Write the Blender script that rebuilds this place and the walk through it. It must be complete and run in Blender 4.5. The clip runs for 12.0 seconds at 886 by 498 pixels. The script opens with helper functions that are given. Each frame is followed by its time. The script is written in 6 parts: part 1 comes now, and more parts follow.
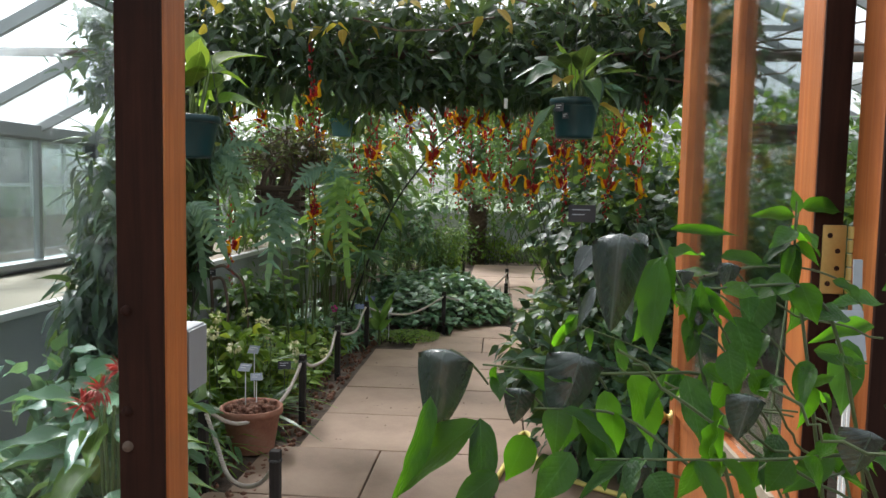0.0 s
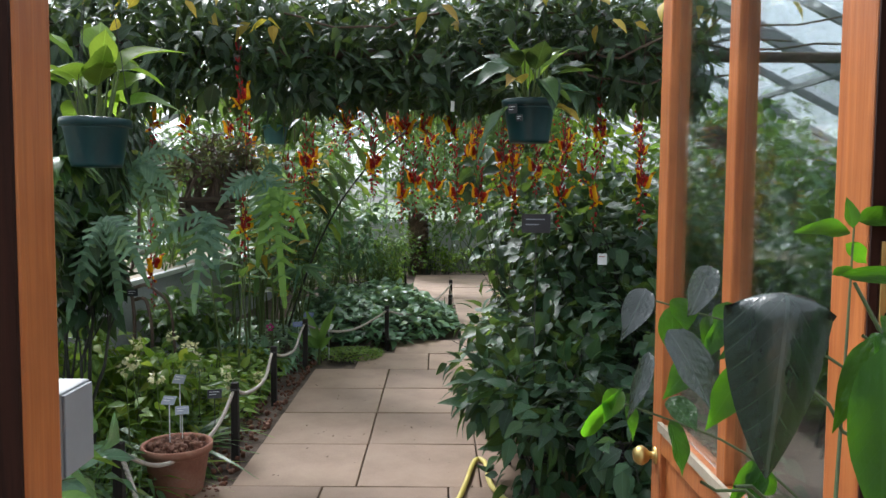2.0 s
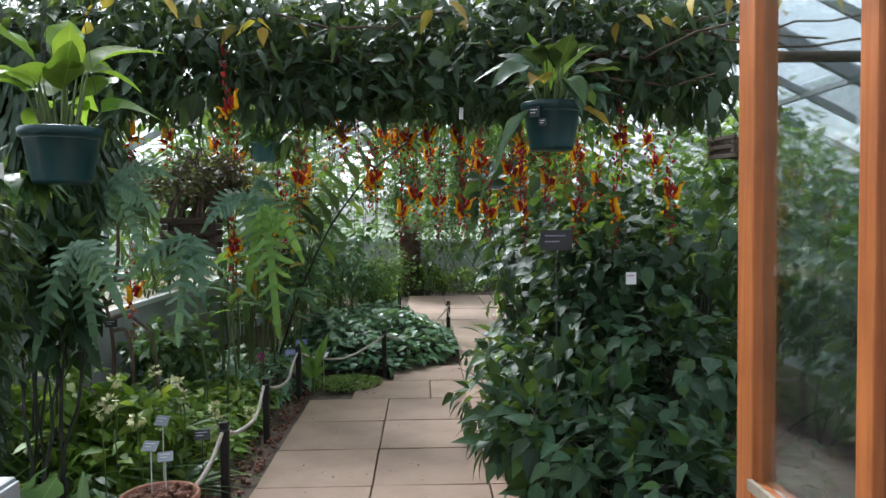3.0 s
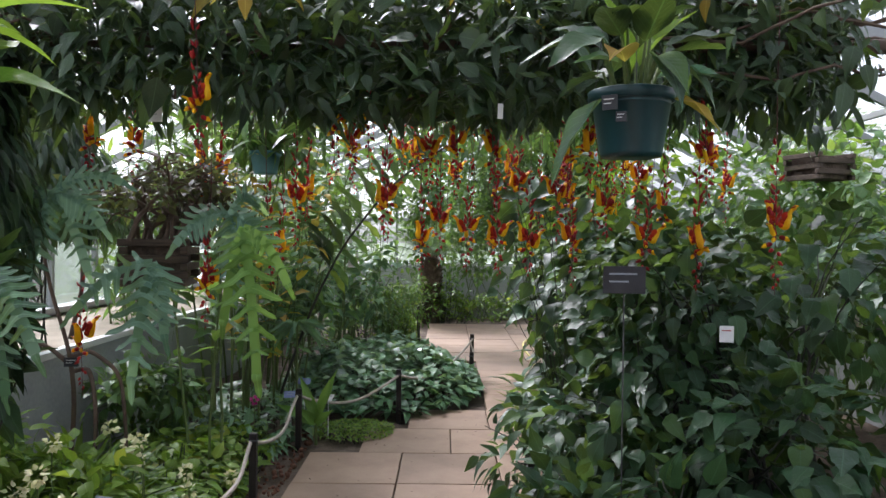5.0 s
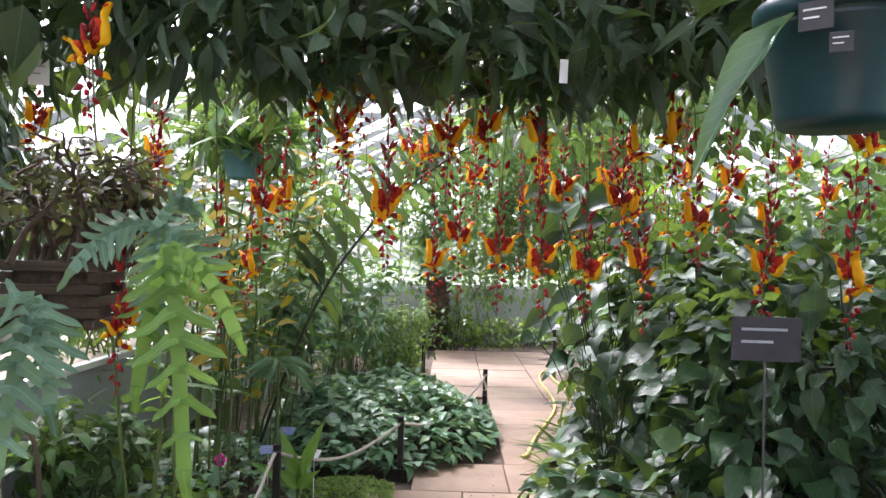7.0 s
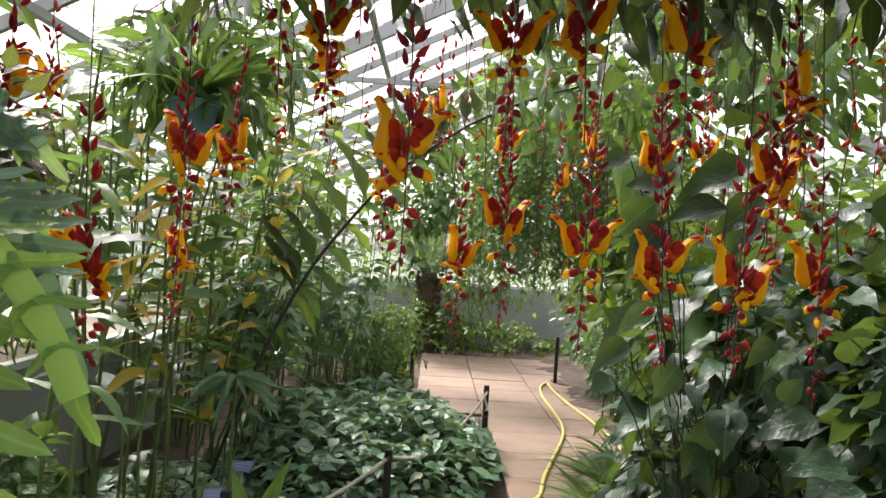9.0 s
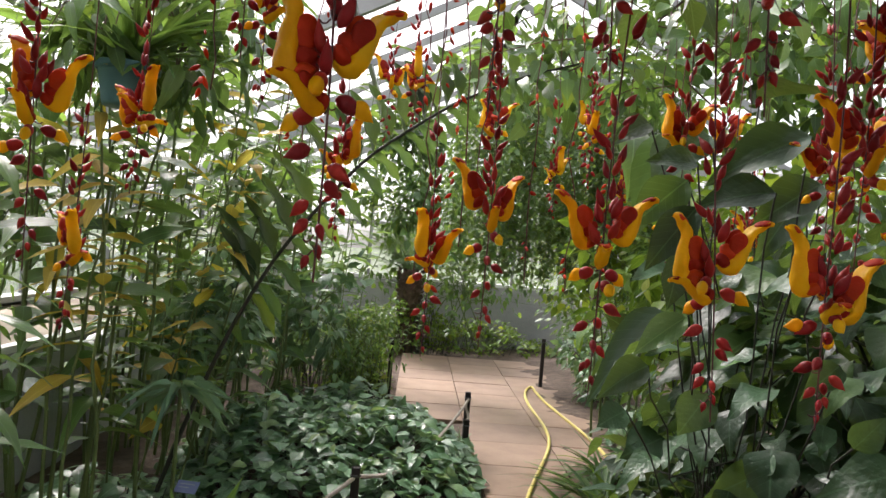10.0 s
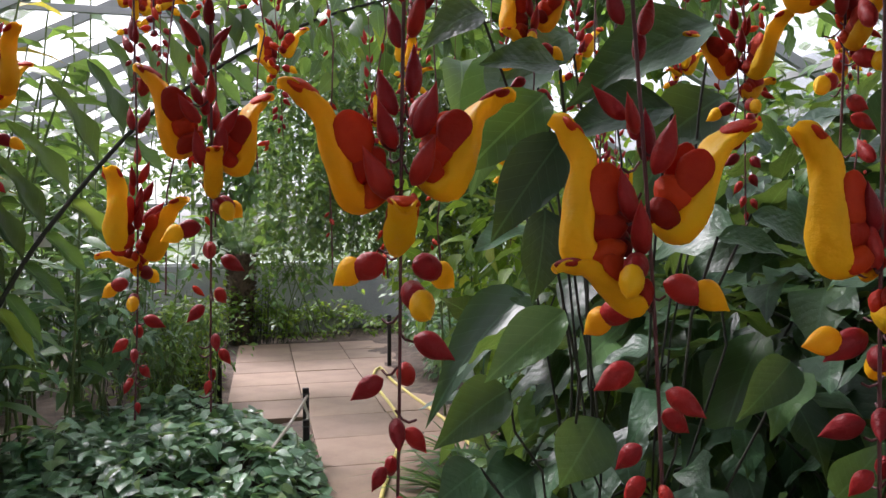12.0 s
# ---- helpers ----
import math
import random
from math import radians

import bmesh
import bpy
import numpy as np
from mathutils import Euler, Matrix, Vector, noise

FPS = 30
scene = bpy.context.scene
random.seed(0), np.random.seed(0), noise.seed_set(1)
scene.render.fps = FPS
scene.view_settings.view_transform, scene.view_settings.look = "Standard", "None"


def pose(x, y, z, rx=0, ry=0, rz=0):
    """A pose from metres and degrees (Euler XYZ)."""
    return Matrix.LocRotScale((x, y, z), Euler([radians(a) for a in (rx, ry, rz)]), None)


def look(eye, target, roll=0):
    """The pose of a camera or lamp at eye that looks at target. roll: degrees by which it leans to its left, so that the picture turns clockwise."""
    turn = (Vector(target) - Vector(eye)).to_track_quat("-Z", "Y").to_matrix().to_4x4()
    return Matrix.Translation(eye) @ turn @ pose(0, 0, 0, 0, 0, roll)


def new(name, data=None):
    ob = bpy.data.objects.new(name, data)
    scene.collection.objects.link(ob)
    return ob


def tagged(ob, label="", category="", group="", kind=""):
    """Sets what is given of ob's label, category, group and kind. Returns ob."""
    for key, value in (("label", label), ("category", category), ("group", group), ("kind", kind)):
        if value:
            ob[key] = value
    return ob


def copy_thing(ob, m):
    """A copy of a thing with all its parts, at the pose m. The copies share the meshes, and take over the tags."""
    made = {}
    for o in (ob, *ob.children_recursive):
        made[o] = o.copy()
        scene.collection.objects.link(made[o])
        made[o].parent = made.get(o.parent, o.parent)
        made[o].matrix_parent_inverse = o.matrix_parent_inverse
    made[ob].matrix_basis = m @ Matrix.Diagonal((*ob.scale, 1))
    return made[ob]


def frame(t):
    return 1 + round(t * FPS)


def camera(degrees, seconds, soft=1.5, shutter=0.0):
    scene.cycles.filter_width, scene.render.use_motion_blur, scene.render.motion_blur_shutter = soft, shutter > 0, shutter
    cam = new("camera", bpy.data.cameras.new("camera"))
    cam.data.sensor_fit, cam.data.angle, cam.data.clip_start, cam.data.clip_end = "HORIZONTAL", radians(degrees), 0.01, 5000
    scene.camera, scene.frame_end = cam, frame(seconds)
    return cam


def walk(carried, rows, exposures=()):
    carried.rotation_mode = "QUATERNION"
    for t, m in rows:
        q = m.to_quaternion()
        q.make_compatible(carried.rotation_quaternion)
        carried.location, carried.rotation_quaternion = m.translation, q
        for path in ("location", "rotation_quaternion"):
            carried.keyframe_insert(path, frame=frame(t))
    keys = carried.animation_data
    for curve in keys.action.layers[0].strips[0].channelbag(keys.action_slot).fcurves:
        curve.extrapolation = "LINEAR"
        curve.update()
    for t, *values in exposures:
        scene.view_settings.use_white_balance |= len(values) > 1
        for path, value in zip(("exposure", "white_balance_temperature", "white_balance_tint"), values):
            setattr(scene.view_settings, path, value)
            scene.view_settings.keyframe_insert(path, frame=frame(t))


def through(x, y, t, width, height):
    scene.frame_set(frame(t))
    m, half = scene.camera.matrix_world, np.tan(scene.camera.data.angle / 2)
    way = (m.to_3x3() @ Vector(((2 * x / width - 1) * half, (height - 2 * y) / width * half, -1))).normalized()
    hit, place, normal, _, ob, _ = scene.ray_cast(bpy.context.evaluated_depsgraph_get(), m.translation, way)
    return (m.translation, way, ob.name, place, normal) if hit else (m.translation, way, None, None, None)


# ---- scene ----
cam = camera(60.5, 12.0)
METRES, EYE, TILT, LEAN, TURN = 4.8, 1.45, 0.0, 0.0, 4.2
ROWS = [
    (0.0, 0.0, 0.0, 0.0, 0.09, -4.54, -1.09),
    (0.5, -0.0107, 0.0038, -0.0021, -1.83, -3.7, 0.27),
    (1.0, -0.0155, 0.0209, -0.0027, -3.81, -3.88, 0.55),
    (1.5, -0.0107, 0.048, 0.0008, -4.24, -4.01, 0.37),
    (2.0, -0.006, 0.0674, 0.0012, -4.58, -3.85, -0.4),
    (2.5, -0.0101, 0.0983, -0.0005, -4.92, -3.71, -0.55),
    (3.0, -0.0225, 0.1457, -0.002, -5.6, -2.39, 0.57),
    (3.5, -0.0225, 0.1864, -0.0048, -6.06, -2.14, 0.73),
    (5.5, -0.0074, 0.3714, 0.006, -3.54, -0.33, -0.89),
    (6.0, 0.0044, 0.4203, 0.0069, -3.58, -0.02, -0.93),
    (6.5, 0.0063, 0.4697, 0.0045, -3.5, 0.42, -1.51),
    (7.0, -0.01, 0.5283, 0.0084, -3.61, 0.57, -1.37),
    (9.0, -0.0214, 0.7477, 0.0079, -4.78, 0.2, -3.83),
    (9.5, -0.021, 0.7915, 0.0064, -5.3, -0.08, -4.59),
    (10.0, -0.0055, 0.8392, 0.0062, -5.88, 0.06, -4.69),
    (10.5, -0.0019, 0.8785, 0.0021, -6.05, -0.41, -4.14),
    (11.0, -0.0064, 0.9212, 0.0023, -11.38, -0.07, -3.65),
    (11.5, 0.0145, 0.939, 0.0043, -18.53, -1.33, -0.09),
    (12.0, 0.0376, 0.9568, 0.0077, -17.6, -1.53, 0.16),
]
walk(cam, [(t, pose(0, 0, EYE, TILT, LEAN, TURN) @ pose(METRES * x, METRES * y, METRES * z, 90 + pitch, roll, yaw)) for t, x, y, z, yaw, pitch, roll in ROWS],
     [(0.0, 1.19, 6250, 12), (3.5, 1.27, 5800, 12), (5.5, 1.42, 6000, 22), (7.0, 2.10, 6050, 25), (9.5, 1.52, 6650, 20), (12.0, 1.25, 6150, 24)])

# ---- daylight: bright overcast sky over a glass roof ----
world = bpy.data.worlds.new("overcast")
scene.world = world
world.use_nodes = True
wn, wl = world.node_tree.nodes, world.node_tree.links
sky = wn.new("ShaderNodeTexSky")
sky.sky_type, sky.sun_disc = "NISHITA", False
sky.sun_elevation, sky.sun_rotation = radians(48), radians(-35)
sky.air_density, sky.dust_density, sky.ozone_density = 1.0, 4.0, 1.0
soft_sky = wn.new("ShaderNodeHueSaturation")
soft_sky.inputs["Saturation"].default_value = 0.22
wl.new(sky.outputs[0], soft_sky.inputs["Color"])
wl.new(soft_sky.outputs[0], wn["Background"].inputs["Color"])
wn["Background"].inputs["Strength"].default_value = 0.15

sun = new("sun", bpy.data.lights.new("sun", "SUN"))
sun.data.energy, sun.data.angle, sun.data.color = 2.7, radians(16), (1.0, 0.96, 0.9)
sun.matrix_world = look((-6, 9, 12), (0, 0, 0))


# ---- materials ----
def tree(name):
    m = bpy.data.materials.new(name)
    m.use_nodes = True
    n, l = m.node_tree.nodes, m.node_tree.links
    return m, n, l, n["Principled BSDF"]


def ramp(n, stops):
    r = n.new("ShaderNodeValToRGB")
    e = r.color_ramp.elements
    while len(e) < len(stops):
        e.new(0.5)
    for k, (p, c) in enumerate(stops):
        e[k].position, e[k].color = p, (*c, 1)
    return r


def noise_tex(n, l, scale, detail=4.0, rough=0.55, coords="Object", distortion=0.0):
    t = n.new("ShaderNodeTexNoise")
    t.inputs["Scale"].default_value = scale
    t.inputs["Detail"].default_value = detail
    t.inputs["Roughness"].default_value = rough
    t.inputs["Distortion"].default_value = distortion
    c = n.new("ShaderNodeTexCoord")
    l.new(c.outputs[coords], t.inputs["Vector"])
    return t


def bump(n, l, height, strength, distance, target):
    b = n.new("ShaderNodeBump")
    b.inputs["Strength"].default_value, b.inputs["Distance"].default_value = strength, distance
    l.new(height, b.inputs["Height"])
    l.new(b.outputs[0], target.inputs["Normal"])


def mixed(n, l, a, b, fac, mode="MIX"):
    m = n.new("ShaderNodeMix")
    m.data_type, m.blend_type = "RGBA", mode
    for socket, value in ((m.inputs["Factor"], fac), (m.inputs["A"], a), (m.inputs["B"], b)):
        if isinstance(value, (int, float)):
            socket.default_value = value
        elif isinstance(value, tuple):
            socket.default_value = (*value, 1)
        else:
            l.new(value, socket)
    return m.outputs["Result"]


def calc(n, l, op, a, b=0.0):
    m = n.new("ShaderNodeMath")
    m.operation = op
    for k, v in enumerate((a, b)):
        if isinstance(v, (int, float)):
            m.inputs[k].default_value = v
        else:
            l.new(v, m.inputs[k])
    return m.outputs[0]


def surface(name, colours, rough, scale=6.0, fine=60.0, bumpy=0.3, depth=0.004, metal=0.0, per_piece=0.0):
    """A plain surface: large stains and fine grain between the colours, with a light relief."""
    m, n, l, p = tree(name)
    big = noise_tex(n, l, scale, 5, 0.6)
    small = noise_tex(n, l, fine, 6, 0.65)
    mid = calc(n, l, "ADD", calc(n, l, "MULTIPLY", big.outputs[0], 0.65), calc(n, l, "MULTIPLY", small.outputs[0], 0.35))
    r = ramp(n, [(0.3 + 0.4 * k / max(1, len(colours) - 1), c) for k, c in enumerate(colours)])
    l.new(mid, r.inputs[0])
    col = r.outputs[0]
    if per_piece:
        info = n.new("ShaderNodeObjectInfo")
        h = n.new("ShaderNodeHueSaturation")
        l.new(col, h.inputs["Color"])
        l.new(calc(n, l, "ADD", calc(n, l, "MULTIPLY", info.outputs["Random"], per_piece), 1 - per_piece / 2), h.inputs["Value"])
        col = h.outputs[0]
    l.new(col, p.inputs["Base Color"])
    rr = calc(n, l, "ADD", calc(n, l, "MULTIPLY", small.outputs[0], 0.25), rough - 0.12)
    l.new(rr, p.inputs["Roughness"])
    p.inputs["Metallic"].default_value = metal
    bump(n, l, mid, bumpy, depth, p)
    return m


def leafy(name, dark, light, old=None, rough=0.34, glow=0.3, vein=0.35, blotch=0.3, crinkle=0.5, through=0.35, shine=(0.30, 0.42, 0.03), spec=0.4):
    """Leaf blades: each leaf its own tone, paler midrib and side veins, light shining through."""
    m, n, l, p = tree(name)
    geo, info, uv = n.new("ShaderNodeNewGeometry"), n.new("ShaderNodeObjectInfo"), n.new("ShaderNodeUVMap")
    pick = calc(n, l, "FRACT", calc(n, l, "ADD", geo.outputs["Random Per Island"], info.outputs["Random"]))
    stops = [(0.0, dark), (0.8, light)] + ([(0.9, light), (1.0, old)] if old else [])
    r = ramp(n, stops)
    l.new(pick, r.inputs[0])
    stain = noise_tex(n, l, 14.0, 4, 0.6)
    folds = noise_tex(n, l, 6.0, 3, 0.5, "UV")
    folds.noise_dimensions = "4D"
    l.new(calc(n, l, "MULTIPLY", pick, 40.0), folds.inputs["W"])
    col = mixed(n, l, r.outputs[0], tuple(c * 0.55 for c in dark), calc(n, l, "MULTIPLY", stain.outputs[0], blotch))
    sep = n.new("ShaderNodeSeparateXYZ")
    l.new(uv.outputs[0], sep.inputs[0])
    across = calc(n, l, "ABSOLUTE", calc(n, l, "SUBTRACT", sep.outputs[0], 0.5))
    rib = calc(n, l, "LESS_THAN", across, 0.018)
    side = calc(n, l, "FRACT", calc(n, l, "SUBTRACT", calc(n, l, "MULTIPLY", sep.outputs[1], 9.0), calc(n, l, "MULTIPLY", across, 5.0)))
    off = calc(n, l, "ABSOLUTE", calc(n, l, "SUBTRACT", side, 0.5))
    side = calc(n, l, "LESS_THAN", off, 0.028)
    veins = calc(n, l, "MAXIMUM", rib, calc(n, l, "MULTIPLY", side, 0.5))
    col = mixed(n, l, col, tuple(min(1, c * 1.8 + 0.03) for c in light), calc(n, l, "MULTIPLY", veins, vein))
    l.new(col, p.inputs["Base Color"])
    p.inputs["Roughness"].default_value = rough
    p.inputs["Specular IOR Level"].default_value = spec
    bump(n, l, calc(n, l, "ADD", calc(n, l, "MULTIPLY", veins, -0.25), calc(n, l, "ADD", calc(n, l, "MULTIPLY", folds.outputs[0], 1.6), calc(n, l, "MULTIPLY", off, 0.25))), crinkle, 0.004, p)
    tr = n.new("ShaderNodeBsdfTranslucent")
    bright = mixed(n, l, col, shine, through)
    l.new(bright, tr.inputs["Color"])
    mx = n.new("ShaderNodeMixShader")
    l.new(calc(n, l, "MULTIPLY", calc(n, l, "ADD", calc(n, l, "MULTIPLY", calc(n, l, "FRACT", calc(n, l, "MULTIPLY", pick, 7.0)), 1.4), 0.3), glow), mx.inputs[0])
    l.new(p.outputs[0], mx.inputs[1])
    l.new(tr.outputs[0], mx.inputs[2])
    l.new(mx.outputs[0], n["Material Output"].inputs["Surface"])
    return m


def petal(name, colours, rough=0.45, glow=0.25):
    m, n, l, p = tree(name)
    geo, info = n.new("ShaderNodeNewGeometry"), n.new("ShaderNodeObjectInfo")
    pick = calc(n, l, "FRACT", calc(n, l, "ADD", geo.outputs["Random Per Island"], info.outputs["Random"]))
    grain = noise_tex(n, l, 90.0, 4, 0.6)
    r = ramp(n, [(k / max(1, len(colours) - 1), c) for k, c in enumerate(colours)])
    l.new(calc(n, l, "ADD", calc(n, l, "MULTIPLY", pick, 0.65), calc(n, l, "MULTIPLY", grain.outputs[0], 0.35)), r.inputs[0])
    l.new(r.outputs[0], p.inputs["Base Color"])
    p.inputs["Roughness"].default_value = rough
    p.inputs["Specular IOR Level"].default_value = 0.25
    folds = noise_tex(n, l, 260.0, 2, 0.5)
    bump(n, l, calc(n, l, "ADD", grain.outputs[0], calc(n, l, "MULTIPLY", folds.outputs[0], 0.4)), 0.6, 0.003, p)
    tr = n.new("ShaderNodeBsdfTranslucent")
    l.new(r.outputs[0], tr.inputs["Color"])
    mx = n.new("ShaderNodeMixShader")
    mx.inputs[0].default_value = glow
    l.new(p.outputs[0], mx.inputs[1])
    l.new(tr.outputs[0], mx.inputs[2])
    l.new(mx.outputs[0], n["Material Output"].inputs["Surface"])
    return m


def timber(name, a, b, rough=0.5, along="Z", spec=0.4):
    m, n, l, p = tree(name)
    t = noise_tex(n, l, 1.0, 8, 0.62, distortion=0.6)
    mp = n.new("ShaderNodeMapping")
    c = n.new("ShaderNodeTexCoord")
    mp.inputs["Scale"].default_value = {"Z": (70, 70, 3), "X": (3, 70, 70), "Y": (70, 3, 70)}[along]
    l.new(c.outputs["Object"], mp.inputs[0])
    l.new(mp.outputs[0], t.inputs["Vector"])
    wear = noise_tex(n, l, 5.0, 4, 0.6)
    r = ramp(n, [(0.3, a), (0.7, b)])
    l.new(t.outputs[0], r.inputs[0])
    l.new(mixed(n, l, r.outputs[0], tuple(x * 0.45 for x in a), calc(n, l, "MULTIPLY", calc(n, l, "POWER", wear.outputs[0], 2.5), 1.2)), p.inputs["Base Color"])
    p.inputs["Roughness"].default_value = rough
    p.inputs["Specular IOR Level"].default_value = spec
    bump(n, l, t.outputs[0], 0.35, 0.003, p)
    return m


def glazing(name, haze, tint=(0.9, 0.95, 0.95), dirt=0.1):
    """Old horticultural glass: clear, with a faint reflection and a film of dirt and algae."""
    m, n, l, p = tree(name)
    n.remove(p)
    clear, film, gloss = n.new("ShaderNodeBsdfTransparent"), n.new("ShaderNodeBsdfTranslucent"), n.new("ShaderNodeBsdfGlossy")
    clear.inputs[0].default_value = (*tint, 1)
    film.inputs[0].default_value = (0.86, 0.88, 0.86, 1)
    gloss.inputs["Roughness"].default_value = 0.04
    t = noise_tex(n, l, 2.2, 6, 0.7)
    amount = calc(n, l, "MAXIMUM", calc(n, l, "ADD", calc(n, l, "MULTIPLY", calc(n, l, "SUBTRACT", t.outputs[0], 0.5), dirt * 3), haze), 0.0)
    a, b = n.new("ShaderNodeMixShader"), n.new("ShaderNodeMixShader")
    l.new(amount, a.inputs[0])
    l.new(clear.outputs[0], a.inputs[1])
    l.new(film.outputs[0], a.inputs[2])
    lw = n.new("ShaderNodeFresnel")
    lw.inputs[0].default_value = 1.45
    l.new(calc(n, l, "MINIMUM", lw.outputs[0], 0.5), b.inputs[0])
    l.new(a.outputs[0], b.inputs[1])
    l.new(gloss.outputs[0], b.inputs[2])
    l.new(b.outputs[0], n["Material Output"].inputs["Surface"])
    return m


M_SLAB = surface("paving", [(0.16, 0.106, 0.071), (0.24, 0.162, 0.110), (0.295, 0.210, 0.148)], 0.7, 3.0, 90.0, 0.25, 0.003, per_piece=0.28)
M_SOIL = surface("soil", [(0.03, 0.021, 0.015), (0.085, 0.06, 0.043), (0.17, 0.13, 0.095)], 0.95, 9.0, 70.0, 0.9, 0.02)
M_GRASS = surface("lawn", [(0.04, 0.07, 0.02), (0.08, 0.11, 0.04)], 0.9, 0.6, 30.0, 0.5, 0.02)
M_GREY = surface("grey_render", [(0.25, 0.26, 0.27), (0.36, 0.37, 0.38), (0.44, 0.45, 0.45)], 0.8, 1.6, 40.0, 0.25, 0.003)
M_LEDGE = surface("ledge", [(0.17, 0.14, 0.10), (0.28, 0.235, 0.17), (0.38, 0.33, 0.25)], 0.85, 2.4, 50.0, 0.4, 0.004)
M_WHITE = surface("white_paint", [(0.62, 0.63, 0.62), (0.78, 0.79, 0.78)], 0.5, 4.0, 60.0, 0.1, 0.001)
M_METAL = surface("aluminium", [(0.26, 0.27, 0.27), (0.36, 0.37, 0.37)], 0.5, 3.0, 60.0, 0.1, 0.001, metal=0.3)
M_PLASTIC = surface("grey_plastic", [(0.20, 0.215, 0.225), (0.27, 0.285, 0.295)], 0.5, 4.0, 60.0, 0.1, 0.001)
M_BRICK = surface("brick", [(0.22, 0.13, 0.10), (0.33, 0.24, 0.20)], 0.85, 4.0, 40.0, 0.4, 0.004)
M_WOOD = timber("door_wood", (0.31, 0.088, 0.024), (0.50, 0.175, 0.048), 0.42)
# Shade on the doorway's front sides is put into this dark wood colour.
M_WOOD_D = timber("dark_shaded_wood", (0.014, 0.005, 0.003), (0.036, 0.012, 0.007), 0.8, spec=0.15)
M_SLAT = timber("basket_wood", (0.05, 0.038, 0.028), (0.14, 0.10, 0.07), 0.8, "X")
M_STAKE = timber("stake_wood", (0.012, 0.010, 0.009), (0.035, 0.028, 0.024), 0.8)
M_BRASS = surface("brass", [(0.42, 0.30, 0.10), (0.62, 0.46, 0.18)], 0.35, 12.0, 80.0, 0.1, 0.001, metal=0.9)
M_TERRA = surface("terracotta", [(0.21, 0.085, 0.055), (0.31, 0.14, 0.09), (0.38, 0.22, 0.16)], 0.85, 9.0, 80.0, 0.3, 0.002)
M_BARK = surface("bark_chips", [(0.05, 0.022, 0.014), (0.14, 0.06, 0.035), (0.22, 0.11, 0.07)], 0.9, 30.0, 90.0, 0.9, 0.01)
M_POT = surface("pot_plastic", [(0.004, 0.028, 0.033), (0.009, 0.048, 0.054)], 0.34, 8.0, 60.0, 0.1, 0.001)
M_POT_B = surface("blue_pot", [(0.05, 0.16, 0.18), (0.09, 0.22, 0.25)], 0.5, 8.0, 60.0, 0.1, 0.001)
M_ROPE = surface("rope", [(0.34, 0.30, 0.25), (0.52, 0.47, 0.41)], 0.9, 40.0, 200.0, 0.7, 0.004)
M_HOSE = surface("hose", [(0.55, 0.45, 0.10), (0.70, 0.60, 0.18)], 0.45, 9.0, 60.0, 0.1, 0.001)
M_BLACK = surface("label_black", [(0.012, 0.012, 0.016), (0.03, 0.03, 0.035)], 0.4, 9.0, 60.0, 0.1, 0.001)
M_LABEL = surface("label_grey", [(0.22, 0.25, 0.28), (0.32, 0.35, 0.38)], 0.35, 9.0, 60.0, 0.1, 0.001)
M_BLUE_TAG = surface("label_blue", [(0.10, 0.13, 0.26), (0.16, 0.20, 0.36)], 0.4, 9.0, 60.0, 0.1, 0.001)
M_WIRE = surface("wire", [(0.03, 0.03, 0.03), (0.06, 0.06, 0.06)], 0.5, 9.0, 60.0, 0.1, 0.001)
M_STEM = surface("green_stem", [(0.06, 0.10, 0.025), (0.13, 0.18, 0.05)], 0.6, 12.0, 80.0, 0.3, 0.002)
M_NEARSTEM = surface("dark_green_stem", [(0.025, 0.045, 0.012), (0.07, 0.10, 0.03)], 0.5, 12.0, 80.0, 0.3, 0.002)
M_TWIG = surface("brown_twig", [(0.06, 0.04, 0.028), (0.16, 0.11, 0.08)], 0.85, 12.0, 80.0, 0.6, 0.004)
M_DARKSTEM = surface("dark_stem", [(0.015, 0.018, 0.012), (0.04, 0.04, 0.028)], 0.7, 12.0, 80.0, 0.4, 0.003)
M_REDSTEM = surface("red_stem", [(0.05, 0.012, 0.014), (0.12, 0.025, 0.025)], 0.6, 12.0, 80.0, 0.3, 0.002)
M_TRUNK = surface("palm_trunk", [(0.05, 0.034, 0.022), (0.17, 0.115, 0.075)], 0.95, 20.0, 80.0, 0.9, 0.01)
M_DEEP = leafy("leaf_deep", (0.016, 0.044, 0.022), (0.045, 0.098, 0.042), (0.085, 0.16, 0.03), rough=0.33, glow=0.26, spec=0.6)
M_BUSH = leafy("leaf_bush", (0.012, 0.037, 0.018), (0.036, 0.098, 0.038), (0.085, 0.17, 0.03), rough=0.42, glow=0.26, crinkle=0.55, spec=0.42)
M_MID = leafy("leaf_mid", (0.038, 0.10, 0.030), (0.115, 0.24, 0.066), (0.22, 0.30, 0.05), rough=0.36, glow=0.38, spec=0.6)
M_LIME = leafy("leaf_lime", (0.075, 0.17, 0.018), (0.19, 0.32, 0.035), (0.36, 0.38, 0.05), rough=0.45, glow=0.45)
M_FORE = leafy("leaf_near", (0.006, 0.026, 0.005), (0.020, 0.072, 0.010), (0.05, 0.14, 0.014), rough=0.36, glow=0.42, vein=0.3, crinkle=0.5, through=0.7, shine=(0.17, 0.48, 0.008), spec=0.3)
# Near leaf again, with darker colour and low glow so it looks less backlit.
M_FORE_DARK = leafy("leaf_near_dark", (0.010, 0.020, 0.016), (0.018, 0.034, 0.026), rough=0.27, glow=0.05, vein=0.35, crinkle=0.38, spec=0.95)
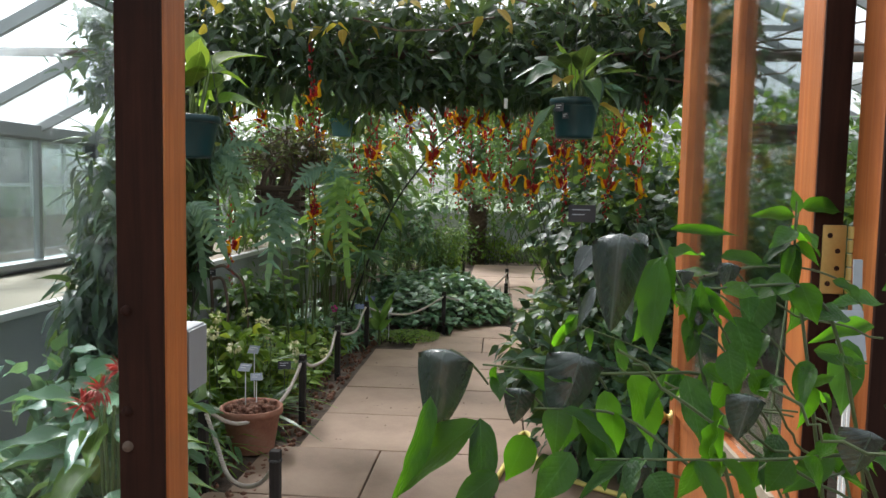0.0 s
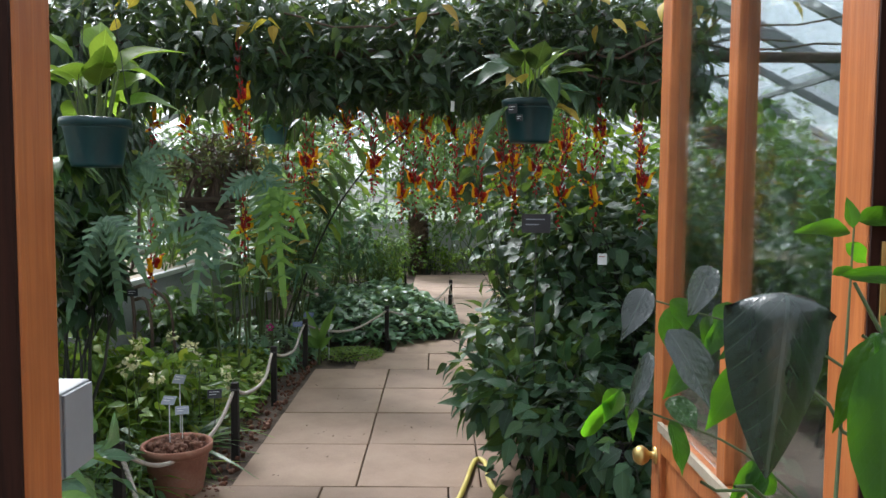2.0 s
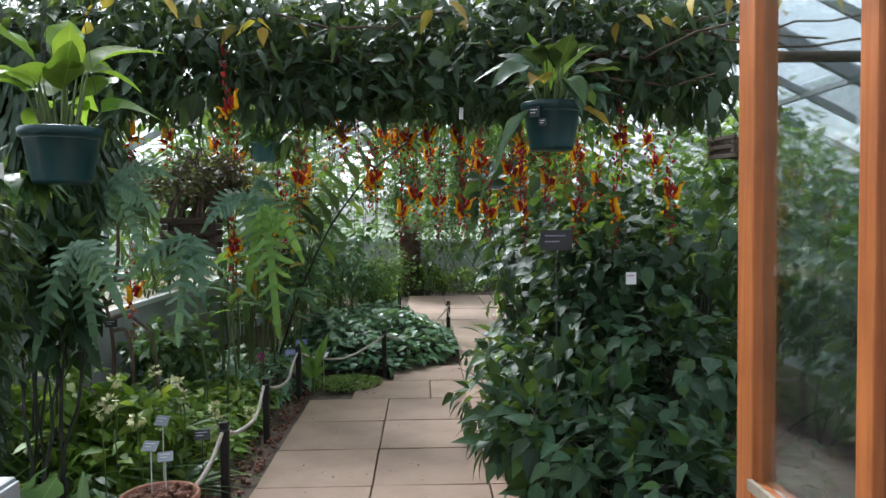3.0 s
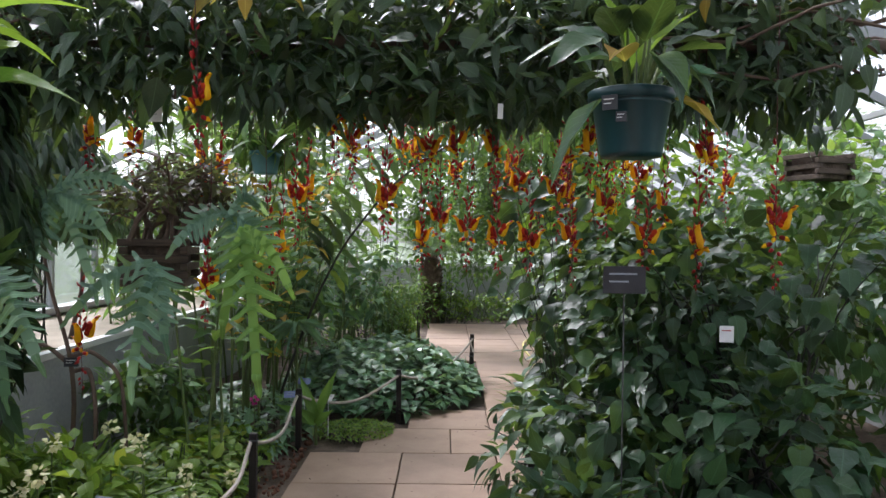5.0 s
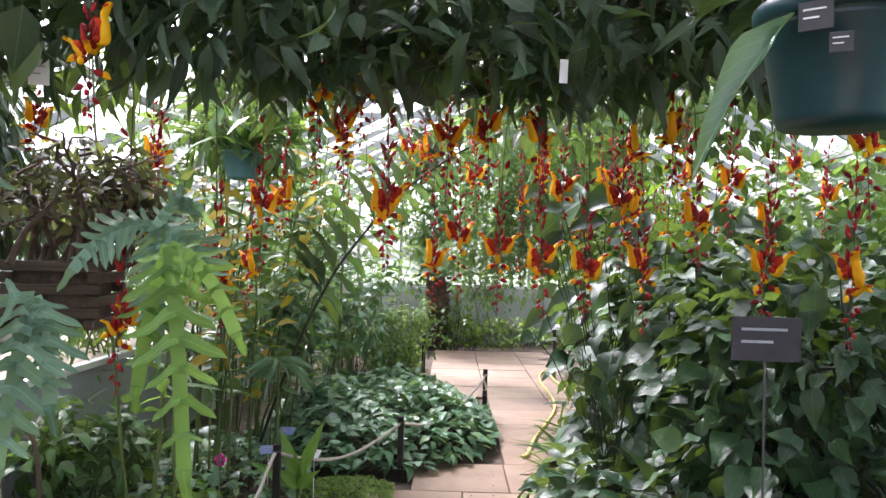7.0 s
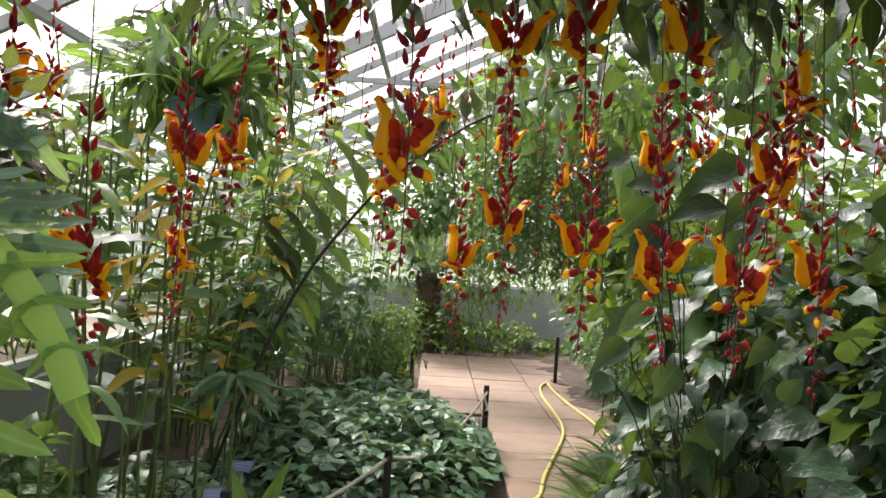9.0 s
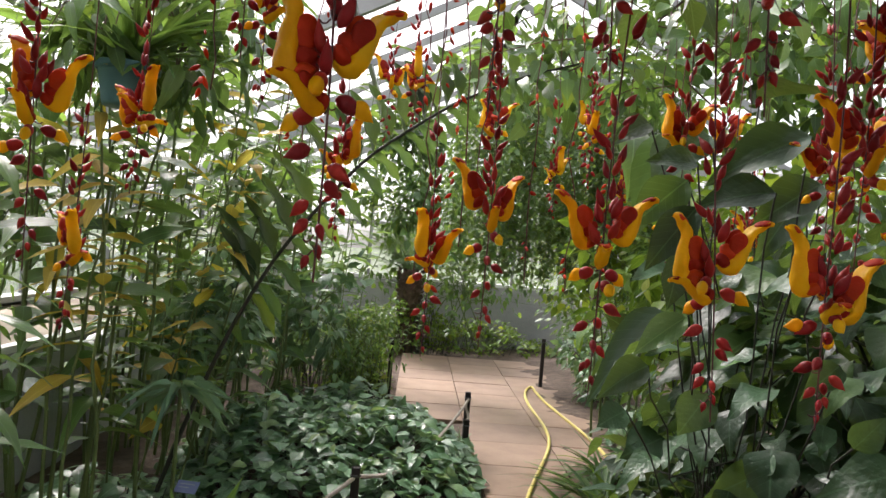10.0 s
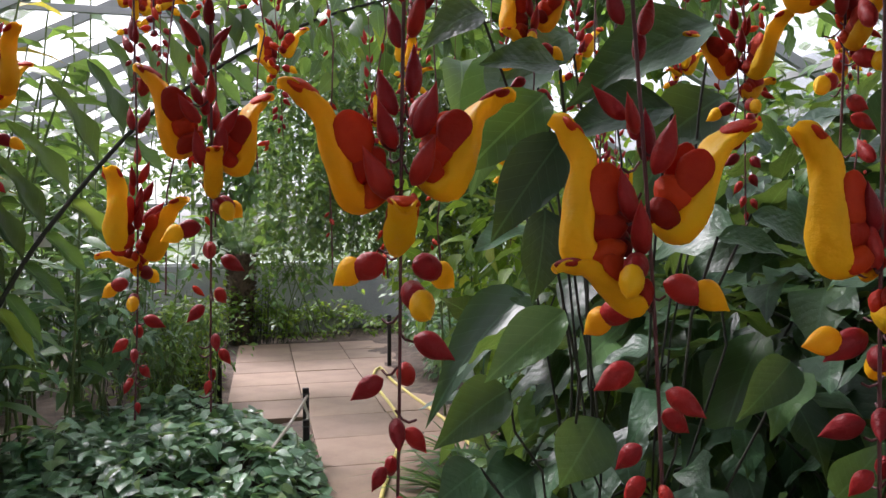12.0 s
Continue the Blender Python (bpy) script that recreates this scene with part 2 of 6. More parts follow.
M_BLUE = leafy("leaf_bluegreen", (0.09, 0.19, 0.13), (0.20, 0.35, 0.24), (0.22, 0.34, 0.08), rough=0.45, glow=0.38, vein=0.2)
M_FERN_Y = leafy("fern_lime", (0.11, 0.24, 0.05), (0.18, 0.34, 0.07), rough=0.45, glow=0.4, vein=0.2)
M_YELLOW = leafy("leaf_yellowing", (0.42, 0.26, 0.035), (0.62, 0.46, 0.07), (0.30, 0.17, 0.05), rough=0.55, glow=0.4)
M_GROUND = leafy("leaf_ground", (0.045, 0.125, 0.062), (0.17, 0.33, 0.17), (0.24, 0.36, 0.11), rough=0.30, glow=0.3, crinkle=0.5, spec=0.8)
M_PURPLE = leafy("leaf_purple", (0.055, 0.04, 0.032), (0.11, 0.11, 0.06), (0.18, 0.19, 0.06), rough=0.5, glow=0.25)
M_GOLD = petal("petal_gold", [(0.80, 0.38, 0.002), (0.94, 0.55, 0.003), (0.97, 0.66, 0.010)], 0.5, 0.42)
M_RED = petal("bract_red", [(0.16, 0.009, 0.014), (0.34, 0.018, 0.020), (0.54, 0.045, 0.026)], 0.42, 0.28)
M_MAROON = petal("lobe_maroon", [(0.22, 0.009, 0.006), (0.50, 0.030, 0.007), (0.72, 0.085, 0.010)], 0.6, 0.35)
M_CREAM = petal("petal_cream", [(0.55, 0.55, 0.25), (0.75, 0.74, 0.48)])
M_PINK = petal("petal_pink", [(0.45, 0.03, 0.22), (0.62, 0.06, 0.32)])
M_SCARLET = petal("petal_scarlet", [(0.36, 0.025, 0.018), (0.52, 0.055, 0.035)])
M_ROOF = glazing("roof_glass", 0.26, dirt=0.2)
M_PANE = glazing("side_glass", 0.06, dirt=0.08)
M_DOORGLASS = glazing("door_glass", 0.0, tint=(0.90, 0.95, 0.96), dirt=0.025)


# ---- geometry helpers ----
def link(name, me, material, parent=None, m=None, label=""):
    me.materials.append(material) if material and not me.materials else None
    ob = new(name, me)
    if parent is not None:
        ob.parent = parent
    if m is not None:
        ob.matrix_basis = m
    if label:
        ob["label"] = label
    return ob


def part(name, bm, material, parent=None, label="", smooth=False, m=None):
    """One bmesh as one mesh object under a thing or a part."""
    me = bpy.data.meshes.new(name)
    bmesh.ops.recalc_face_normals(bm, faces=bm.faces)
    bm.to_mesh(me)
    bm.free()
    if smooth:
        me.polygons.foreach_set("use_smooth", np.ones(len(me.polygons), bool))
    return link(name, me, material, parent, m, label)


def thing(name, x, y, z, label, category, group="", kind="", turn=0.0):
    ob = new(name)
    ob.empty_display_size = 0.05
    ob.matrix_basis = pose(x, y, z, 0, 0, turn)
    return tagged(ob, label, category, group, kind)


def box(bm, x0, x1, y0, y1, z0, z1, bevel=0.0, m=None):
    geom = bmesh.ops.create_cube(bm, size=1)["verts"]
    mat = Matrix.Translation(((x0 + x1) / 2, (y0 + y1) / 2, (z0 + z1) / 2)) @ Matrix.Diagonal((x1 - x0, y1 - y0, z1 - z0, 1))
    bmesh.ops.transform(bm, matrix=(m @ mat) if m is not None else mat, verts=geom)
    if bevel:
        edges = list({e for v in geom for e in v.link_edges})
        bmesh.ops.bevel(bm, geom=edges, offset=bevel, segments=2, affect="EDGES", profile=0.6)
    return bm


def boxed(*a, **k):
    return box(bmesh.new(), *a, **k)


def beam(a, b, w, h):
    """A bar from a to b, w wide and h deep."""
    a, b = Vector(a), Vector(b)
    bm = bmesh.new()
    d = b - a
    q = d.to_track_quat("Y", "Z").to_matrix().to_4x4()
    box(bm, -w / 2, w / 2, 0, d.length, -h / 2, h / 2, 0, Matrix.Translation(a) @ q)
    return bm


def lathe(profile, sides=28):
    bm = bmesh.new()
    rings = [[bm.verts.new((r * math.cos(2 * math.pi * k / sides), r * math.sin(2 * math.pi * k / sides), z)) for k in range(sides)] for r, z in profile]
    for a, b in zip(rings, rings[1:]):
        for k in range(sides):
            bm.faces.new((a[k], a[(k + 1) % sides], b[(k + 1) % sides], b[k]))
    return bm


class Geo:
    """Collects many small pieces into one mesh."""

    def __init__(self):
        self.v, self.loops, self.counts, self.uv, self.n = [], [], [], [], 0

    def add(self, verts, faces, uvs=None):
        verts = np.asarray(verts, float).reshape(-1, 3)
        uvs = np.zeros((len(verts), 2)) if uvs is None else uvs
        for f in faces:
            self.loops.append(np.asarray(f) + self.n)
            self.counts.append(np.array([len(f)]))
            self.uv.append(uvs[list(f)])
        self.v.append(verts)
        self.n += len(verts)

    def many(self, verts, tpl):
        """verts: (count, n, 3), all with the faces of one leaf template."""
        c, n = verts.shape[:2]
        flat = np.concatenate([np.asarray(f) for f in tpl["f"]])
        cnt = np.array([len(f) for f in tpl["f"]])
        self.loops.append((flat[None, :] + (np.arange(c) * n)[:, None] + self.n).ravel())
        self.counts.append(np.tile(cnt, c))
        self.uv.append(np.tile(tpl["uv"][flat], (c, 1)))
        self.v.append(verts.reshape(-1, 3))
        self.n += c * n

    def tube(self, pts, radii, sides=6):
        pts = np.asarray(pts, float)
        radii = np.full(len(pts), radii) if np.isscalar(radii) else np.asarray(radii)
        d = np.gradient(pts, axis=0)
        d /= np.linalg.norm(d, axis=1)[:, None] + 1e-9
        ref = np.array([0.0, 0.0, 1.0]) if abs(d[:, 2]).mean() < 0.8 else np.array([1.0, 0.0, 0.0])
        s = np.cross(d, ref)
        s /= np.linalg.norm(s, axis=1)[:, None] + 1e-9
        t = np.cross(d, s)
        a = np.linspace(0, 2 * np.pi, sides, endpoint=False)
        ring = s[:, None, :] * np.cos(a)[None, :, None] + t[:, None, :] * np.sin(a)[None, :, None]
        v = (pts[:, None, :] + ring * radii[:, None, None]).reshape(-1, 3)
        i, k = np.meshgrid(np.arange(len(pts) - 1), np.arange(sides), indexing="ij")
        k2 = (k + 1) % sides
        quads = np.stack([i * sides + k, i * sides + k2, (i + 1) * sides + k2, (i + 1) * sides + k], -1).reshape(-1, 4)
        self.loops.append((quads + self.n).ravel())
        self.counts.append(np.full(len(quads), 4))
        self.uv.append(np.zeros((len(quads) * 4, 2)))
        self.v.append(v)
        self.n += len(v)

    def mesh(self, name, smooth=True):
        me = bpy.data.meshes.new(name)
        v, lo, cn = np.concatenate(self.v), np.concatenate(self.loops), np.concatenate(self.counts)
        me.vertices.add(len(v))
        me.vertices.foreach_set("co", v.astype(np.float32).ravel())
        me.loops.add(len(lo))
        me.loops.foreach_set("vertex_index", lo.astype(np.int32))
        me.polygons.add(len(cn))
        me.polygons.foreach_set("loop_start", np.concatenate([[0], np.cumsum(cn)[:-1]]).astype(np.int32))
        me.update(calc_edges=True)
        layer = me.uv_layers.new(name="UVMap")
        layer.data.foreach_set("uv", np.concatenate(self.uv).astype(np.float32).ravel())
        me.polygons.foreach_set("use_smooth", np.full(len(cn), smooth))
        me.validate()
        return me

    def obj(self, name, material, parent=None, label="", kind=""):
        ob = link(name, self.mesh(name), material, parent, None, label)
        return tagged(ob, kind=kind) if kind else ob


def template(width, rows=5, fold=0.25, curl=0.3, wave=0.0, tip=0.35, stalk=0.0):
    """A unit leaf along +y. width: its greatest width; tip: where along the blade it is widest; curl: how far the blade arches down."""
    v, uv, f = [(0, 0, 0)], [(0.5, 0)], []
    for k in range(1, rows):
        t = k / rows
        u = t ** (math.log(0.5) / math.log(tip))
        w = width / 2 * max(0.04, math.sin(math.pi * u)) ** (0.75 if t < tip else 1.2)
        z = -curl * t * t
        ww = wave * math.sin(t * 13)
        v += [(-w, t, z + fold * w + ww), (0, t, z), (w, t, z + fold * w - ww)]
        uv += [(0.5 - w / width, t), (0.5, t), (0.5 + w / width, t)]
    v.append((0, 1, -curl))
    uv.append((0.5, 1))
    last = len(v) - 1
    f += [(0, 2, 1), (0, 3, 2)]
    for k in range(rows - 2):
        a, b = 1 + 3 * k, 4 + 3 * k
        f += [(a, a + 1, b + 1, b), (a + 1, a + 2, b + 2, b + 1)]
    a = 1 + 3 * (rows - 2)
    f += [(a, a + 1, last), (a + 1, a + 2, last)]
    return {"v": np.array(v, float), "uv": np.array(uv, float), "f": f}


T_OVATE = [template(0.55, 5, 0.22, c, 0.012) for c in (0.15, 0.35, 0.55)]
T_BROAD = [template(0.68, 8, 0.2, c, 0.05) for c in (0.15, 0.4, 0.65)]
T_LANCE = [template(0.24, 5, 0.3, c, 0.01, 0.4) for c in (0.15, 0.4, 0.7)]
T_ELLIPSE = [template(0.36, 5, 0.25, c, 0.02, 0.42) for c in (0.2, 0.45, 0.7)]
T_STRAP = [template(0.07, 6, 0.4, c, 0.0, 0.45) for c in (0.35, 0.8, 1.3)]
T_LITE = [template(0.5, 2, 0.2, c) for c in (0.1, 0.3)]
T_ROUND = [template(0.85, 4, 0.12, c) for c in (0.1, 0.3)]


def rnd(seed):
    return np.random.default_rng(seed)


def unit(a):
    return a / (np.linalg.norm(a, axis=-1, keepdims=True) + 1e-9)


def leaves(geo, g, tpls, base, way, length, up=None, spin=0.5):
    """Lays leaves at base, pointing along way, faces turned up with some scatter."""
    base, way = np.asarray(base, float), unit(np.asarray(way, float))
    n = len(base)
    length = np.broadcast_to(np.asarray(length, float), (n,))
    u = np.tile([0.0, 0.0, 1.0], (n, 1)) if up is None else np.asarray(up, float)
    u = u + g.normal(0, spin, (n, 3))
    x = unit(np.cross(way, u))
    z = np.cross(x, way)
    kind = g.integers(0, len(tpls), n)
    for k, tp in enumerate(tpls):
        sel = np.where(kind == k)[0]
        if len(sel) == 0:
            continue
        tv = tp["v"]
        wid = g.uniform(0.8, 1.2, len(sel))[:, None]
        w = (x[sel][:, None, :] * (tv[None, :, 0] * wid)[:, :, None] + way[sel][:, None, :] * tv[None, :, 1, None] + z[sel][:, None, :] * tv[None, :, 2, None])
        geo.many(base[sel][:, None, :] + w * length[sel][:, None, None], tp)


def curve(a, b, sag=0.0, n=8, wob=0.0, g=None):
    a, b = np.asarray(a, float), np.asarray(b, float)
    t = np.linspace(0, 1, n)[:, None]
    p = a + (b - a) * t
    p[:, 2] -= (sag * 4 * t * (1 - t))[:, 0]
    if wob:
        p[1:-1] += g.normal(0, wob, (n - 2, 3))
    return p


# ---- the house: a glasshouse with low walls, gable roof and a glazed partition ----
XL, XR, Y0, Y1, EAVE, SILL = -3.4, 4.2, -3.2, 16.0, 1.82, 0.83
RIDGE_X, RIDGE_Z = 0.4, 3.75

bm = bmesh.new()
bmesh.ops.create_grid(bm, x_segments=40, y_segments=40, size=250)
ground = tagged(part("ground", bm, M_GRASS, m=pose(0, 0, -0.12)), "grass and yard around the glasshouse", "ground", kind="structure")

bm = bmesh.new()
bmesh.ops.create_grid(bm, x_segments=110, y_segments=220, size=0.5)
for v in bm.verts:
    v.co.x, v.co.y = XL + (v.co.x + 0.5) * (XR - XL), Y0 + (v.co.y + 0.5) * (Y1 - Y0)
    v.co.z = -0.035 + 0.035 * noise.noise(v.co * 1.7) + 0.02 * noise.noise(v.co * 7)
    out = max(-1.25 - v.co.x, v.co.x - 0.9, 0)
    v.co.z += min(0.06, out * 0.1)
soil = tagged(part("floor", bm, M_SOIL, smooth=True), "dark crumbly soil of the planting beds", "floor", kind="structure")


def wall_box(name, label, x0, x1, y0, y1, z0, z1, material, bevel=0.0):
    return tagged(part(name, boxed(x0, x1, y0, y1, z0, z1, bevel), material), label, "wall", kind="structure")


wall_box("wall_west", "low grey rendered wall below the side glazing", XL - 0.12, XL, Y0, Y1, -0.1, SILL, M_GREY)
wall_box("wall_east", "low grey rendered wall below the side glazing", XR, XR + 0.12, Y0, Y1, -0.1, SILL, M_GREY)
wall_box("wall_north", "low grey rendered wall below the end windows", XL - 0.12, XR + 0.12, Y1, Y1 + 0.12, -0.1, 0.95, M_GREY)
wall_box("wall_south", "low grey rendered wall closing the entrance bay", XL - 0.12, XR + 0.12, Y0 - 0.12, Y0, -0.1, 0.95, M_GREY)

bench = thing("staging_bench", -2.9, 0, 0, "long grey rendered bench with a pale sandy stone top", "bench")
part("front", boxed(0.44, 0.50, 1.6, 13.5, -0.08, 0.76), M_GREY, bench)
part("top", boxed(-0.49, 0.46, 1.6, 13.5, 0.762, 0.80), M_LEDGE, bench, "sandy stained stone top")
part("edge_strip", boxed(0.462, 0.52, 1.6, 13.5, 0.765, 0.805, 0.004), M_WHITE, bench, "white edge strip")
bench2 = thing("staging_bench", 3.75, 0, 0, "long grey rendered bench with a pale sandy stone top", "bench")
part("front", boxed(-0.50, -0.44, 1.6, 13.5, -0.08, 0.76), M_GREY, bench2)
part("top", boxed(-0.46, 0.44, 1.6, 13.5, 0.762, 0.80), M_LEDGE, bench2, "sandy stained stone top")


def side_window(name, x, label):
    w = tagged(new(name), label, "window", kind="structure")
    part("window_sill", boxed(x - 0.06, x + 0.09 if x < 0 else x + 0.06, Y0, Y1, SILL + 0.002, SILL + 0.045), M_METAL, w)
    part("eaves_beam", boxed(x - 0.05, x + 0.05, Y0, Y1, EAVE - 0.06, EAVE + 0.03), M_METAL, w)
    y = Y0
    k = 0
    while y <= Y1 + 0.01:
        wide = 0.045 if k % 4 else 0.09
        part("mullion", boxed(x - wide / 2, x + wide / 2, y - wide / 2, y + wide / 2, SILL + 0.045, EAVE - 0.06), M_METAL, w)
        if y + 0.5 < Y1:
            p = part("pane", boxed(x - 0.002, x + 0.002, y + 0.045, y + 0.735, SILL + 0.046, EAVE - 0.062), M_PANE, w)
            p.visible_shadow = False
        y += 0.78
        k += 1
    return w


side_window("window_1", XL, "hazy side glazing between grey metal bars")
side_window("window_2", XR, "hazy side glazing between grey metal bars")


def gable(x):
    return EAVE + (RIDGE_Z - EAVE) * (1 - abs(x - RIDGE_X) / ((XR - XL) / 2))


def end_window(name, y, z0, label):
    w = tagged(new(name), label, "window", kind="structure")
    part("window_sill", boxed(XL, XR, y - 0.05, y + 0.10, z0 + 0.002, z0 + 0.05), M_WHITE, w)
    part("transom", boxed(XL, XR, y - 0.03, y + 0.03, EAVE - 0.04, EAVE + 0.03), M_METAL, w)
    x = XL
    for k in range(11):
        x = XL + k * 0.76
        top = max(gable(x), EAVE + 0.04)
        part("mullion", boxed(x - 0.025, x + 0.025, y - 0.024, y + 0.024, z0 + 0.05, top), M_METAL, w)
        if k < 10:
            bm = bmesh.new()
            a, b = gable(x), gable(x + 0.76)
            pts = [(x + 0.03, z0 + 0.05), (x + 0.73, z0 + 0.05), (x + 0.73, b), (x + 0.03, a)]
            bm.faces.new([bm.verts.new((u, y, v)) for u, v in pts])
            p = part("pane", bm, M_PANE, w)
            p.visible_shadow = False
    return w


end_window("window_3", Y1 + 0.06, 0.95, "end wall windows with grey bars and white sill")
end_window("window_4", Y0 - 0.06, 0.95, "entrance end windows with grey bars and white sill")

# roof: one ceiling of glass panes, rafters, purlins and steel braces
roof = tagged(new("ceiling"), "glass gable roof on grey metal rafters", "ceiling", kind="structure")
g = rnd(2)
panes, bars, heavy = bmesh.new(), bmesh.new(), bmesh.new()


def bar(bm, a, b, w, h):
    a, b = Vector(a), Vector(b)
    d = b - a
    q = d.to_track_quat("Y", "Z").to_matrix().to_4x4()
    box(bm, -w / 2, w / 2, 0, d.length, -h / 2, h / 2, 0, Matrix.Translation(a) @ q)


y, k = Y0, 0
while y < Y1 + 0.1:
    for xe in (XL, XR):
        bar(bars, (xe, y, EAVE), (RIDGE_X, y, RIDGE_Z), 0.035 if k % 4 else 0.06, 0.06 if k % 4 else 0.11)
        if k % 4 == 0:
            inner = xe + (0.95 if xe < 0 else -0.95)
            bar(heavy, (xe, y, EAVE - 0.32), (inner, y, gable(inner) - 0.03), 0.04, 0.05)
            box(heavy, xe - 0.03, xe + 0.03, y - 0.03, y + 0.03, SILL, EAVE)
            box(heavy, xe - 0.07, xe + 0.07, y - 0.045, y - 0.035, EAVE - 0.2, EAVE + 0.1)
    if k % 4 == 0:
        bar(heavy, (XL + 1.9, y, gable(XL + 1.9) - 0.05), (XR - 1.9, y, gable(XR - 1.9) - 0.05), 0.03, 0.04)
    y += 0.78
    k += 1
for f in (0.0, 0.33, 0.66, 1.0):
    for xe in (XL, XR):
        x = xe + (RIDGE_X - xe) * f
        box(bars, x - 0.02, x + 0.02, Y0, Y1, gable(x) - 0.075, gable(x) - 0.035)
for xe in (XL, XR):
    for f in range(3):
        a, b = xe + (RIDGE_X - xe) * f / 3, xe + (RIDGE_X - xe) * (f + 1) / 3
        y = Y0
        while y < Y1 - 0.1:
            q = [(a, y + 0.02, gable(a) + 0.03 + 0.008 * f), (a, y + 0.76, gable(a) + 0.03 + 0.008 * f), (b, y + 0.76, gable(b) + 0.03 + 0.008 * f), (b, y + 0.02, gable(b) + 0.03 + 0.008 * f)]
            panes.faces.new([panes.verts.new(p) for p in q])
            y += 0.78
p = part("panes", panes, M_ROOF, roof, "milky weathered roof glass")
p.visible_shadow = False
part("rafters", bars, M_METAL, roof)
part("braces", heavy, M_METAL, roof)

# neighbouring glasshouse outside the west windows
nb = thing("neighbouring_glasshouse", -9.6, 5.5, -0.12, "neighbouring glasshouse with pale grey frames and white roof", "glasshouse")
part("wall", boxed(-3.0, 0, -9, 14, 0, 0.85), M_BRICK, nb)
part("roof", beam((-1.6, -9, 2.55), (-1.6, 14, 2.55), 3.6, 0.25), M_WHITE, nb)
for k in range(20):
    w = part("window", boxed(-0.03, 0.03, -9 + k * 1.15, -7.9 + k * 1.15, 0.85, 2.35), M_PANE, nb)
    part("frame", boxed(0.035, 0.09, -9.04 + k * 1.15, -8.94 + k * 1.15, 0.85, 2.4), M_WHITE, w)
    part("rail", boxed(0.035, 0.08, -8.93 + k * 1.15, -7.9 + k * 1.15, 1.45, 1.52), M_WHITE, w)
part("back_wall", boxed(-3.0, -2.9, -9, 14, 0.85, 2.4), M_GREY, nb)

# glazed partition with the doorway
part_y = 1.40
screen = tagged(new("wall_partition"), "timber and glass partition with an open doorway", "wall", kind="structure")


def post_bar(name, x0, x1, y0, y1, z0, z1, material=M_WOOD, bevel=0.006, parent=screen):
    return part(name, boxed(x0, x1, y0, y1, z0, z1, bevel), material, parent)


# The posts' shaded fronts and lit reveals get two different wood colours.
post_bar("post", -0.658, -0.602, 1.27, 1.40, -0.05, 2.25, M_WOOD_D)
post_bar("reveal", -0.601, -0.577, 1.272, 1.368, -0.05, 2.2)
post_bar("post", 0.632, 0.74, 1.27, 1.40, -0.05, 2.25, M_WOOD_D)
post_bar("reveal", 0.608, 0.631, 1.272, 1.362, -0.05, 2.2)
# Dark strips that carry the fronts' shade across the ends of the reveals.
post_bar("shade_strip", -0.658, -0.5765, 1.262, 1.2695, -0.05, 2.25, M_WOOD_D, 0.001)
post_bar("shade_strip", 0.6075, 0.74, 1.262, 1.2695, -0.05, 2.25, M_WOOD_D, 0.001)
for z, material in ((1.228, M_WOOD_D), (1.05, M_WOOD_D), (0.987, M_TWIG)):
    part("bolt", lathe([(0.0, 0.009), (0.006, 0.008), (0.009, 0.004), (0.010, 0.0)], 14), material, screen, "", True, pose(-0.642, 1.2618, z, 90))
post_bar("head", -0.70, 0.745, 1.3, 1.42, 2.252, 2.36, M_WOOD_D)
for side in (-1, 1):
    edge = -0.66 if side < 0 else 0.742
    far = XL if side < 0 else XR
    lo, hi = min(edge, far), max(edge, far)
    post_bar("bottom_rail", lo, hi, 1.35, 1.42, -0.05, 0.12, M_WOOD_D)
    post_bar("top_rail", lo, hi, 1.35, 1.42, 1.95, 2.02, M_METAL)
    n_bars = 3
    for k in range(1, n_bars + 1):
        x = edge + (far - edge) * k / n_bars
        if k < n_bars:
            post_bar("bar", x - 0.03, x + 0.03, 1.352, 1.42, 0.12, 1.95, M_METAL)
        xa, xb = sorted((edge + (far - edge) * (k - 1) / n_bars, x))
        p = part("pane", boxed(xa + 0.031, xb - 0.031, 1.383, 1.387, 0.12, 1.95), M_DOORGLASS, screen)
        p.visible_shadow = False

door = tagged(new("door_1"), "open varnished softwood door with tall glass lights", "door", kind="structure")
DX0, DX1 = 0.545, 0.597


def rail(name, y0, y1, z0, z1, x0=DX0, x1=DX1):
    return part(name, boxed(x0, x1, y0, y1, z0, z1, 0.005), M_WOOD, door)


rail("stile", 1.37, 1.465, 0.02, 2.12)
rail("stile", 2.300, 2.382, 0.02, 2.12)
rail("glazing_bar", 1.865, 1.915, 0.86, 2.02, DX0 + 0.004, DX1 - 0.004)
rail("top_rail", 1.466, 2.299, 2.02, 2.12)
rail("middle_rail", 1.466, 2.299, 0.78, 0.86)
rail("bottom_rail", 1.466, 2.299, 0.02, 0.2)
part("panel", boxed(DX0 + 0.015, DX1 - 0.015, 1.466, 2.299, 0.2, 0.78), M_WOOD, door)
part("sill_bead", boxed(DX0 - 0.012, DX0 - 0.001, 1.47, 2.295, 0.845, 0.868), M_LEDGE, door, "pale worn glazing bead")
for a, b in ((1.466, 1.864), (1.916, 2.299)):
    p = part("pane", boxed(DX0 + 0.022, DX0 + 0.028, a, b, 0.861, 2.019), M_DOORGLASS, door)
    p.visible_shadow = False
knob_bm = lathe([(0.0, 0.06), (0.016, 0.058), (0.026, 0.045), (0.027, 0.035), (0.018, 0.022), (0.010, 0.016), (0.010, 0.004), (0.024, 0.003), (0.024, 0.0)], 20)
